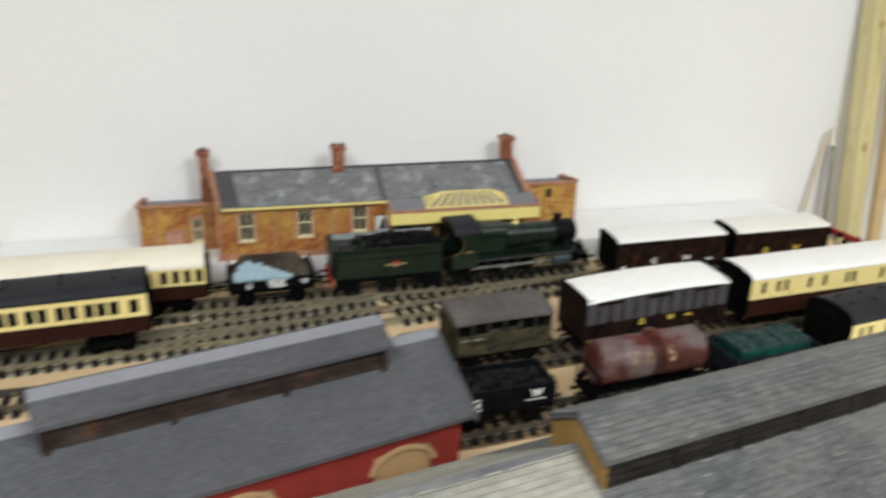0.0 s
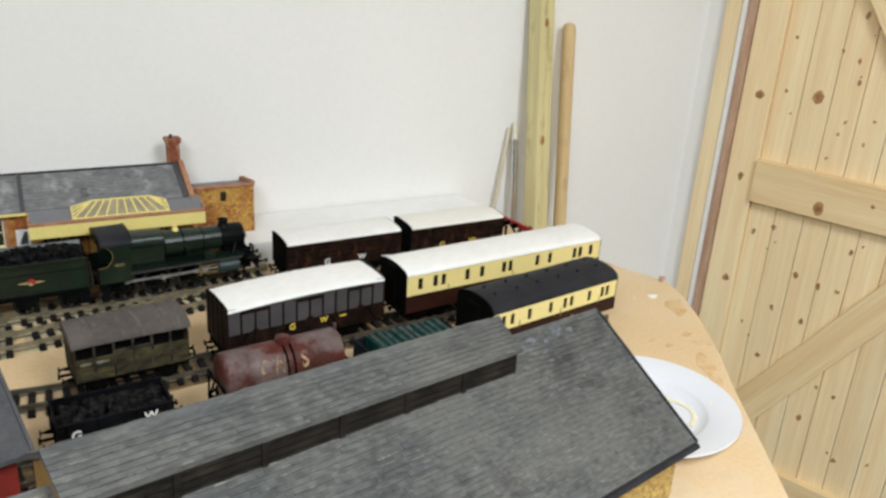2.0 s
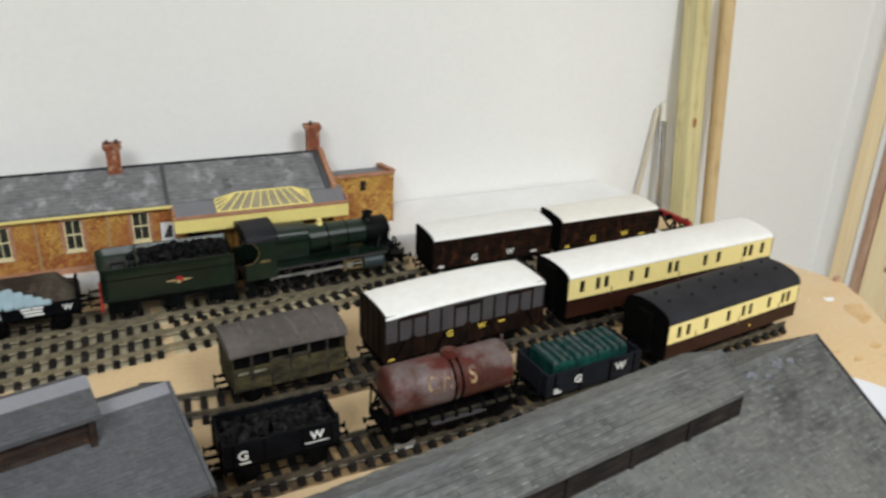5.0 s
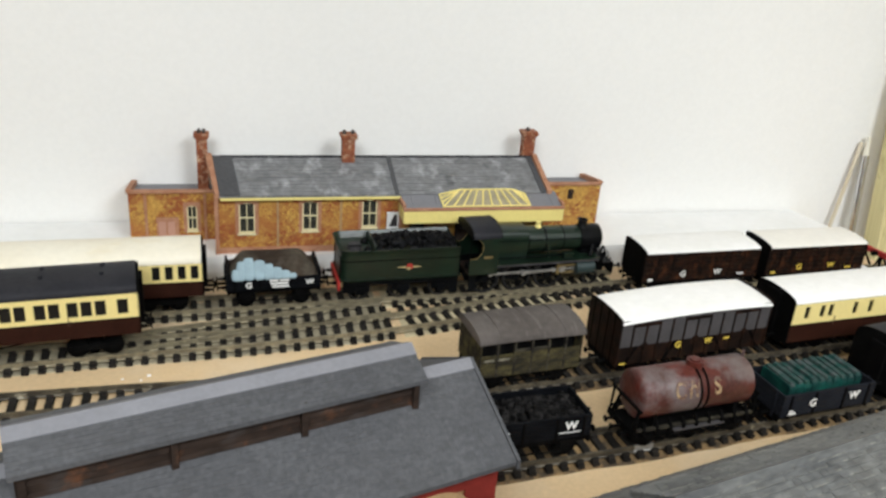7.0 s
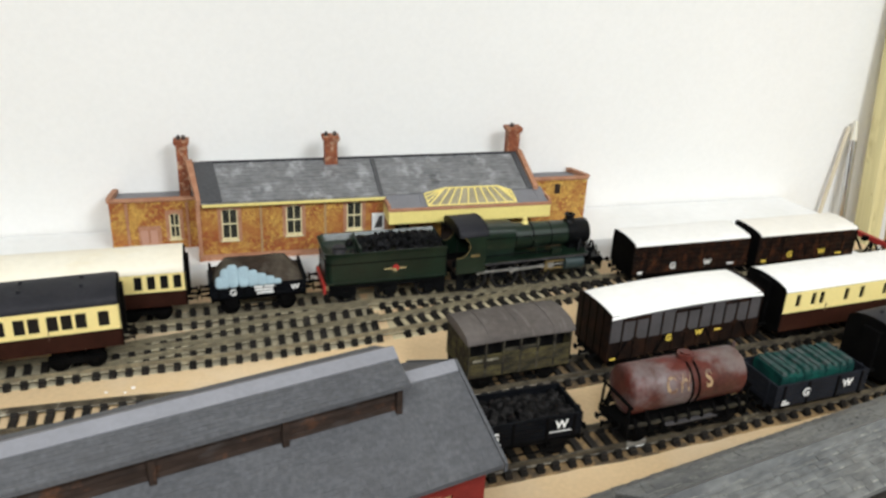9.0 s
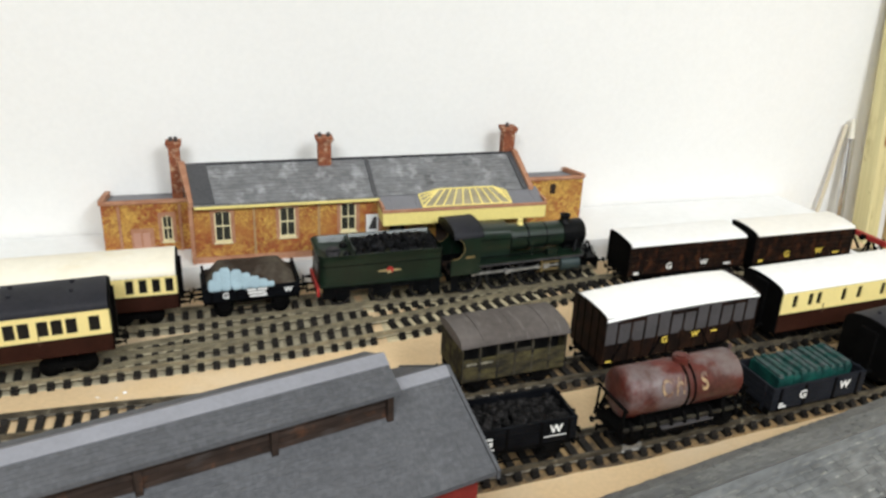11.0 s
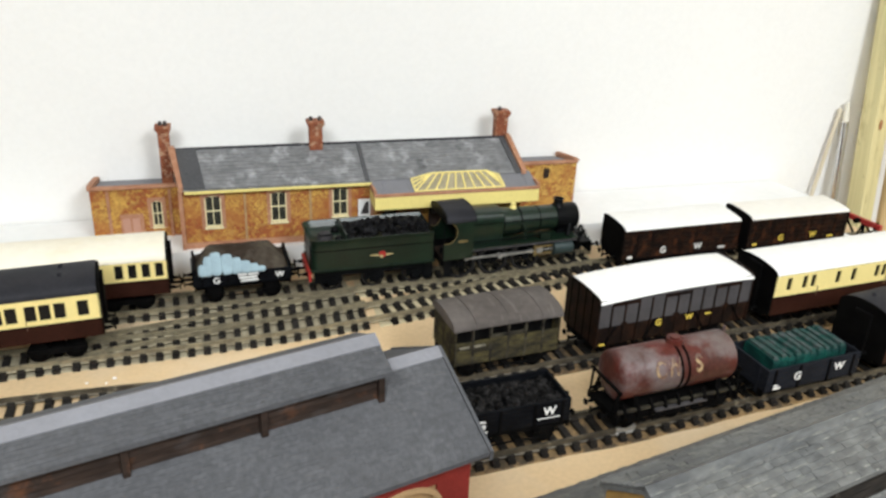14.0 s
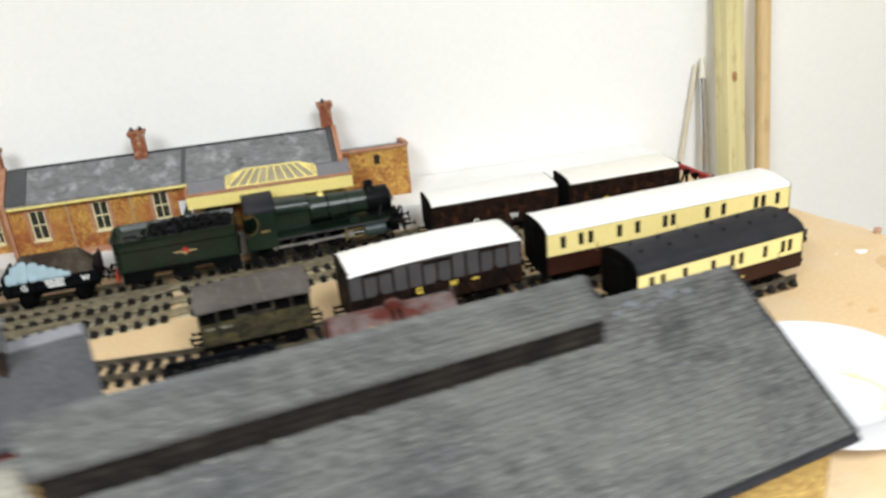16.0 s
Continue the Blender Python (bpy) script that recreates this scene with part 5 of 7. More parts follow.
def tank_wagon():
    L, r, zc = 0.128, 0.0235, 0.0485
    t = thing("tank_wagon", on(T4, 0.1185), "weathered red oxide milk tank wagon with faded lettering", "tank wagon")
    bm = B()
    prof = [(-L / 2, 0.0), (-L / 2, 0.3), (-L / 2 + 0.0008, 0.7), (-L / 2 + 0.0025, 0.92), (-L / 2 + 0.005, 1.0), (L / 2 - 0.005, 1.0), (L / 2 - 0.0025, 0.92), (L / 2 - 0.0008, 0.7), (L / 2, 0.3), (L / 2, 0.0)]
    seg = 32
    rings = [[bm.verts.new((x, r * k * math.sin(2 * math.pi * i / seg), zc + r * k * math.cos(2 * math.pi * i / seg))) for i in range(seg)] for x, k in prof[1:-1]]
    for p, q in zip(rings, rings[1:]):
        for i in range(seg):
            bm.faces.new((p[i], p[(i + 1) % seg], q[(i + 1) % seg], q[i]))
    bm.faces.new(rings[0])
    bm.faces.new(list(reversed(rings[-1])))
    bmesh.ops.recalc_face_normals(bm, faces=bm.faces[:])
    barrel = part("barrel", bm, "tank", t, smooth=True)
    for x in (-0.001, 0.0062):
        bm = B()
        bmesh.ops.create_cone(bm, cap_ends=True, segments=32, radius1=r + 0.0008, radius2=r + 0.0008, depth=0.0022, matrix=Matrix.Translation((x, 0, zc)) @ pose(0, 0, 0, 0, 90, 0))
        part("strap", bm, "black", t, smooth=True)
    bm = B()
    rod(bm, (0.0026, 0, zc + r - 0.002), (0.0026, 0, zc + r + 0.0042), 0.0085, 18, 0.0078)
    rod(bm, (0.0026, 0, zc + r + 0.004), (0.0026, 0, zc + r + 0.0058), 0.005, 14)
    part("filler", bm, "tank", t, smooth=True)
    bm = B()
    rod(bm, (L / 2 - 0.002, 0.004, zc + r - 0.004), (L / 2 - 0.002, 0.004, zc + r + 0.004), 0.0015, 8)
    part("valve", bm, "tank", t)
    for x in (-0.045, 0.045):
        bm = B()
        prism(bm, [(-0.021, 0.020), (0.021, 0.020), (0.019, zc - 0.010), (0.010, zc - 0.0215), (-0.010, zc - 0.0215), (-0.019, zc - 0.010)], x - 0.002, x + 0.002)
        part("saddle", bm, "black", t)
    for s in (-1, 1):
        for y in (-0.017, 0.017):
            bm = B()
            rod(bm, (s * (L / 2 + 0.003), y, 0.020), (s * (L / 2 - 0.006), y * 0.9, zc + 0.004), 0.0014, 8)
            part("stay", bm, "black", t)
        bm = B()
        rod(bm, (s * (L / 2 + 0.0018), -0.0245, 0.0440), (s * (L / 2 + 0.0018), 0.0245, 0.0440), 0.0016, 8)
        for y in (-0.0215, 0.0215):
            rod(bm, (s * (L / 2 + 0.0018), y, 0.0440), (s * (L / 2 + 0.0030), y, 0.0190), 0.0012, 8)
        part("tie_rod", bm, "black", t)
    for word, x in (("C", -0.0240), ("W", -0.0095), ("S", 0.0170)):
        bm = text_mesh(word, 0.0165)
        for v in bm.verts:
            a = v.co.z / r
            off = v.co.y
            v.co.y = -(r + 0.0004 - off) * math.cos(a + 0.42)
            v.co.z = zc + (r + 0.0004) * math.sin(a + 0.42)
            v.co.x = v.co.x * 0.72 + x
        part("lettering", bm, "fadedyellow", t)
    for s in (-1, 1):
        bm = B()
        box(bm, -L * 0.2, L * 0.24, s * 0.0238 - 0.0022, s * 0.0238 + 0.0022, 0.0175, 0.0188)
        part("footboard", bm, "vangrey", t)
        bm = B()
        box(bm, -L / 2 - 0.001, L / 2 + 0.001, s * 0.0215 - 0.0016, s * 0.0215 + 0.0016, 0.0205, 0.0232, 0.0004)
        bearer = part("bearer", bm, "weathered", t)
        for k in range(9):
            bm = B()
            xk = -L / 2 + 0.006 + k * (L - 0.012) / 8
            prism(bm, [(s * 0.0232, 0.0150), (s * 0.0250, 0.0150), (s * 0.0250, 0.0225), (s * 0.0200, 0.0290), (s * 0.0180, 0.0290)], xk - 0.0013, xk + 0.0013)
            part("bracket", bm, "black", bearer)
    underframe(t, L + 0.006, (-0.05, 0.0, 0.05), 0.0172)


tank_wagon()
# ---------------- locomotive and tender ----------------


def loft(rings, caps=True):
    """Joins closed rings of points into a skin."""
    bm = B()
    rs = [[bm.verts.new(p) for p in r] for r in rings]
    n = len(rs[0])
    for p, q in zip(rs, rs[1:]):
        for i in range(n):
            bm.faces.new((p[i], p[(i + 1) % n], q[(i + 1) % n], q[i]))
    if caps:
        bm.faces.new(list(reversed(rs[0])))
        bm.faces.new(rs[-1])
    bmesh.ops.recalc_face_normals(bm, faces=bm.faces[:])
    return bm


def lathe(prof, seg=32):
    """A body of revolution about the x axis from (x, z centre, radius) rings."""
    return loft([[(x, r * math.sin(2 * math.pi * i / seg), zc + r * math.cos(2 * math.pi * i / seg)) for i in range(seg)] for x, zc, r in prof])


def turned(prof, x, y, seg=20):
    """A body of revolution about an upright axis from (z, radius) rings."""
    return loft([[(x + r * math.cos(2 * math.pi * i / seg), y + r * math.sin(2 * math.pi * i / seg), z) for i in range(seg)] for z, r in prof])


def spoked_wheelset(parent, x, r, spokes, name="driving_wheelset"):
    """Two spoked wheels with bright tyres on one axle."""
    bm = B()
    for s in (-1, 1):
        y = s * 0.0165
        rod(bm, (0, y - 0.0016, 0), (0, y + 0.0016, 0), r * 0.24, 14)
        for k in range(spokes):
            a = 2 * math.pi * k / spokes
            rod(bm, (0, y, 0), (r * 0.86 * math.cos(a), y, r * 0.86 * math.sin(a)), r * 0.045, 6)
        for k in range(7):
            a0, a1 = -0.5 + k / 7, -0.5 + (k + 1) / 7
            rod(bm, (r * 0.74 * math.cos(a0), y, r * 0.74 * math.sin(a0)), (r * 0.74 * math.cos(a1), y, r * 0.74 * math.sin(a1)), r * 0.11, 6)
    rod(bm, (0, -0.0165, 0), (0, 0.0165, 0), 0.0022, 10)
    w = part(name, bm, "locoblack", parent)
    w.matrix_basis = pose(x, 0, r)
    for s in (-1, 1):
        n = 28
        y0, y1 = (s * 0.0150, s * 0.0181)
        bm = B()
        rings = []
        for yy, rr in ((y0, r * 1.06), (y0 + s * 0.0008, r), (y1, r), (y1, r * 0.86), (y0, r * 0.86)):
            rings.append([(rr * math.cos(2 * math.pi * i / n), yy, rr * math.sin(2 * math.pi * i / n)) for i in range(n)])
        bm.free()
        bm = loft(rings + [rings[0]], caps=False)
        part("tyre", bm, "tyre", w)
    return w


def tender():
    L, y = 0.147, 0.028
    t = thing("tender", on(T1, -0.105), "green tender piled with coal, red buffer beam and small crest", "tender")

    def outline(o, z):
        r = 0.009 + o * 0.5
        x0, x1, w = -L / 2 - o, L / 2 - 0.003, y + o
        a = [(x0 + r - r * math.sin(math.radians(k)), -w + r - r * math.cos(math.radians(k)), z) for k in range(0, 91, 15)]
        b = [(x0 + r - r * math.cos(math.radians(k)), w - r + r * math.sin(math.radians(k)), z) for k in range(0, 91, 15)]
        return [(x1, -w, z)] + a + b + [(x1, w, z)]

    part("tank", loft([outline(o, z) for o, z in ((0, 0.0318), (0, 0.0580), (0.0004, 0.0610), (0.0012, 0.0645), (0.0024, 0.0675), (0.0034, 0.0692), (0.0036, 0.0699), (0.0027, 0.0699), (0.0014, 0.0680), (0.0, 0.0650), (-0.0010, 0.0625), (-0.0030, 0.0610))]), "green", t, smooth=True)
    part("beading", loft([outline(o, z) for o, z in ((0.0001, 0.0544), (0.0006, 0.0546), (0.0006, 0.0553), (0.0001, 0.0555))], caps=False), "locoblack", t)
    part("filler", turned([(0.0611, 0.0085), (0.0655, 0.0083), (0.0670, 0.0070), (0.0677, 0.0070), (0.0687, 0.0050), (0.0691, 0.002)], -L / 2 + 0.019, -0.004), "dusthighlight", t, "dusty round water filler", smooth=True)
    bm = B()
    rod(bm, (-L / 2 + 0.011, -0.013, 0.0690), (-L / 2 + 0.027, -0.013, 0.0687), 0.0009, 8)
    part("filler_lever", bm, "locoblack", t)
    for yy in (-0.0135, 0.0135):
        part("tank_dome", turned([(0.0611, 0.0048), (0.0642, 0.0046), (0.0660, 0.0034), (0.0668, 0.001)], -L / 2 + 0.034, yy), "locoblack", t, smooth=True)
    bm = B()
    box(bm, -L / 2 + 0.040, -L / 2 + 0.0418, -0.025, 0.025, 0.0611, 0.0725, 0.0004)
    part("coal_plate", bm, "green", t)
    part("coal_load", lumps(B(), -0.030, 0.066, -0.0235, 0.0235, 0.0630, 0.0125, 430, 0.0020, 0.0046, 9), "coal", t, "heap of broken black coal")
    bm = B()
    box(bm, -L / 2 - 0.001, L / 2, -y - 0.001, y + 0.001, 0.0296, 0.0316)
    part("footplate", bm, "green", t)
    ax = (-0.050, 0.0, 0.050)
    for s in (-1, 1):
        yy = s * 0.0235
        bm = B()
        panel(bm, -L / 2 + 0.003, L / 2 - 0.003, 0.0125, 0.0295, yy - 0.001, yy + 0.001, [(a + 0.011, a + 0.039, 0.0125, 0.0215) for a in ax[:2]])
        fr = part("frame", bm, "locoblack", t)
        for k in ax:
            bm = B()
            box(bm, k - 0.0048, k + 0.0048, yy - 0.003, yy + 0.003, 0.0095, 0.0185, 0.0008)
            part("axlebox", bm, "locoblack", fr)
            bm = B()
            for j in range(4):
                box(bm, k - 0.017 + j * 0.0035, k + 0.017 - j * 0.0035, yy + s * 0.0012 - 0.0016, yy + s * 0.0012 + 0.0016, 0.0262 - j * 0.0013, 0.0272 - j * 0.0013)
            part("leaf_spring", bm, "locoblack", fr)
        bm = B()
        rod(bm, (L / 2 - 0.002, s * (y + 0.0005), 0.031), (L / 2 - 0.002, s * (y + 0.0005), 0.066), 0.0007, 6)
        part("handrail", bm, "locoblack", t)
        bm = B()
        box(bm, L / 2 - 0.014, L / 2 - 0.002, s * 0.0265 - 0.002, s * 0.0265 + 0.002, 0.0085, 0.0100)
        box(bm, L / 2 - 0.0135, L / 2 - 0.0025, s * 0.0262 - 0.0004, s * 0.0262 + 0.0004, 0.0100, 0.0296)
        part("step", bm, "locoblack", t)
    for k in ax:
        spoked_wheelset(t, k, 0.0135, 10, "wheelset")
    bm = B()
    box(bm, -L / 2 - 0.004, -L / 2 - 0.001, -y, y, 0.0185, 0.0300, 0.0005)
    part("buffer_beam", bm, "red", t, "bright red buffer beam")
    buffers(t, -L / 2 - 0.004, -1, w=0.036, z=0.0240)
    for s in (-1, 1):
        bm = B()
        rod(bm, (-L / 2 - 0.0006, s * 0.021, 0.032), (-L / 2 - 0.0006, s * 0.021, 0.060), 0.0006, 6)
        part("rear_handrail", bm, "locoblack", t)
    # crest: red disc and cream lion shape on a pale bar
    bm = B()
    prism(bm, [(-0.006, 0.0446), (0.008, 0.0432), (0.022, 0.0446), (0.022, 0.0456), (0.008, 0.0468), (-0.006, 0.0456)], -y - 0.0007, -y - 0.0002, axis="y")
    part("crest_bar", bm, "crestcream", t)
    bm = B()
    bmesh.ops.create_cone(bm, cap_ends=True, segments=16, radius1=0.0042, radius2=0.0042, depth=0.0008, matrix=pose(0.0085, -y - 0.0010, 0.0460, 90, 0, 0))
    part("crest_shield", bm, "red", t)
    bm = B()
    prism(bm, [(0.0052, 0.0420), (0.0088, 0.0416), (0.0100, 0.0442), (0.0074, 0.0460), (0.0050, 0.0448)], -y - 0.0018, -y - 0.0015, axis="y")
    part("crest_figure", bm, "crestcream", t)


tender()


def locomotive():
    t = thing("steam_locomotive", on(T1, 0.0715), "dark green steam locomotive with black smokebox and outside cylinders", "locomotive")
    PL = 0.0425
    # running plate, dropping to the buffer beam in front
    bm = B()
    box(bm, -0.058, 0.0835, -0.0285, 0.0285, PL - 0.0016, PL)
    part("running_plate", bm, "green", t)
    bm = B()
    pts = [(0.0832, PL), (0.0868, PL - 0.0006), (0.0885, PL - 0.003), (0.0888, 0.0345), (0.104, 0.0345), (0.104, 0.0328), (0.0870, 0.0328), (0.0868, PL - 0.0036), (0.0858, PL - 0.0018), (0.0832, PL - 0.0016)]
    prism(bm, pts, -0.0275, 0.0275, axis="y")
    part("front_platform", bm, "locoblack", t)
    for s in (-1, 1):
        # lighter grey paints the highlight along the plate's edge
        bm = B()
        box(bm, -0.058, 0.083, s * 0.0282 - 0.0006, s * 0.0282 + 0.0006, PL - 0.0042, PL - 0.0016)
        part("valance", bm, "dusthighlight", t)
    # tapering square-shouldered firebox
    half = [(-0.0150, PL), (-0.0178, 0.058), (-0.0182, 0.072), (-0.0172, 0.0775), (-0.0145, 0.0812), (-0.009, 0.0830), (0.0, 0.0836)]
    prof = half + [(-a, b) for a, b in reversed(half[:-1])]
    part("firebox", loft([[(x, a * k, PL + (b - PL) * k2) for a, b in prof] for x, k, k2 in ((-0.0575, 1.0, 1.0), (-0.014, 0.955, 0.95))]), "green", t, smooth=True)
    rings = [(-0.0140, 0.0620, 0.0172), (0.0105, 0.0616, 0.0166), (0.0620, 0.0608, 0.0154)]
    part("boiler", lathe(rings), "green", t, smooth=True)
    for x, w in ((-0.0140, 0.002), (0.0100, 0.0022), (0.0360, 0.0012), (0.0605, 0.0016)):
        r, zc = np.interp(x, [p[0] for p in rings], [p[2] for p in rings]), np.interp(x, [p[0] for p in rings], [p[1] for p in rings])
        part("boiler_band", lathe([(x, zc, r + 0.0001), (x + 0.0002, zc, r + 0.0005), (x + w, zc, r + 0.0005), (x + w + 0.0002, zc, r + 0.0001)]), "locoblack", t, smooth=True)
    zs = 0.0606
    part("smokebox", lathe([(0.0618, zs, 0.0162), (0.0620, zs, 0.0167), (0.0898, zs, 0.0167), (0.0908, zs, 0.0160)]), "locoblack", t, smooth=True)
    d = part("smokebox_door", lathe([(0.0908, zs, 0.0142), (0.0920, zs, 0.0132), (0.0938, zs, 0.0095), (0.0946, zs, 0.004), (0.0948, zs, 0.001)]), "locoblack", t, smooth=True)
    bm = B()
    rod(bm, (0.094, 0, zs), (0.0975, 0, zs), 0.0011, 8)
    rod(bm, (0.0970, 0, zs), (0.0970, -0.005, zs - 0.004), 0.0007, 6)
    rod(bm, (0.0966, 0, zs), (0.0966, 0.002, zs - 0.006), 0.0007, 6)
    part("door_handle", bm, "steel", d)
    bm = B()
    prism(bm, [(0.0635, PL), (0.0885, PL), (0.0870, 0.0480), (0.0650, 0.0480)], -0.0115, 0.0115, axis="y")
    part("smokebox_saddle", bm, "locoblack", t)
    part("chimney", turned([(zs + 0.0140, 0.0090), (zs + 0.0166, 0.0072), (zs + 0.0185, 0.0060), (zs + 0.0228, 0.0058), (zs + 0.0232, 0.0070), (zs + 0.0246, 0.0070), (zs + 0.0248, 0.0048), (zs + 0.0205, 0.0044)], 0.0672, 0.0), "locoblack", t, smooth=True)
    part("safety_valve", turned([(0.0770, 0.0048), (0.0790, 0.0042), (0.0815, 0.0032), (0.0838, 0.0030), (0.0848, 0.0035), (0.0850, 0.0022)], 0.0045, 0.0), "straw", t, "pale brass safety valve bonnet", smooth=True)
    for s in (-1, 1):
        bm = B()
        rod(bm, (-0.056, s * 0.0192, 0.0690), (0.0885, s * 0.0166, 0.0655), 0.0005, 6)
        for x in (-0.03, 0.0, 0.03, 0.06):
            rod(bm, (x, s * 0.0155, 0.0678), (x, s * np.interp(x, [-0.056, 0.0885], [0.0192, 0.0166]), np.interp(x, [-0.056, 0.0885], [0.0690, 0.0655])), 0.0007, 6)
        part("handrail", bm, "locoblack", t)
        bm = B()
        for p, q in (((0.008, 0.0168, 0.068), (0.014, 0.0188, 0.058)), ((0.014, 0.0188, 0.058), (0.0160, 0.0192, PL))):
            rod(bm, (p[0], s * p[1], p[2]), (q[0], s * q[1], q[2]), 0.0011, 8)
        part("feed_pipe", bm, "green", t)
        bm = B()
        rod(bm, (0.0780, s * 0.0150, 0.0550), (0.0720, s * 0.0225, PL + 0.001), 0.0026, 10)
        part("steam_pipe", bm, "locoblack", t, smooth=True)
        bm = B()
        box(bm, 0.034, 0.047, s * 0.0215 - 0.004, s * 0.0215 + 0.004, PL, 0.0500, 0.0008)
        part("lubricator_box", bm, "green", t)
        bm = B()
        rod(bm, (-0.055, s * 0.0205, 0.0470), (0.034, s * 0.0215, 0.0470), 0.0007, 6)
        part("reversing_rod", bm, "locoblack", t)
    # cab
    for s in (-1, 1):
        y0, y1 = (-0.0282, -0.0270) if s < 0 else (0.0270, 0.0282)
        bm = B()
        n = 8
        curve = [(-0.0870 + 0.0085 * math.sin(math.pi * i / n) ** 0.8, 0.0520 + 0.027 * i / n) for i in range(n + 1)]
        prism(bm, [(-0.0575, 0.0305), (-0.0575, 0.0800)] + list(reversed(curve)) + [(-0.0880, 0.0520), (-0.0960, 0.0515), (-0.0960, 0.0305)], y0, y1, axis="y")
        side = part("cab_side", bm, "green", t)
        bm = B()
        e = [(-0.0962, 0.0518), (-0.0882, 0.0524)] + curve
        for p, q in zip(e, e[1:]):
            rod(bm, (p[0], s * 0.0284, p[1]), (q[0], s * 0.0284, q[1]), 0.0005, 6)
        part("cab_beading", bm, "brass", side, "dull brass beading round the cab opening")
        bm = B()
        rod(bm, (-0.0955, s * 0.0284, 0.0305), (-0.0955, s * 0.0284, 0.0750), 0.0006, 6)
        part("cab_handrail", bm, "locoblack", side)
        bm = B()
        box(bm, -0.0770, -0.0655, s * 0.0286 - 0.0003, s * 0.0286 + 0.0003, 0.0520, 0.0552, 0.0002)
        part("number_plate", bm, "brass", side, "small dull brass plate")
        bm = B()
        box(bm, -0.0945, -0.0840, s * 0.0268 - 0.002, s * 0.0268 + 0.002, 0.0085, 0.0100)
        box(bm, -0.0940, -0.0845, s * 0.0262 - 0.0004, s * 0.0262 + 0.0004, 0.0100, 0.0304)
        part("cab_step", bm, "locoblack", t)
    bm = B()
    bmesh.ops.create_cone(bm, cap_ends=True, segments=20, radius1=0.0050, radius2=0.0050, depth=0.0006, matrix=pose(-0.0575 + 0.0003, -0.0205, 0.0735, 0, 90, 0))
    bmesh.ops.create_cone(bm, cap_ends=True, segments=20, radius1=0.0050, radius2=0.0050, depth=0.0006, matrix=pose(-0.0575 + 0.0003, 0.0205, 0.0735, 0, 90, 0))
    part("cab_window", bm, "glass", t)
    bm = B()
    prism(bm, [(-0.0270, PL), (0.0270, PL), (0.0270, 0.0800), (0.018, 0.0868), (0, 0.0892), (-0.018, 0.0868), (-0.0270, 0.0800)], -0.0590, -0.0576)
    part("cab_front", bm, "green", t)
    bm = B()
    box(bm, -0.0960, -0.0592, -0.0269, 0.0269, 0.0305, 0.0330)
    part("cab_floor", bm, "brownwood", t)
    bm = B()
    box(bm, -0.0660, -0.0592, -0.014, 0.014, 0.0331, 0.0700, 0.003)
    part("backhead", bm, "locoblack", t, smooth=True)
    bm = B()
    for y, z in ((-0.006, 0.060), (0.005, 0.062), (0.0, 0.052), (-0.009, 0.050)):
        rod(bm, (-0.0690, y, z), (-0.0660, y, z), 0.0016, 8)
    rod(bm, (-0.0685, -0.004, 0.066), (-0.0685, 0.008, 0.068), 0.0008, 6)
    part("gauges", bm, "brass", t)
    part("cab_roof", roof_shell(-0.0930, -0.0560, 0.0590, 0.0795, 0.0915, power=0.8), "roofblack", t, smooth=True)
    for x in (-0.0928, -0.0562):
        part("roof_rib", roof_shell(x - 0.0005, x + 0.0007, 0.0596, 0.0795, 0.0919, power=0.8), "locoblack", t)
    # frames, wheels and rods
    for yy in (-0.0115, 0.0115):
        bm = B()
        panel(bm, -0.094, 0.100, 0.016, PL - 0.0017, yy - 0.001, yy + 0.001, [(-0.058, -0.040, 0.026, 0.036), (-0.012, 0.006, 0.026, 0.036), (0.030, 0.046, 0.024, 0.036)])
        part("frame", bm, "locoblack", t)
    ax = (-0.0690, -0.0255, 0.0180)
    for x in ax:
        spoked_wheelset(t, x, 0.0190, 16)
    spoked_wheelset(t, 0.0800, 0.0110, 9, "pony_wheelset")
    for s in (-1, 1):
        y = s * 0.0205
        dz = 0.0070
        bm = B()
        for a, b in zip(ax, ax[1:]):
            prism(bm, [(a + 0.006, 0.0190 + dz - 0.0014), (b + 0.006, 0.0190 + dz - 0.0014), (b + 0.006, 0.0190 + dz + 0.0014), (a + 0.006, 0.0190 + dz + 0.0014)], y - 0.0008, y + 0.0008, axis="y")
        for a in ax:
            rod(bm, (a + 0.006, y - 0.0016, 0.0190 + dz), (a + 0.006, y + 0.0016, 0.0190 + dz), 0.0027, 14)
        part("coupling_rod", bm, "steel", t)
        bm = B()
        yo = y + s * 0.0032
        prism(bm, [(-0.0195, 0.0245), (0.0335, 0.0268), (0.0335, 0.0290), (-0.0195, 0.0276)], yo - 0.0008, yo + 0.0008, axis="y")
        rod(bm, (-0.0195, yo - 0.0014, 0.0260), (-0.0195, yo + 0.0014, 0.0260), 0.0032, 14)
        part("connecting_rod", bm, "steel", t)
        bm = B()
        box(bm, 0.0300, 0.0375, yo - 0.0026, yo + 0.0026, 0.0248, 0.0310, 0.0006)
        rod(bm, (0.036, yo, 0.0280), (0.056, yo, 0.0280), 0.0009, 8)
        part("crosshead", bm, "steel", t)
        bm = B()
        for z in (0.0232, 0.0326):
            box(bm, 0.0275, 0.0545, yo - 0.0012, yo + 0.0012, z - 0.0008, z + 0.0008)
        box(bm, 0.0265, 0.0285, yo - 0.0018, yo + 0.0018, 0.0205, PL - 0.0042)
        part("slide_bar", bm, "brass", t)
        yc = s * 0.0225
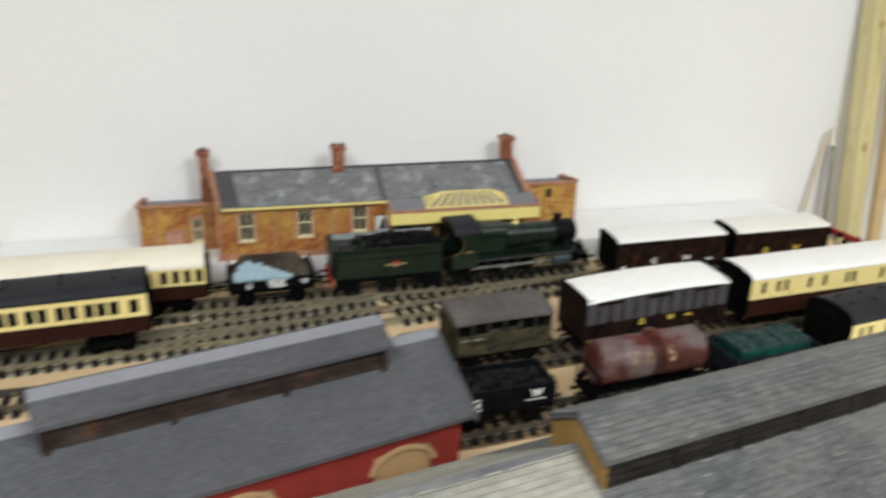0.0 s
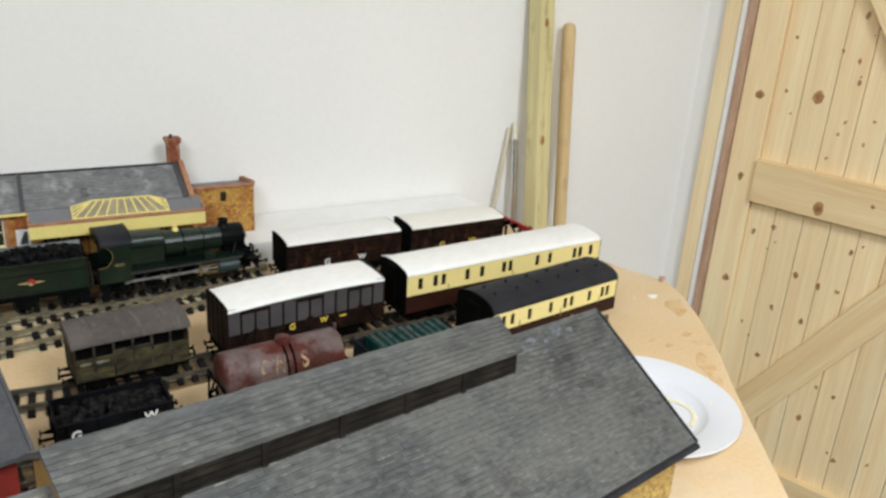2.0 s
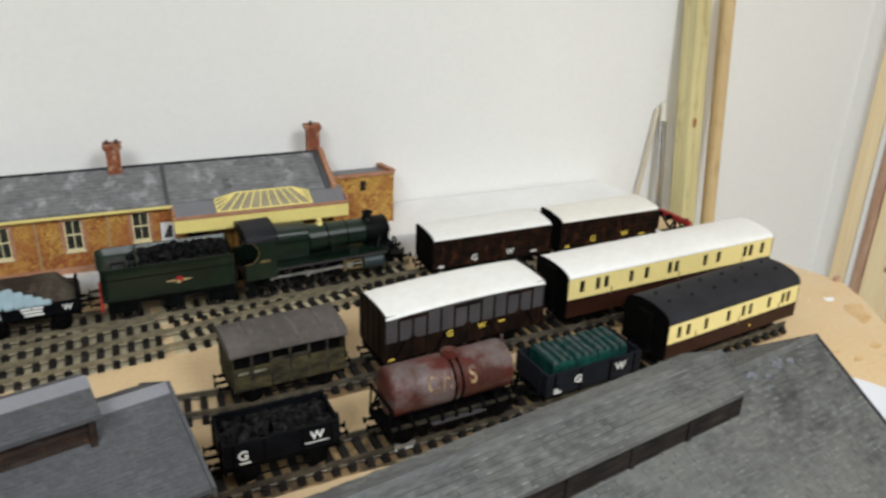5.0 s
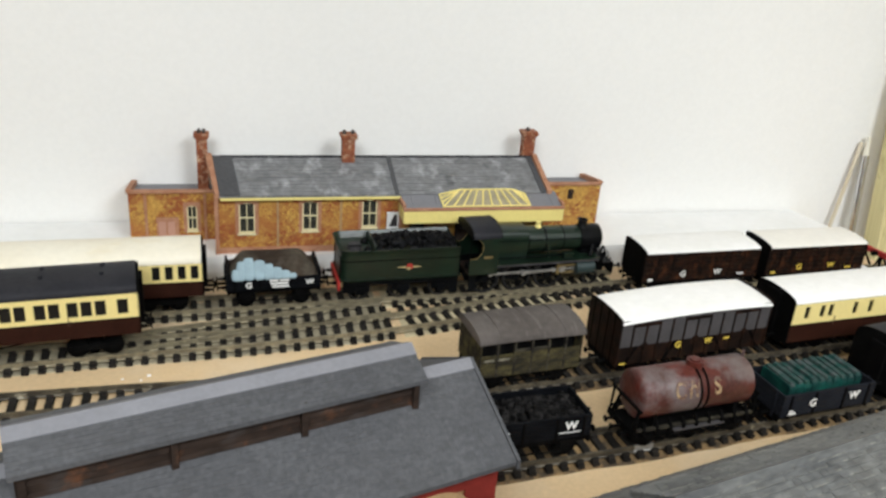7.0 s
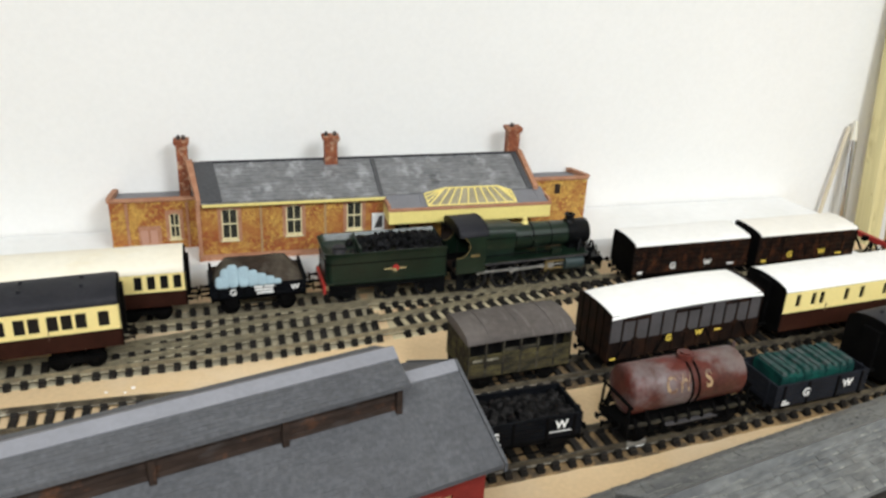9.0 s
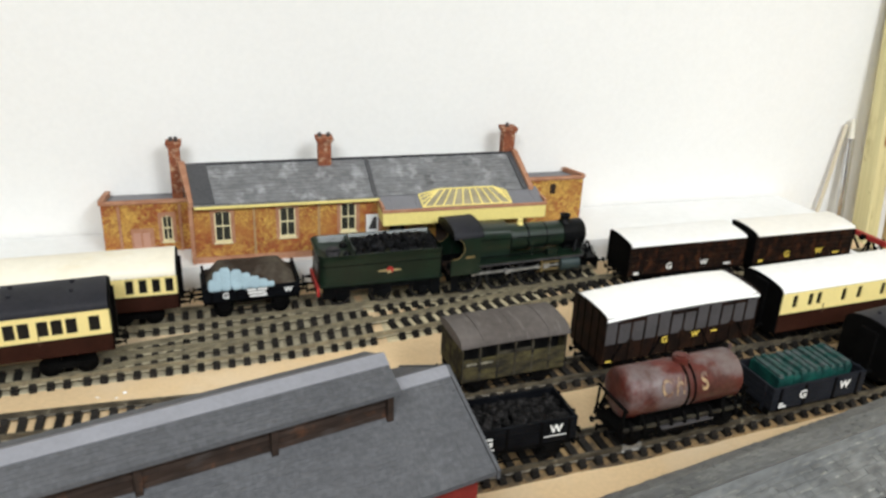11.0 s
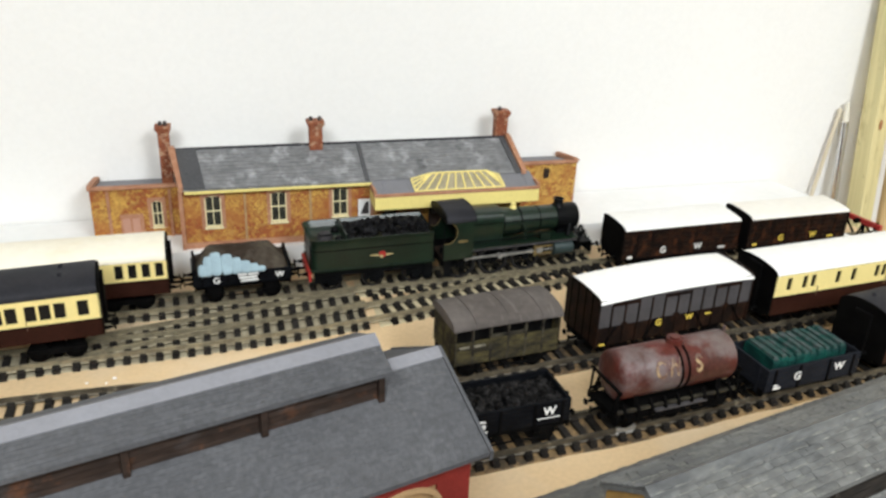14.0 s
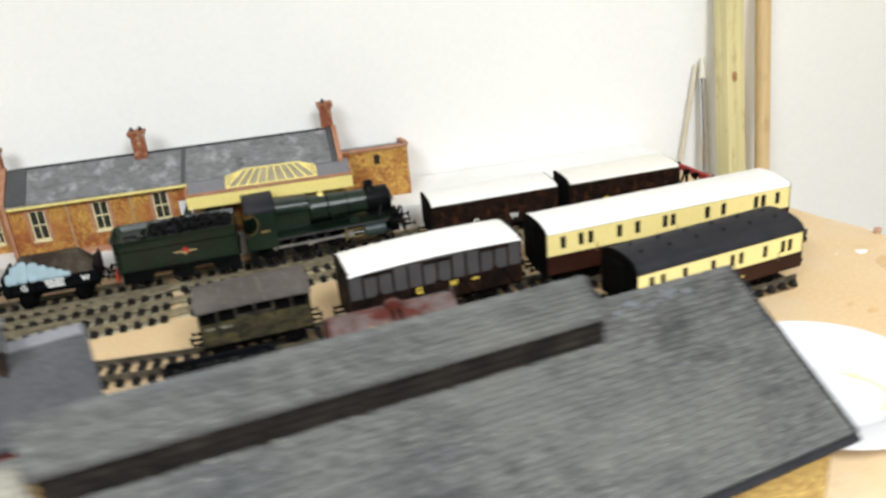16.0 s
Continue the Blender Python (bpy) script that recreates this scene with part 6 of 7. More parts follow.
        part("cylinder", loft([[(x, yc + r * math.sin(2 * math.pi * i / 24), 0.0285 + r * math.cos(2 * math.pi * i / 24)) for i in range(24)] for x, r in ((0.0520, 0.0062), (0.0525, 0.0092), (0.0775, 0.0092), (0.0782, 0.0070), (0.0795, 0.0066), (0.0798, 0.0030))]), "cylinderteal", t, smooth=True)
        bm = B()
        box(bm, 0.0535, 0.0765, s * 0.0185 - 0.0065, s * 0.0185 + 0.0065, 0.0300, PL - 0.0018, 0.001)
        part("valve_chest", bm, "locoblack", t)
        bm = B()
        rod(bm, (0.0870, s * 0.0060, 0.0560), (0.1010, s * 0.0090, 0.0346), 0.0009, 8)
        part("front_stay", bm, "locoblack", t)
    bm = B()
    box(bm, 0.1030, 0.1052, -0.0285, 0.0285, 0.0190, 0.0344, 0.0004)
    part("buffer_beam", bm, "locoblack", t)
    buffers(t, 0.1052, 1, w=0.036, z=0.0245, length=0.014)
    for y in (-0.022, 0.022):
        bm = B()
        rod(bm, (0.0990, y, 0.0345), (0.0990, y, 0.0450), 0.0006, 6)
        rod(bm, (0.0990, y, 0.0450), (0.0965, y, 0.0485), 0.0006, 6)
        rod(bm, (0.0965, y, 0.0485), (0.0925, y, 0.0485), 0.0006, 6)
        rod(bm, (0.0925, y, 0.0485), (0.0890, y, PL), 0.0006, 6)
        part("front_handrail", bm, "locoblack", t)
    bm = B()
    rod(bm, (0.1045, 0.004, 0.0340), (0.1045, 0.004, 0.0430), 0.0014, 8)
    rod(bm, (0.1045, 0.004, 0.0430), (0.1085, 0.004, 0.0400), 0.0014, 8)
    rod(bm, (0.1085, 0.004, 0.0400), (0.1090, 0.004, 0.0240), 0.0014, 8)
    part("vacuum_pipe", bm, "locoblack", t)
    for y in (-0.018, 0.0, 0.018):
        bm = B()
        box(bm, 0.1012, 0.1022, y - 0.0012, y + 0.0012, 0.0345, 0.0400)
        part("lamp_iron", bm, "locoblack", t)


locomotive()

# ---------------- buffer stop at the end of the van road ----------------
t = thing("buffer_stop", on(T2, 0.590, 0.0) @ pose(0, 0, 0, 0, 0, 10), "buffer stop with faded red beam and dark legs", "buffer stop")
bm = B()
box(bm, -0.0028, 0.0028, -0.043, 0.041, 0.0400, 0.0475, 0.0008)
part("beam", bm, "red", t)
for y in (-0.0165, 0.0165):
    bm = B()
    rod(bm, (0.0, y, 0.007), (0.0, y, 0.0410), 0.0022, 8)
    rod(bm, (0.003, y, 0.041), (0.030, y, 0.008), 0.0018, 8)
    rod(bm, (-0.003, y, 0.041), (-0.020, y, 0.008), 0.0016, 8)
    part("leg", bm, "black", t)
for y in (-0.036, 0.034):
    bm = B()
    rod(bm, (0.0, y, 0.0015), (0.0, y, 0.0500), 0.0016, 8)
    rod(bm, (0.0, y, 0.014), (-0.012, y, 0.036), 0.0010, 6)
    rod(bm, (-0.012, y, 0.0015), (-0.012, y, 0.0380), 0.0012, 8)
    rod(bm, (-0.012, y, 0.036), (0.0, y, 0.044), 0.0010, 6)
    part("lattice_post", bm, "black", t)
bm = B()
box(bm, -0.030, -0.0215, -0.024, 0.024, 0.0125, 0.0260, 0.0005)
part("card_infill", bm, "card", t, "plain white card block")
bm = B()
box(bm, -0.0110, -0.003, -0.012, -0.006, 0.0405, 0.0465)
box(bm, -0.0110, -0.003, 0.006, 0.012, 0.0405, 0.0465)
part("buffer_pad", bm, "black", t)

# ---------------- station ----------------
FY, WY, RY = 1.12, 1.165, 1.190
ZE, ZR = 0.1120, 0.1372
X0, X1 = -0.3195, 0.1115
station = thing("station_building", pose(0, 0, 0), "low relief ironstone station building with slate roof and cream canopy", "station building")


def window_unit(cx, z0, z1, w, y, parent, half=True):
    """A sash window: surround, cream frame and bars, dark glass set back."""
    bm = B()
    box(bm, cx - w / 2 + 0.0005, cx + w / 2 - 0.0005, y + 0.0026, y + 0.0034, z0 + 0.0005, z1 - 0.0005)
    win = part("window", bm, "paneglass", parent)
    bm = B()
    f = 0.0016
    panel(bm, cx - w / 2, cx + w / 2, z0, z1, y + 0.0006, y + 0.0024, [(cx - w / 2 + f, cx - 0.0005, z0 + f, (z0 + z1) / 2 - 0.0006), (cx - w / 2 + f, cx - 0.0005, (z0 + z1) / 2 + 0.0006, z1 - f), (cx + 0.0005, cx + w / 2 - f, z0 + f, (z0 + z1) / 2 - 0.0006), (cx + 0.0005, cx + w / 2 - f, (z0 + z1) / 2 + 0.0006, z1 - f)])
    part("sash", bm, "stucco", win)
    bm = B()
    box(bm, cx - w / 2 - 0.0012, cx + w / 2 + 0.0012, y - 0.0020, y + 0.0015, z0 - 0.0022, z0 - 0.0001)
    part("sill", bm, "stucco", win)
    bm = B()
    for k in (-1, 1):
        prism(bm, [(cx + k * w / 2, z1), (cx + k * w / 2, z1 - 0.0030), (cx + k * w * 0.36, z1 - 0.0013), (cx + k * w * 0.16, z1 - 0.0003), (cx + k * w * 0.10, z1)], y - 0.0004, y + 0.0006, axis="y")
    part("arched_head", bm, "stonepink", win)
    bm = B()
    s = 0.0042
    panel(bm, cx - w / 2 - s, cx + w / 2 + s, z0 - 0.0024, z1 + 0.0045, y - 0.0007, y - 0.0001, [(cx - w / 2, cx + w / 2, z0 - 0.0024, z1)])
    part("surround", bm, "stonepink", win)


WIN = [(-0.2822, 0.0605, 0.1010, 0.0196), (-0.2043, 0.0625, 0.1020, 0.0196), (-0.1285, 0.0655, 0.1030, 0.0196)]
bm = panel(B(), X0, X1, PLAT, ZE, FY, FY + 0.004, [(c - w / 2, c + w / 2, a, b) for c, a, b, w in WIN] + [(-0.0755, -0.0555, PLAT, 0.080), (-0.014, 0.006, PLAT, 0.080)])
part("front_wall", bm, "stone", station)
for c, a, b, w in WIN:
    window_unit(c, a, b, w, FY, station)
for c in (-0.0655, -0.004):
    bm = B()
    box(bm, c - 0.0098, c + 0.0098, FY + 0.001, FY + 0.003, PLAT + 0.0003, 0.0798)
    dd = part("door", bm, "brownwood", station)
    bm = B()
    box(bm, c - 0.006, c + 0.006, FY + 0.0002, FY + 0.0009, 0.060, 0.076)
    part("door_glass", bm, "vangrey", dd)
bm = B()
box(bm, -0.095, -0.0865, FY - 0.0016, FY - 0.0003, 0.048, 0.080)
part("brick_pier", bm, "stonepink", station)
for x in (-0.2445, -0.1655):
    bm = B()
    box(bm, x - 0.0013, x + 0.0013, FY - 0.0012, FY - 0.0002, PLAT, ZE - 0.0065)
    part("pilaster", bm, "arch", station)
bm = B()
box(bm, X0, X1, FY - 0.0016, FY - 0.0002, PLAT, PLAT + 0.008)
part("plinth", bm, "stonepink", station)
bm = B()
box(bm, X0 + 0.006, X1 - 0.002, FY - 0.0085, FY - 0.0003, ZE - 0.0052, ZE - 0.0023, 0.0006)
part("gutter_board", bm, "straw", station)
# gable walls
for x, s in ((X0, 1), (X1 - 0.004, 1)):
    bm = B()
    prism(bm, [(FY + 0.0045, PLAT), (FY + 0.0045, ZE - 0.001), (RY, ZR - 0.002), (WALL - 0.003, ZR - 0.016), (WALL - 0.003, PLAT)], x, x + 0.004)
    part("gable_wall", bm, "stone", station)
# roof in two slopes with slate courses
ang = math.atan2(ZR - ZE, RY - FY + 0.006)


def slate_roof(x0, x1, y0, z0, y1, z1, courses, mat, parent, name="slate", pitch=0.010, gap=0.00005, thick=0.0005, edge=""):
    """Overlapping rows of slates laid on a slope from the eave (y0, z0) to the ridge (y1, z1)."""
    d = Vector((0, y1 - y0, z1 - z0))
    n = Vector((0, -(z1 - z0), y1 - y0)).normalized()
    if n.z < 0:
        n = -n
    rnd = random.Random(3)
    vs, fs = [], []
    for c in range(courses):
        a, b = c / courses, (c + 1) / courses
        x = x0 - (pitch / 2 if c % 2 else 0)
        while x < x1:
            step = pitch * rnd.uniform(0.88, 1.12)
            xa, xb = max(x0, x + gap), min(x1, x + step - gap)
            if xb > xa:
                lift = thick * rnd.uniform(0.8, 1.3)
                p = [Vector((xa, y0, z0)) + d * a + n * lift, Vector((xb, y0, z0)) + d * a + n * lift, Vector((xb, y0, z0)) + d * b + n * 0.0002, Vector((xa, y0, z0)) + d * b + n * 0.0002]
                q = [v - n * thick * 0.9 for v in p[:2]]
                i = len(vs)
                w = rnd.uniform(0.10, 0.30)
                vs += p + q + [p[0].lerp(p[3], w), p[1].lerp(p[2], w)]
                fs += [(i + 6, i + 7, i + 2, i + 3), (i, i + 1, i + 7, i + 6), (i + 4, i + 5, i + 1, i), (i + 4, i, i + 6, i + 3), (i + 1, i + 5, i + 2, i + 7)]
            x += step
    me = bpy.data.meshes.new(name)
    me.from_pydata([tuple(v) for v in vs], [], fs)
    me.materials.append(M[mat])
    if edge:
        me.materials.append(M[edge])
        for k, p in enumerate(me.polygons):
            if k % 5 == 2 and rnd.random() < 0.75 or k % 5 == 1 and rnd.random() < 0.42:
                p.material_index = 1
    ob = new(name, me)
    ob.parent = parent
    return tagged(ob, kind="stuff")


def skew(me):
    """The left end of the roof runs out of square: its ridge reaches further than its eave."""
    for v in me.vertices:
        k = max(0.0, min(1.0, (-0.15 - v.co.x) / 0.13))
        v.co.x -= 0.0095 * k * max(0.0, min(1.0, (v.co.y - FY + 0.006) / (RY - FY + 0.006)))


bm = B()
prism(bm, [(FY - 0.006, ZE), (RY, ZR), (WALL - 0.003, ZR - 0.014), (WALL - 0.003, ZR - 0.020), (RY, ZR - 0.003), (FY - 0.006, ZE - 0.0022)], X0 + 0.0045, X1 - 0.0045)
roof = part("roof", bm, "slate", station)
skew(roof.data)
left_slates = slate_roof(X0 + 0.030, -0.0975, FY - 0.006, ZE + 0.0003, RY - 0.001, ZR, 11, "slate", roof, pitch=0.009)
skew(left_slates.data)
slate_roof(-0.0925, X1 - 0.012, FY - 0.006, ZE + 0.0003, RY - 0.001, ZR, 11, "slate", roof, pitch=0.009)
for x0, x1 in ((X0 + 0.0045, X0 + 0.030), (-0.0975, -0.0925), (X1 - 0.0118, X1 - 0.0046)):
    bm = B()
    prism(bm, [(FY - 0.0065, ZE + 0.0006), (RY, ZR + 0.0006), (RY, ZR + 0.0024), (FY - 0.0065, ZE + 0.0024)], x0, x1)
    skew(part("roof_strip", bm, "slateA", roof).data)
bm = B()
rod(bm, (X0 + 0.005, RY, ZR + 0.0008), (X1 - 0.005, RY, ZR + 0.0008), 0.0019, 8)
part("ridge", bm, "roofblack", roof)
# raked copings at the gables
for x0, x1 in ((X0 - 0.0010, X0 + 0.004), (X1 - 0.004, X1 + 0.0025)):
    bm = B()
    prism(bm, [(FY - 0.007, ZE - 0.003), (FY - 0.007, ZE + 0.0045), (RY - 0.004, ZR + 0.0055), (RY + 0.004, ZR + 0.0045), (RY + 0.002, ZR - 0.002)], x0, x1)
    for v in bm.verts:
        if x0 < -0.2:
            v.co.x -= (0.0115 if v.co.x < X0 else 0.0085) * (v.co.y - FY) / (RY - FY)
    part("coping", bm, "stonepink", station)
bm = B()
box(bm, X0 - 0.0015, X0 + 0.0035, FY - 0.0035, FY - 0.0001, PLAT, ZE - 0.001, 0.0006)
part("downpipe_pier", bm, "stonepink", station)
# wings
for side, x0, x1, zt in (("left", -0.4255, X0 - 0.0001, 0.0985), ("right", X1 + 0.0001, 0.2085, 0.1045)):
    bm = B()
    if side == "left":
        panel(bm, x0, x1, PLAT, zt, WY, WY + 0.004, [(-0.3562, -0.3432, 0.0470, 0.0810)])
    else:
        panel(bm, x0, x1, PLAT, zt, WY, WY + 0.004, [])
    part("wing_wall", bm, "stone", station)
    bm = B()
    xa = x0 if side == "left" else x1 - 0.004
    prism(bm, [(WY + 0.0042, PLAT), (WY + 0.0042, zt - 0.0005), (WALL - 0.003, zt - 0.012), (WALL - 0.003, PLAT)], xa, xa + 0.004)
    part("wing_end_wall", bm, "stone", station)
    bm = B()
    prism(bm, [(WY + 0.0042, zt - 0.004), (WY + 0.0042, zt - 0.0005), (WALL - 0.003, zt - 0.0125), (WALL - 0.003, zt - 0.016)], x0 + 0.0042, x1 - 0.0042)
    part("wing_roof", bm, "lead", station)
    bm = B()
    box(bm, x0 - 0.002, x1 + 0.0005, WY - 0.003, WY + 0.0045, zt + 0.0001, zt + 0.0035, 0.0006)
    part("wing_coping", bm, "stonepink", station)
    bm = B()
    xe = x0 - 0.002 if side == "left" else x1 - 0.0045
    prism(bm, [(WY - 0.003, zt + 0.0036), (WY - 0.003, zt + 0.0052), (WY + 0.006, zt + 0.0052), (WALL - 0.003, zt - 0.006), (WALL - 0.003, zt - 0.0118), (WY + 0.0046, zt - 0.0004), (WY + 0.0046, zt + 0.0036)], xe, xe + 0.0065)
    part("end_parapet", bm, "stonepink", station)
window_unit(-0.3497, 0.0470, 0.0810, 0.0126, WY, station)
bm = B()
box(bm, -0.3935, -0.3665, WY - 0.0012, WY - 0.0002, PLAT, 0.0655)
fr = part("blocked_door", bm, "stonepink", station)
bm = B()
for k in (-0.3865, -0.3755):
    box(bm, k - 0.0042, k + 0.0042, WY - 0.0018, WY - 0.00125, PLAT, 0.0600)
part("door_leaf", bm, "pinkpanel", fr)
for x in (-0.4055, -0.3335):
    bm = B()
    box(bm, x - 0.0015, x + 0.0015, WY - 0.0022, WY - 0.0002, PLAT, 0.096)
    part("downpipe", bm, "stonepink", station)
bm = B()
box(bm, 0.160, 0.168, WY - 0.0009, WY - 0.0002, 0.084, 0.098)
part("ventilation_panel", bm, "brownwood", station)


def chimney(x, y, w, z0, z1, mat, pots):
    bm = B()
    box(bm, x - w / 2, x + w / 2, y - w * 0.45, y + w * 0.45, z0, z1 - 0.010, 0.0004)
    st = part("chimney", bm, mat, station)
    bm = B()
    box(bm, x - w / 2 - 0.0016, x + w / 2 + 0.0016, y - w * 0.45 - 0.0016, y + w * 0.45 + 0.0016, z1 - 0.0098, z1 - 0.0072, 0.0004)
    box(bm, x - w / 2 - 0.0028, x + w / 2 + 0.0028, y - w * 0.45 - 0.0028, y + w * 0.45 + 0.0028, z1 - 0.0071, z1 - 0.0030, 0.0006)
    part("cap", bm, "clay", st)
    for k in pots:
        bm = B()
        rod(bm, (x + k, y, z1 - 0.0032), (x + k, y, z1 + 0.0018), 0.0026, 12, 0.0021)
        part("pot", bm, "pot", st)


chimney(-0.3355, 1.197, 0.0135, 0.092, 0.1705, "clay", (-0.003, 0.003))
chimney(-0.1500, 1.185, 0.0165, 0.130, 0.1740, "clay", (-0.0055, 0.0055))
chimney(0.1030, 1.197, 0.0165, 0.131, 0.1762, "clay", (-0.002,))
# canopy
CX0, CX1, CY = -0.090, 0.120, 1.083
can = part("canopy", prism(B(), [(FY - 0.0005, 0.1130), (CY, 0.1035), (CY, 0.1012), (FY - 0.0005, 0.1105)], CX0, CX1), "lead", station, "grey leaded canopy with cream valance")
bm = B()
box(bm, CX0 - 0.002, CX1 + 0.002, CY - 0.0022, CY + 0.0008, 0.1015, 0.1052, 0.0004)
box(bm, CX0 - 0.002, CX0 + 0.001, CY + 0.001, FY - 0.001, 0.1020, 0.1090)
box(bm, CX1 - 0.001, CX1 + 0.002, CY + 0.001, FY - 0.001, 0.1020, 0.1090)
part("canopy_edge", bm, "stonepink", can)


def valance(a, b, axis, at, z1, drop):
    """A boarded valance whose foot is cut in small teeth."""
    n = max(6, int((b - a) / 0.0034))
    pts = [(a, z1), (b, z1)]
    for i in range(n):
        x = b - (b - a) * i / n
        pts += [(x, z1 - drop), (x - (b - a) / n * 0.5, z1 - drop - 0.0016)]
    pts += [(a, z1 - drop)]
    bm = B()
    prism(bm, pts, at - 0.0007, at + 0.0007, axis=axis)
    part("valance", bm, "straw", can)


valance(CX0 - 0.0012, CX1 + 0.0012, "y", CY - 0.0008, 0.1014, 0.0155)
valance(CY, FY - 0.002, "x", CX0 - 0.0008, 0.1018, 0.0155)
valance(CY, FY - 0.002, "x", CX1 + 0.0008, 0.1018, 0.0155)
for k in range(7):
    bm = B()
    x = CX0 + 0.012 + k * (CX1 - CX0 - 0.024) / 6
    prism(bm, [(FY - 0.001, 0.1131), (CY + 0.001, 0.1037), (CY + 0.001, 0.1042), (FY - 0.001, 0.1137)], x - 0.0004, x + 0.0004)
    part("lead_roll", bm, "lead", can)
# glazed lantern on the canopy
LX0, LX1, LY0, LY1, LZ = -0.040, 0.076, 1.087, 1.113, 0.1215
base = lambda y: 0.1035 + (y - CY) / (FY - CY) * 0.0095 + 0.0006
bm = B()
ri0, ri1, ry = LX0 + 0.024, LX1 - 0.022, 1.104
cs = [(LX0, LY0), (LX1, LY0), (LX1, LY1), (LX0, LY1)]
a = [bm.verts.new((x, y, base(y))) for x, y in cs] + [bm.verts.new((ri0, ry, LZ)), bm.verts.new((ri1, ry, LZ))]
for f in ((0, 1, 5, 4), (1, 2, 5), (2, 3, 4, 5), (3, 0, 4), (0, 3, 2, 1)):
    bm.faces.new([a[i] for i in f])
bmesh.ops.recalc_face_normals(bm, faces=bm.faces[:])
lan = part("lantern_glazing", bm, "lanternglass", can, "dull glazing of the roof lantern")
bars = []
for k in range(10):
    f = k / 9
    bars.append(((LX0 + (LX1 - LX0) * f, LY0, base(LY0)), (ri0 + (ri1 - ri0) * f, ry, LZ)))
bars += [((LX0, LY1, base(LY1)), (ri0, ry, LZ)), ((LX1, LY1, base(LY1)), (ri1, ry, LZ)), ((ri0, ry, LZ), (ri1, ry, LZ)), ((LX0, LY0, base(LY0)), (LX1, LY0, base(LY0))), ((LX0, LY0, base(LY0)), (LX0, LY1, base(LY1))), ((LX1, LY0, base(LY0)), (LX1, LY1, base(LY1)))]
bars += [((LX0, LY0 + (LY1 - LY0) * f, base(LY0 + (LY1 - LY0) * f)), (ri0, ry, LZ)) for f in (0.35, 0.7)]
bars += [((LX1, LY0 + (LY1 - LY0) * f, base(LY0 + (LY1 - LY0) * f)), (ri1, ry, LZ)) for f in (0.35, 0.7)]
for p, q in bars:
    bm = B()
    rod(bm, Vector(p) + Vector((0, -0.0004, 0.0004)), Vector(q) + Vector((0, -0.0004, 0.0004)), 0.0011, 6)
    part("glazing_bar", bm, "straw", lan)
# notice board by the wall
board = thing("notice_board", pose(-0.0985, FY - 0.0026, PLAT, 0, 0, 0), "small white notice board with a blue-grey panel", "sign")
bm = B()
box(bm, -0.0078, 0.0078, -0.0006, 0.0006, 0.029, 0.0535, 0.0003)
part("panel", bm, "card", board)
bm = B()
prism(bm, [(-0.005, 0.034), (0.0055, 0.034), (0.0055, 0.050), (0.002, 0.050)], -0.0011, -0.0007, axis="y")
part("picture", bm, "vangrey", board)
for k in (-0.006, 0.006):
    bm = B()
    box(bm, k - 0.0007, k + 0.0007, -0.0005, 0.0005, 0.0, 0.0289)
    part("post", bm, "card", board)

# ---------------- the two goods sheds ----------------


def louvred(x0, x1, y, z0, z1, t, posts, mat="brownwood"):
    bm = B()
    box(bm, x0, x1, y + 0.0006, y + 0.0022, z0, z1)
    w = part("clerestory_wall", bm, mat, t)
    n = 3 if mat == "brownwood" else 4
    for i in range(n):
        bm = B()
        z = z0 + (z1 - z0) * (i + 0.5) / n
        d = 0.0004
        prism(bm, [(y - d, z - 0.0016), (y + 0.0004, z + 0.0014), (y + 0.0012, z + 0.0012), (y - d + 0.0008, z - 0.0018)], x0, x1)
        part("louvre", bm, mat, w)
    for x in posts:
        bm = B()
        box(bm, x - 0.0022, x + 0.0022, y - (0.0028 if mat == "brownwood" else 0.0009), y + 0.0005, z0, z1 - 0.0002, 0.0003)
        part("post", bm, mat, w)


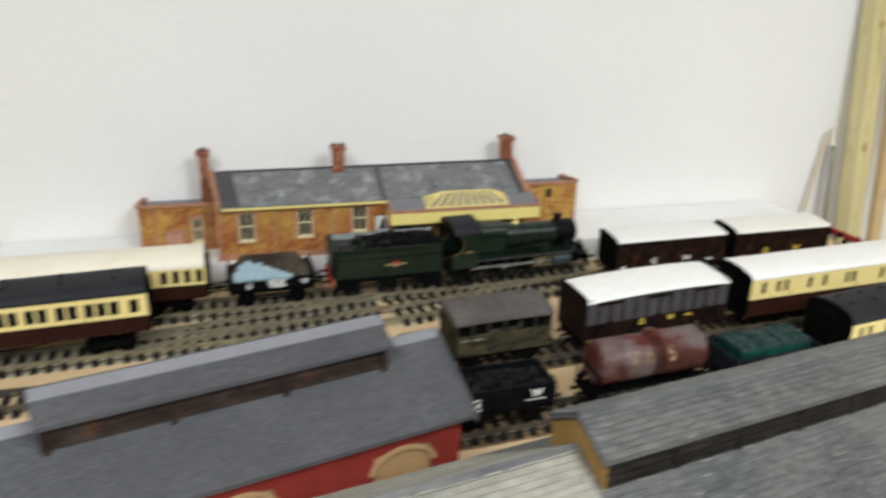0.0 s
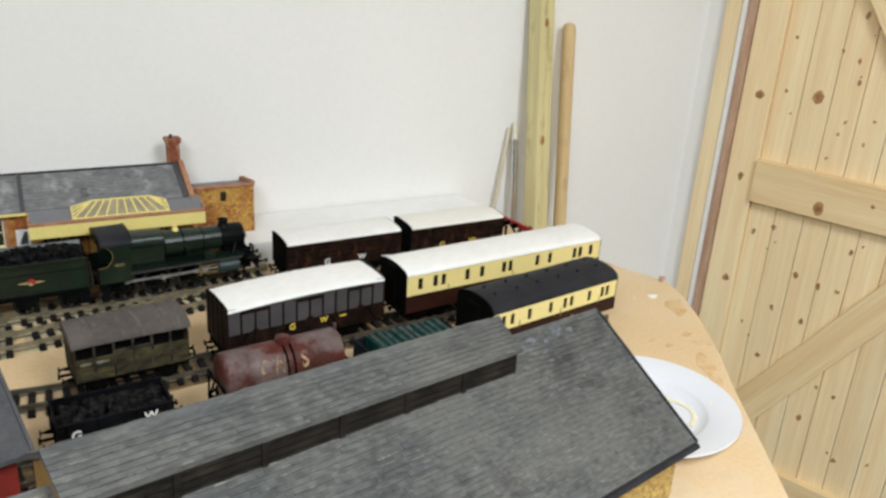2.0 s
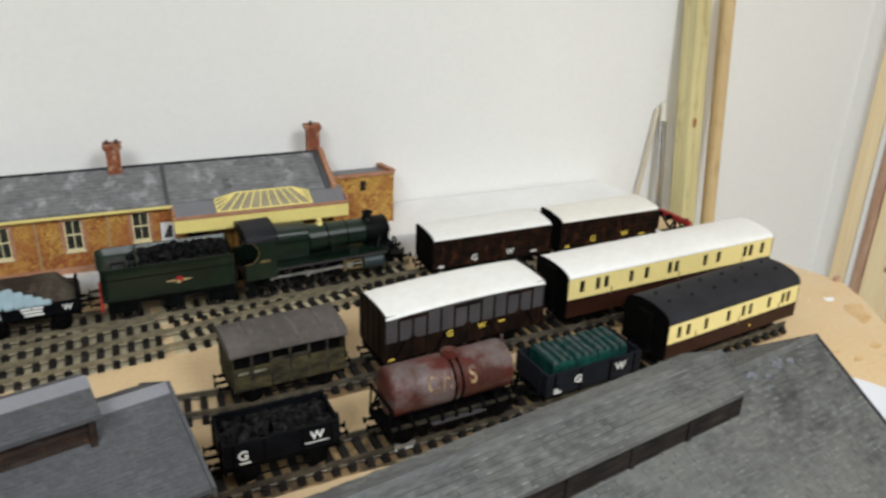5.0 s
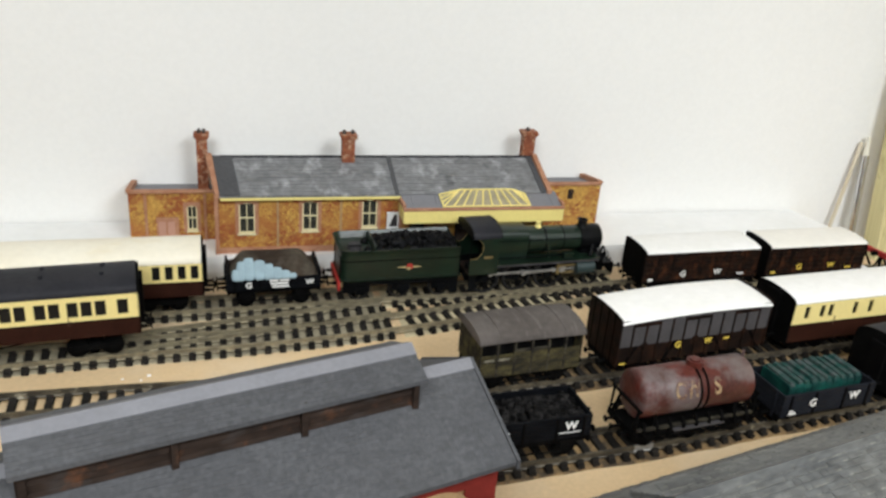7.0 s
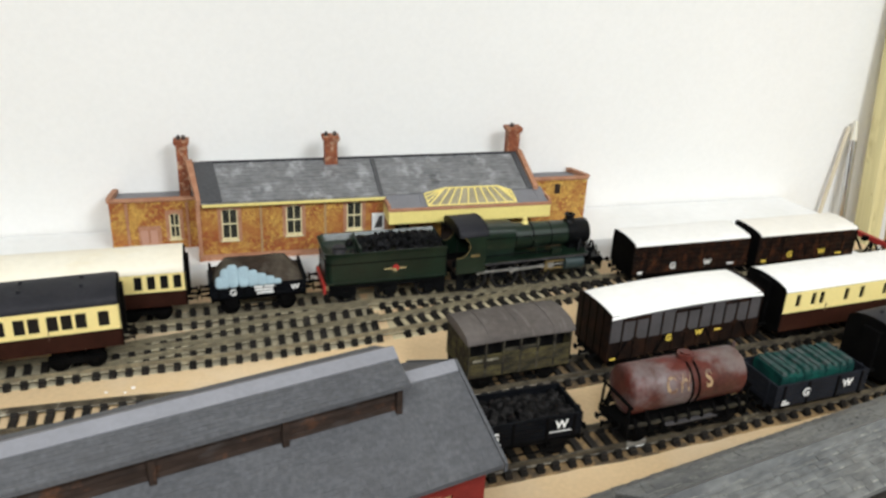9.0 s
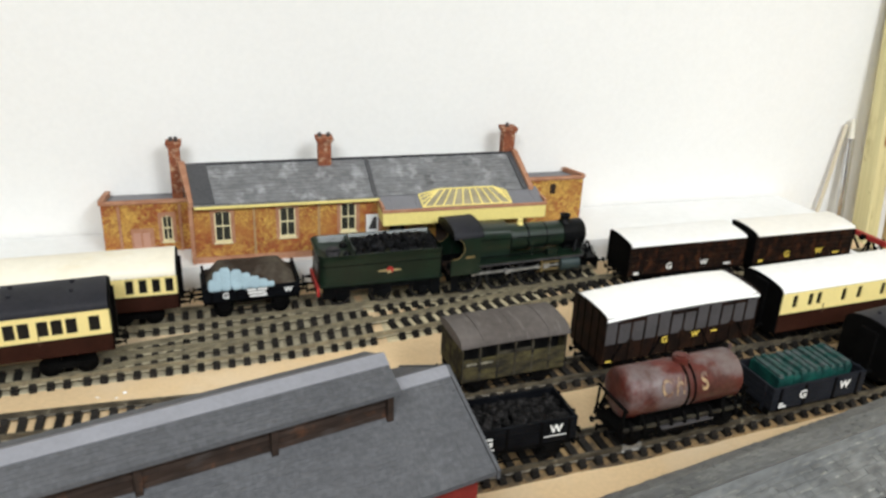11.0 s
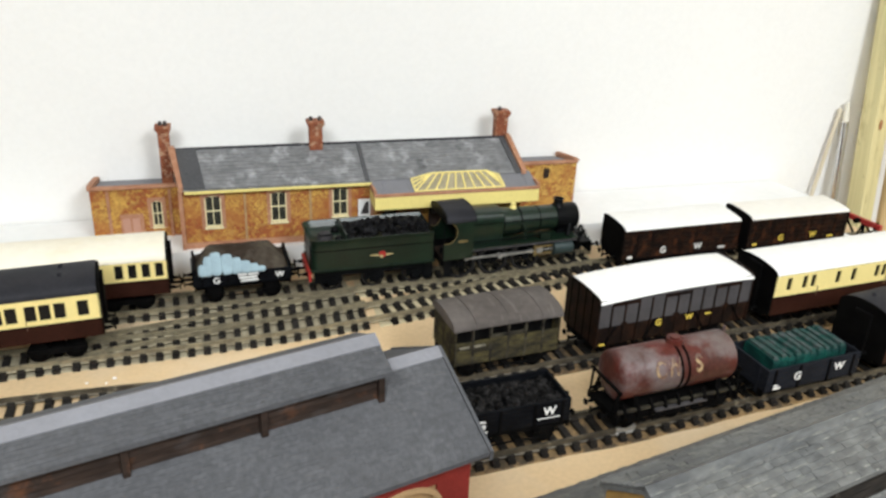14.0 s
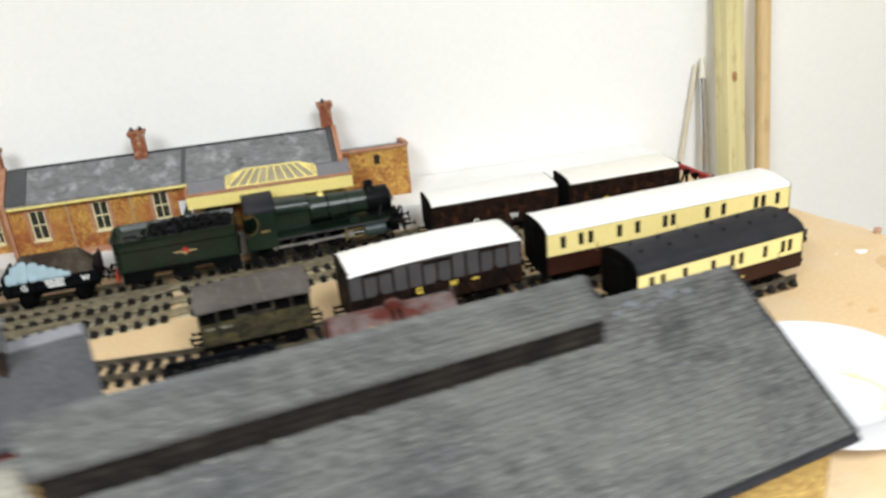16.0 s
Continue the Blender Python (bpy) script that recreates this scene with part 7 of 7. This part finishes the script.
def shed(name, E, ang, L, hw, ze, za, slate, wall, cl, label, courses, pitch, arches, thick, rise=0.0, drop=0.0):
    """Gabled shed: E is the near eave's right-hand corner in plan; local x leads along the ridge, to the left negative."""
    t = thing(name, pose(E[0], E[1], 0, 0, 0, ang), label, "goods shed", "goods sheds")
    inset = 0.009
    edge = "slateedge" if wall != "redbrick" else ""
    z = lambda n: ze + (za - ze) * n / hw
    # walls
    holes = [(x - w / 2, x + w / 2, 0.0, h) for x, w, h in arches]
    part("front_wall", panel(B(), -L + inset, -inset, 0.0006, z(inset) - 0.003, inset, inset + 0.006, [(a, b, 0.0006, h) for a, b, _, h in holes]), wall, t)
    for x, w, h in arches:
        bm = B()
        n = 12
        ring = [(x + (w / 2 + 0.004) * math.cos(math.pi * i / n), h - w * 0.32 + (w * 0.32 + 0.004) * math.sin(math.pi * i / n)) for i in range(n + 1)]
        ring += [(x - w / 2 * math.cos(math.pi * i / n), h - w * 0.32 + w * 0.32 * math.sin(math.pi * i / n)) for i in range(n + 1)]
        prism(bm, ring, inset - 0.0012, inset + 0.0035, axis="y")
        part("arch_ring", bm, "arch", t)
        bm = B()
        box(bm, x - w / 2 + 0.0002, x + w / 2 - 0.0002, inset + 0.002, inset + 0.004, 0.0006, h - 0.001)
        part("arch_infill", bm, "pinepale", t)
    part("rear_wall", panel(B(), -L + inset, -inset, 0.0006, z(inset) - 0.003 - drop, 2 * hw - inset - 0.006, 2 * hw - inset, []), wall, t)
    for x0 in (-L + inset, -inset - 0.006):
        bm = B()
        prism(bm, [(inset + 0.0062, 0.0006), (inset + 0.0062, z(inset) - 0.003), (hw, za - 0.006), (2 * hw - inset - 0.0062, z(inset) - 0.003 - drop), (2 * hw - inset - 0.0062, 0.0006)], x0, x0 + 0.006)
        part("gable_wall", bm, wall, t)
    # roof boards and slates
    for s, nm in ((0, "near"), (1, "far")):
        bm = B()
        y0, y1 = (0.0, hw) if s == 0 else (2 * hw, hw)
        ez = ze - s * drop
        prism(bm, [(y0, ez), (y1, za), (y1, za - 0.0032), (y0, ez - 0.0032)], -L, 0.0)
        r = part("roof_slope", bm, slate, t)
        split = cl[0] if wall != "redbrick" else -L
        slate_roof(split, -0.0008, y0, ez + 0.0003, y1, za + 0.0003, courses, slate, r, pitch=pitch, thick=thick, edge=edge)
        if split > -L:
            slate_roof(-L, split - 0.0004, y0, ez + 0.0003, y1, za + 0.0003, courses, "slateC", r, pitch=pitch, thick=thick)
    bm = B()
    k = 0.0075 if wall == "redbrick" else 0.004
    m = (za - ze) / hw
    prism(bm, [(hw - k, za - m * k + 0.0013), (hw, za + 0.0022), (hw + k, za - m * k + 0.0013), (hw + k, za - m * k + 0.0004), (hw, za + 0.0004), (hw - k, za - m * k + 0.0004)], -L, -0.0006)
    part("ridge", bm, "lead" if wall == "redbrick" else slate, t)
    for x0 in (-L - 0.0022, -0.0004):
        bm = B()
        prism(bm, [(-0.001, ze - 0.006), (-0.001, ze + 0.0014), (hw, za + 0.0016), (2 * hw + 0.001, ze - drop + 0.0014), (2 * hw + 0.001, ze - drop - 0.006), (hw, za - 0.006)], x0, x0 + 0.0026)
        part("barge_board", bm, "roofblack" if wall != "redbrick" else slate, t)
    if wall != "redbrick":
        bm = B()
        rod(bm, (-L, -0.0022, ze - 0.003), (0.0, -0.0022, ze - 0.003), 0.0028, 10)
        part("gutter", bm, "roofblack", t)
    # clerestory
    xa, xb, ne, zc, zr = cl
    half = hw - ne
    for s in (0, 1):
        bm = B()
        y0 = ne if s == 0 else 2 * hw - ne
        prism(bm, [(y0, zc), (hw, zr), (hw, zr - 0.0028), (y0, zc - 0.0028)], xa, xb)
        r = part("clerestory_roof", bm, slate, t)
        slate_roof(xa, xb - 0.0008, y0, zc + 0.0003, hw, zr + 0.0003, max(4, int(courses * half / hw * 1.1)), slate, r, pitch=pitch, thick=thick, edge=edge)
    yw = ne + (0.006 if wall == "redbrick" else 0.0022)
    top = zc + 0.0025 if wall == "redbrick" else zc - 0.0022
    louvred(xa + 0.004, xb - 0.004, yw, z(yw) - 0.001, top, t, [xa + 0.004 + (xb - xa - 0.008) * f for f in ((0.01, 0.34, 0.668, 0.99) if wall == "redbrick" else (0.165, 0.33, 0.50, 0.665, 0.83))], "brownwood" if wall == "redbrick" else "darkwood")
    bm = B()
    box(bm, xa + 0.004, xb - 0.004, 2 * hw - yw - 0.002, 2 * hw - yw, z(yw) - 0.001, top - 0.0005)
    part("clerestory_wall", bm, "brownwood", t)
    for x0 in (xa + 0.003, xb - 0.0052):
        bm = B()
        prism(bm, [(yw, z(yw)), (yw, top - 0.0015), (hw, zr - 0.0035), (2 * hw - yw, top - 0.0015), (2 * hw - yw, z(yw)), (hw, za)], x0, x0 + 0.002)
        part("clerestory_end", bm, "brownwood" if wall == "redbrick" else ("ochrewood" if x0 < -0.3 else "darkwood"), t)
    bm = B()
    k = 0.0085 if wall == "redbrick" else 0.0045
    m = (zr - zc) / half
    prism(bm, [(hw - k, zr - m * k + 0.0012), (hw, zr + 0.0020), (hw + k, zr - m * k + 0.0012), (hw + k, zr - m * k + 0.0004), (hw, zr + 0.0004), (hw - k, zr - m * k + 0.0004)], xa, xb)
    part("clerestory_ridge", bm, "lead" if wall == "redbrick" else slate, t)
    # the walls grow taller towards the left end, and the roof climbs with them
    for ob in t.children_recursive if rise else ():
        for v in ob.data.vertices:
            v.co.z -= rise * v.co.x * min(1.0, v.co.z / ze)
    return t


shed("brick_goods_shed", (-0.107, 0.578), 15.5, 0.62, 0.073, 0.113, 0.155, "slateA", "redbrick", (-0.312, -0.051, 0.045, 0.166, 0.179), "red brick goods shed with grey slate roof and clerestory", 26, 0.0050, [(-0.060, 0.050, 0.093), (-0.19, 0.05, 0.093), (-0.32, 0.05, 0.093)], 0.0004)
shed("stone_goods_shed", (0.3846, 0.4297), 16.65, 0.64, 0.1151, 0.0907, 0.1675, "slateB", "stoneB", (-0.470, -0.1310, 0.0885, 0.173, 0.1891), "yellow stone goods shed with weathered dark slates and clerestory", 32, 0.0058, [], 0.0011, 0.077, 0.008)

# chalky bird marks and filler smears by the ridge end
stone_shed = bpy.data.objects["stone_goods_shed"]
rm = random.Random(21)
for k, (x, n, r) in enumerate(((-0.112, 0.104, 0.0045), (-0.098, 0.107, 0.0060), (-0.083, 0.103, 0.0040), (-0.066, 0.108, 0.0070), (-0.050, 0.106, 0.0045), (-0.090, 0.097, 0.0030))):
    zr = lambda q: 0.0907 + (0.1675 - 0.0907) * q / 0.1151 + 0.0024 + 0.077 * -x
    ring = [(r * f * math.cos(a), r * 0.5 * f * math.sin(a)) for a, f in ((2 * math.pi * i / 14, rm.uniform(0.55, 1.15)) for i in range(14))]
    bm = B()
    top = [bm.verts.new((x + u, n + v, zr(n + v))) for u, v in ring]
    low = [bm.verts.new((x + u * 1.1, n + v * 1.1, zr(n + v * 1.1) - 0.0014)) for u, v in ring]
    bm.faces.new(top)
    for i in range(14):
        bm.faces.new((low[i], low[(i + 1) % 14], top[(i + 1) % 14], top[i]))
    part("chalk_mark", bm, "chalk", stone_shed, "pale chalky smear")

# ---------------- plate ----------------
t = thing("plate", pose(0.476, 0.588, 0.0005), "white china plate smeared with yellow paint, near the table edge", "plate")
bm = B()
prof = [(0.0, 0.0030), (0.052, 0.0030), (0.060, 0.0042), (0.0655, 0.0100), (0.0685, 0.0122), (0.096, 0.0160), (0.1000, 0.0166), (0.1005, 0.0148), (0.096, 0.0128), (0.069, 0.0062), (0.060, 0.0), (0.0, 0.0)]
seg = 64
rings = [[bm.verts.new((r * math.cos(2 * math.pi * i / seg), r * math.sin(2 * math.pi * i / seg), z)) for i in range(seg)] for r, z in prof[1:-1]]
for p, q in zip(rings, rings[1:]):
    for i in range(seg):
        bm.faces.new((p[i], q[i], q[(i + 1) % seg], p[(i + 1) % seg]))
bm.faces.new(rings[0])
bm.faces.new(list(reversed(rings[-1])))
bmesh.ops.recalc_face_normals(bm, faces=bm.faces[:])
part("dish", bm, "china", t, smooth=True)
for pts, wd in (([(0.036, 0.012), (0.048, -0.002), (0.051, -0.018), (0.044, -0.032), (0.030, -0.042)], 0.0024), ([(0.030, 0.018), (0.042, 0.010), (0.048, 0.0)], 0.0018), ([(0.068, -0.026), (0.073, -0.032), (0.070, -0.040)], 0.0026)):
    bm = B()
    for a, b in zip(pts, pts[1:]):
        za = 0.0038 if math.hypot(*a) < 0.058 else 0.0128
        zb = 0.0038 if math.hypot(*b) < 0.058 else 0.0128
        rod(bm, (a[0], a[1], za), (b[0], b[1], zb), wd, 8)
        bmesh.ops.create_uvsphere(bm, u_segments=8, v_segments=6, radius=wd * 1.05, matrix=Matrix.Translation((b[0], b[1], zb)))
    zm = sum(v.co.z for v in bm.verts) / len(bm.verts)
    bmesh.ops.scale(bm, vec=(1, 1, 0.14), space=Matrix.Translation((0, 0, -zm)), verts=bm.verts)
    part("paint_smear", bm, "sauce", t, smooth=True)

# ---------------- odds and ends on the board ----------------
rnd = random.Random(8)
bm = B()
for x, y in ((-0.41, 0.893), (-0.385, 0.897), (-0.392, 0.889), (-0.23, 0.897), (0.66, 0.83)):
    bmesh.ops.create_icosphere(bm, subdivisions=1, radius=rnd.uniform(0.001, 0.0018), matrix=Matrix.Translation((x, y, 0.0008)) @ Matrix.Diagonal((1.4, 1, 0.6, 1)))
tagged(part("crumbs", bm, "card", None), "pale crumbs of plaster and card on the board", "debris", kind="stuff")
t = thing("table_screw", pose(0.741, 0.866, 0.0), "dark screw head standing by the table edge", "screw")
bm = B()
rod(bm, (0, 0, 0.0), (0, 0, 0.006), 0.004, 10, 0.005)
part("head", bm, "brownstrip", t)
lamp = None
for x, y, watts in LAMPS:
    if lamp:
        copy_thing(lamp, pose(x, y, CEIL))
        continue
    lamp = thing("ceiling_lamp", pose(x, y, CEIL), "white flat panel light fixed to the ceiling", "lamp", "ceiling lamps")
    bm = B()
    box(bm, -0.31, 0.31, -0.61, 0.61, -0.06, -0.0005, 0.004)
    part("housing", bm, "ceil", lamp)
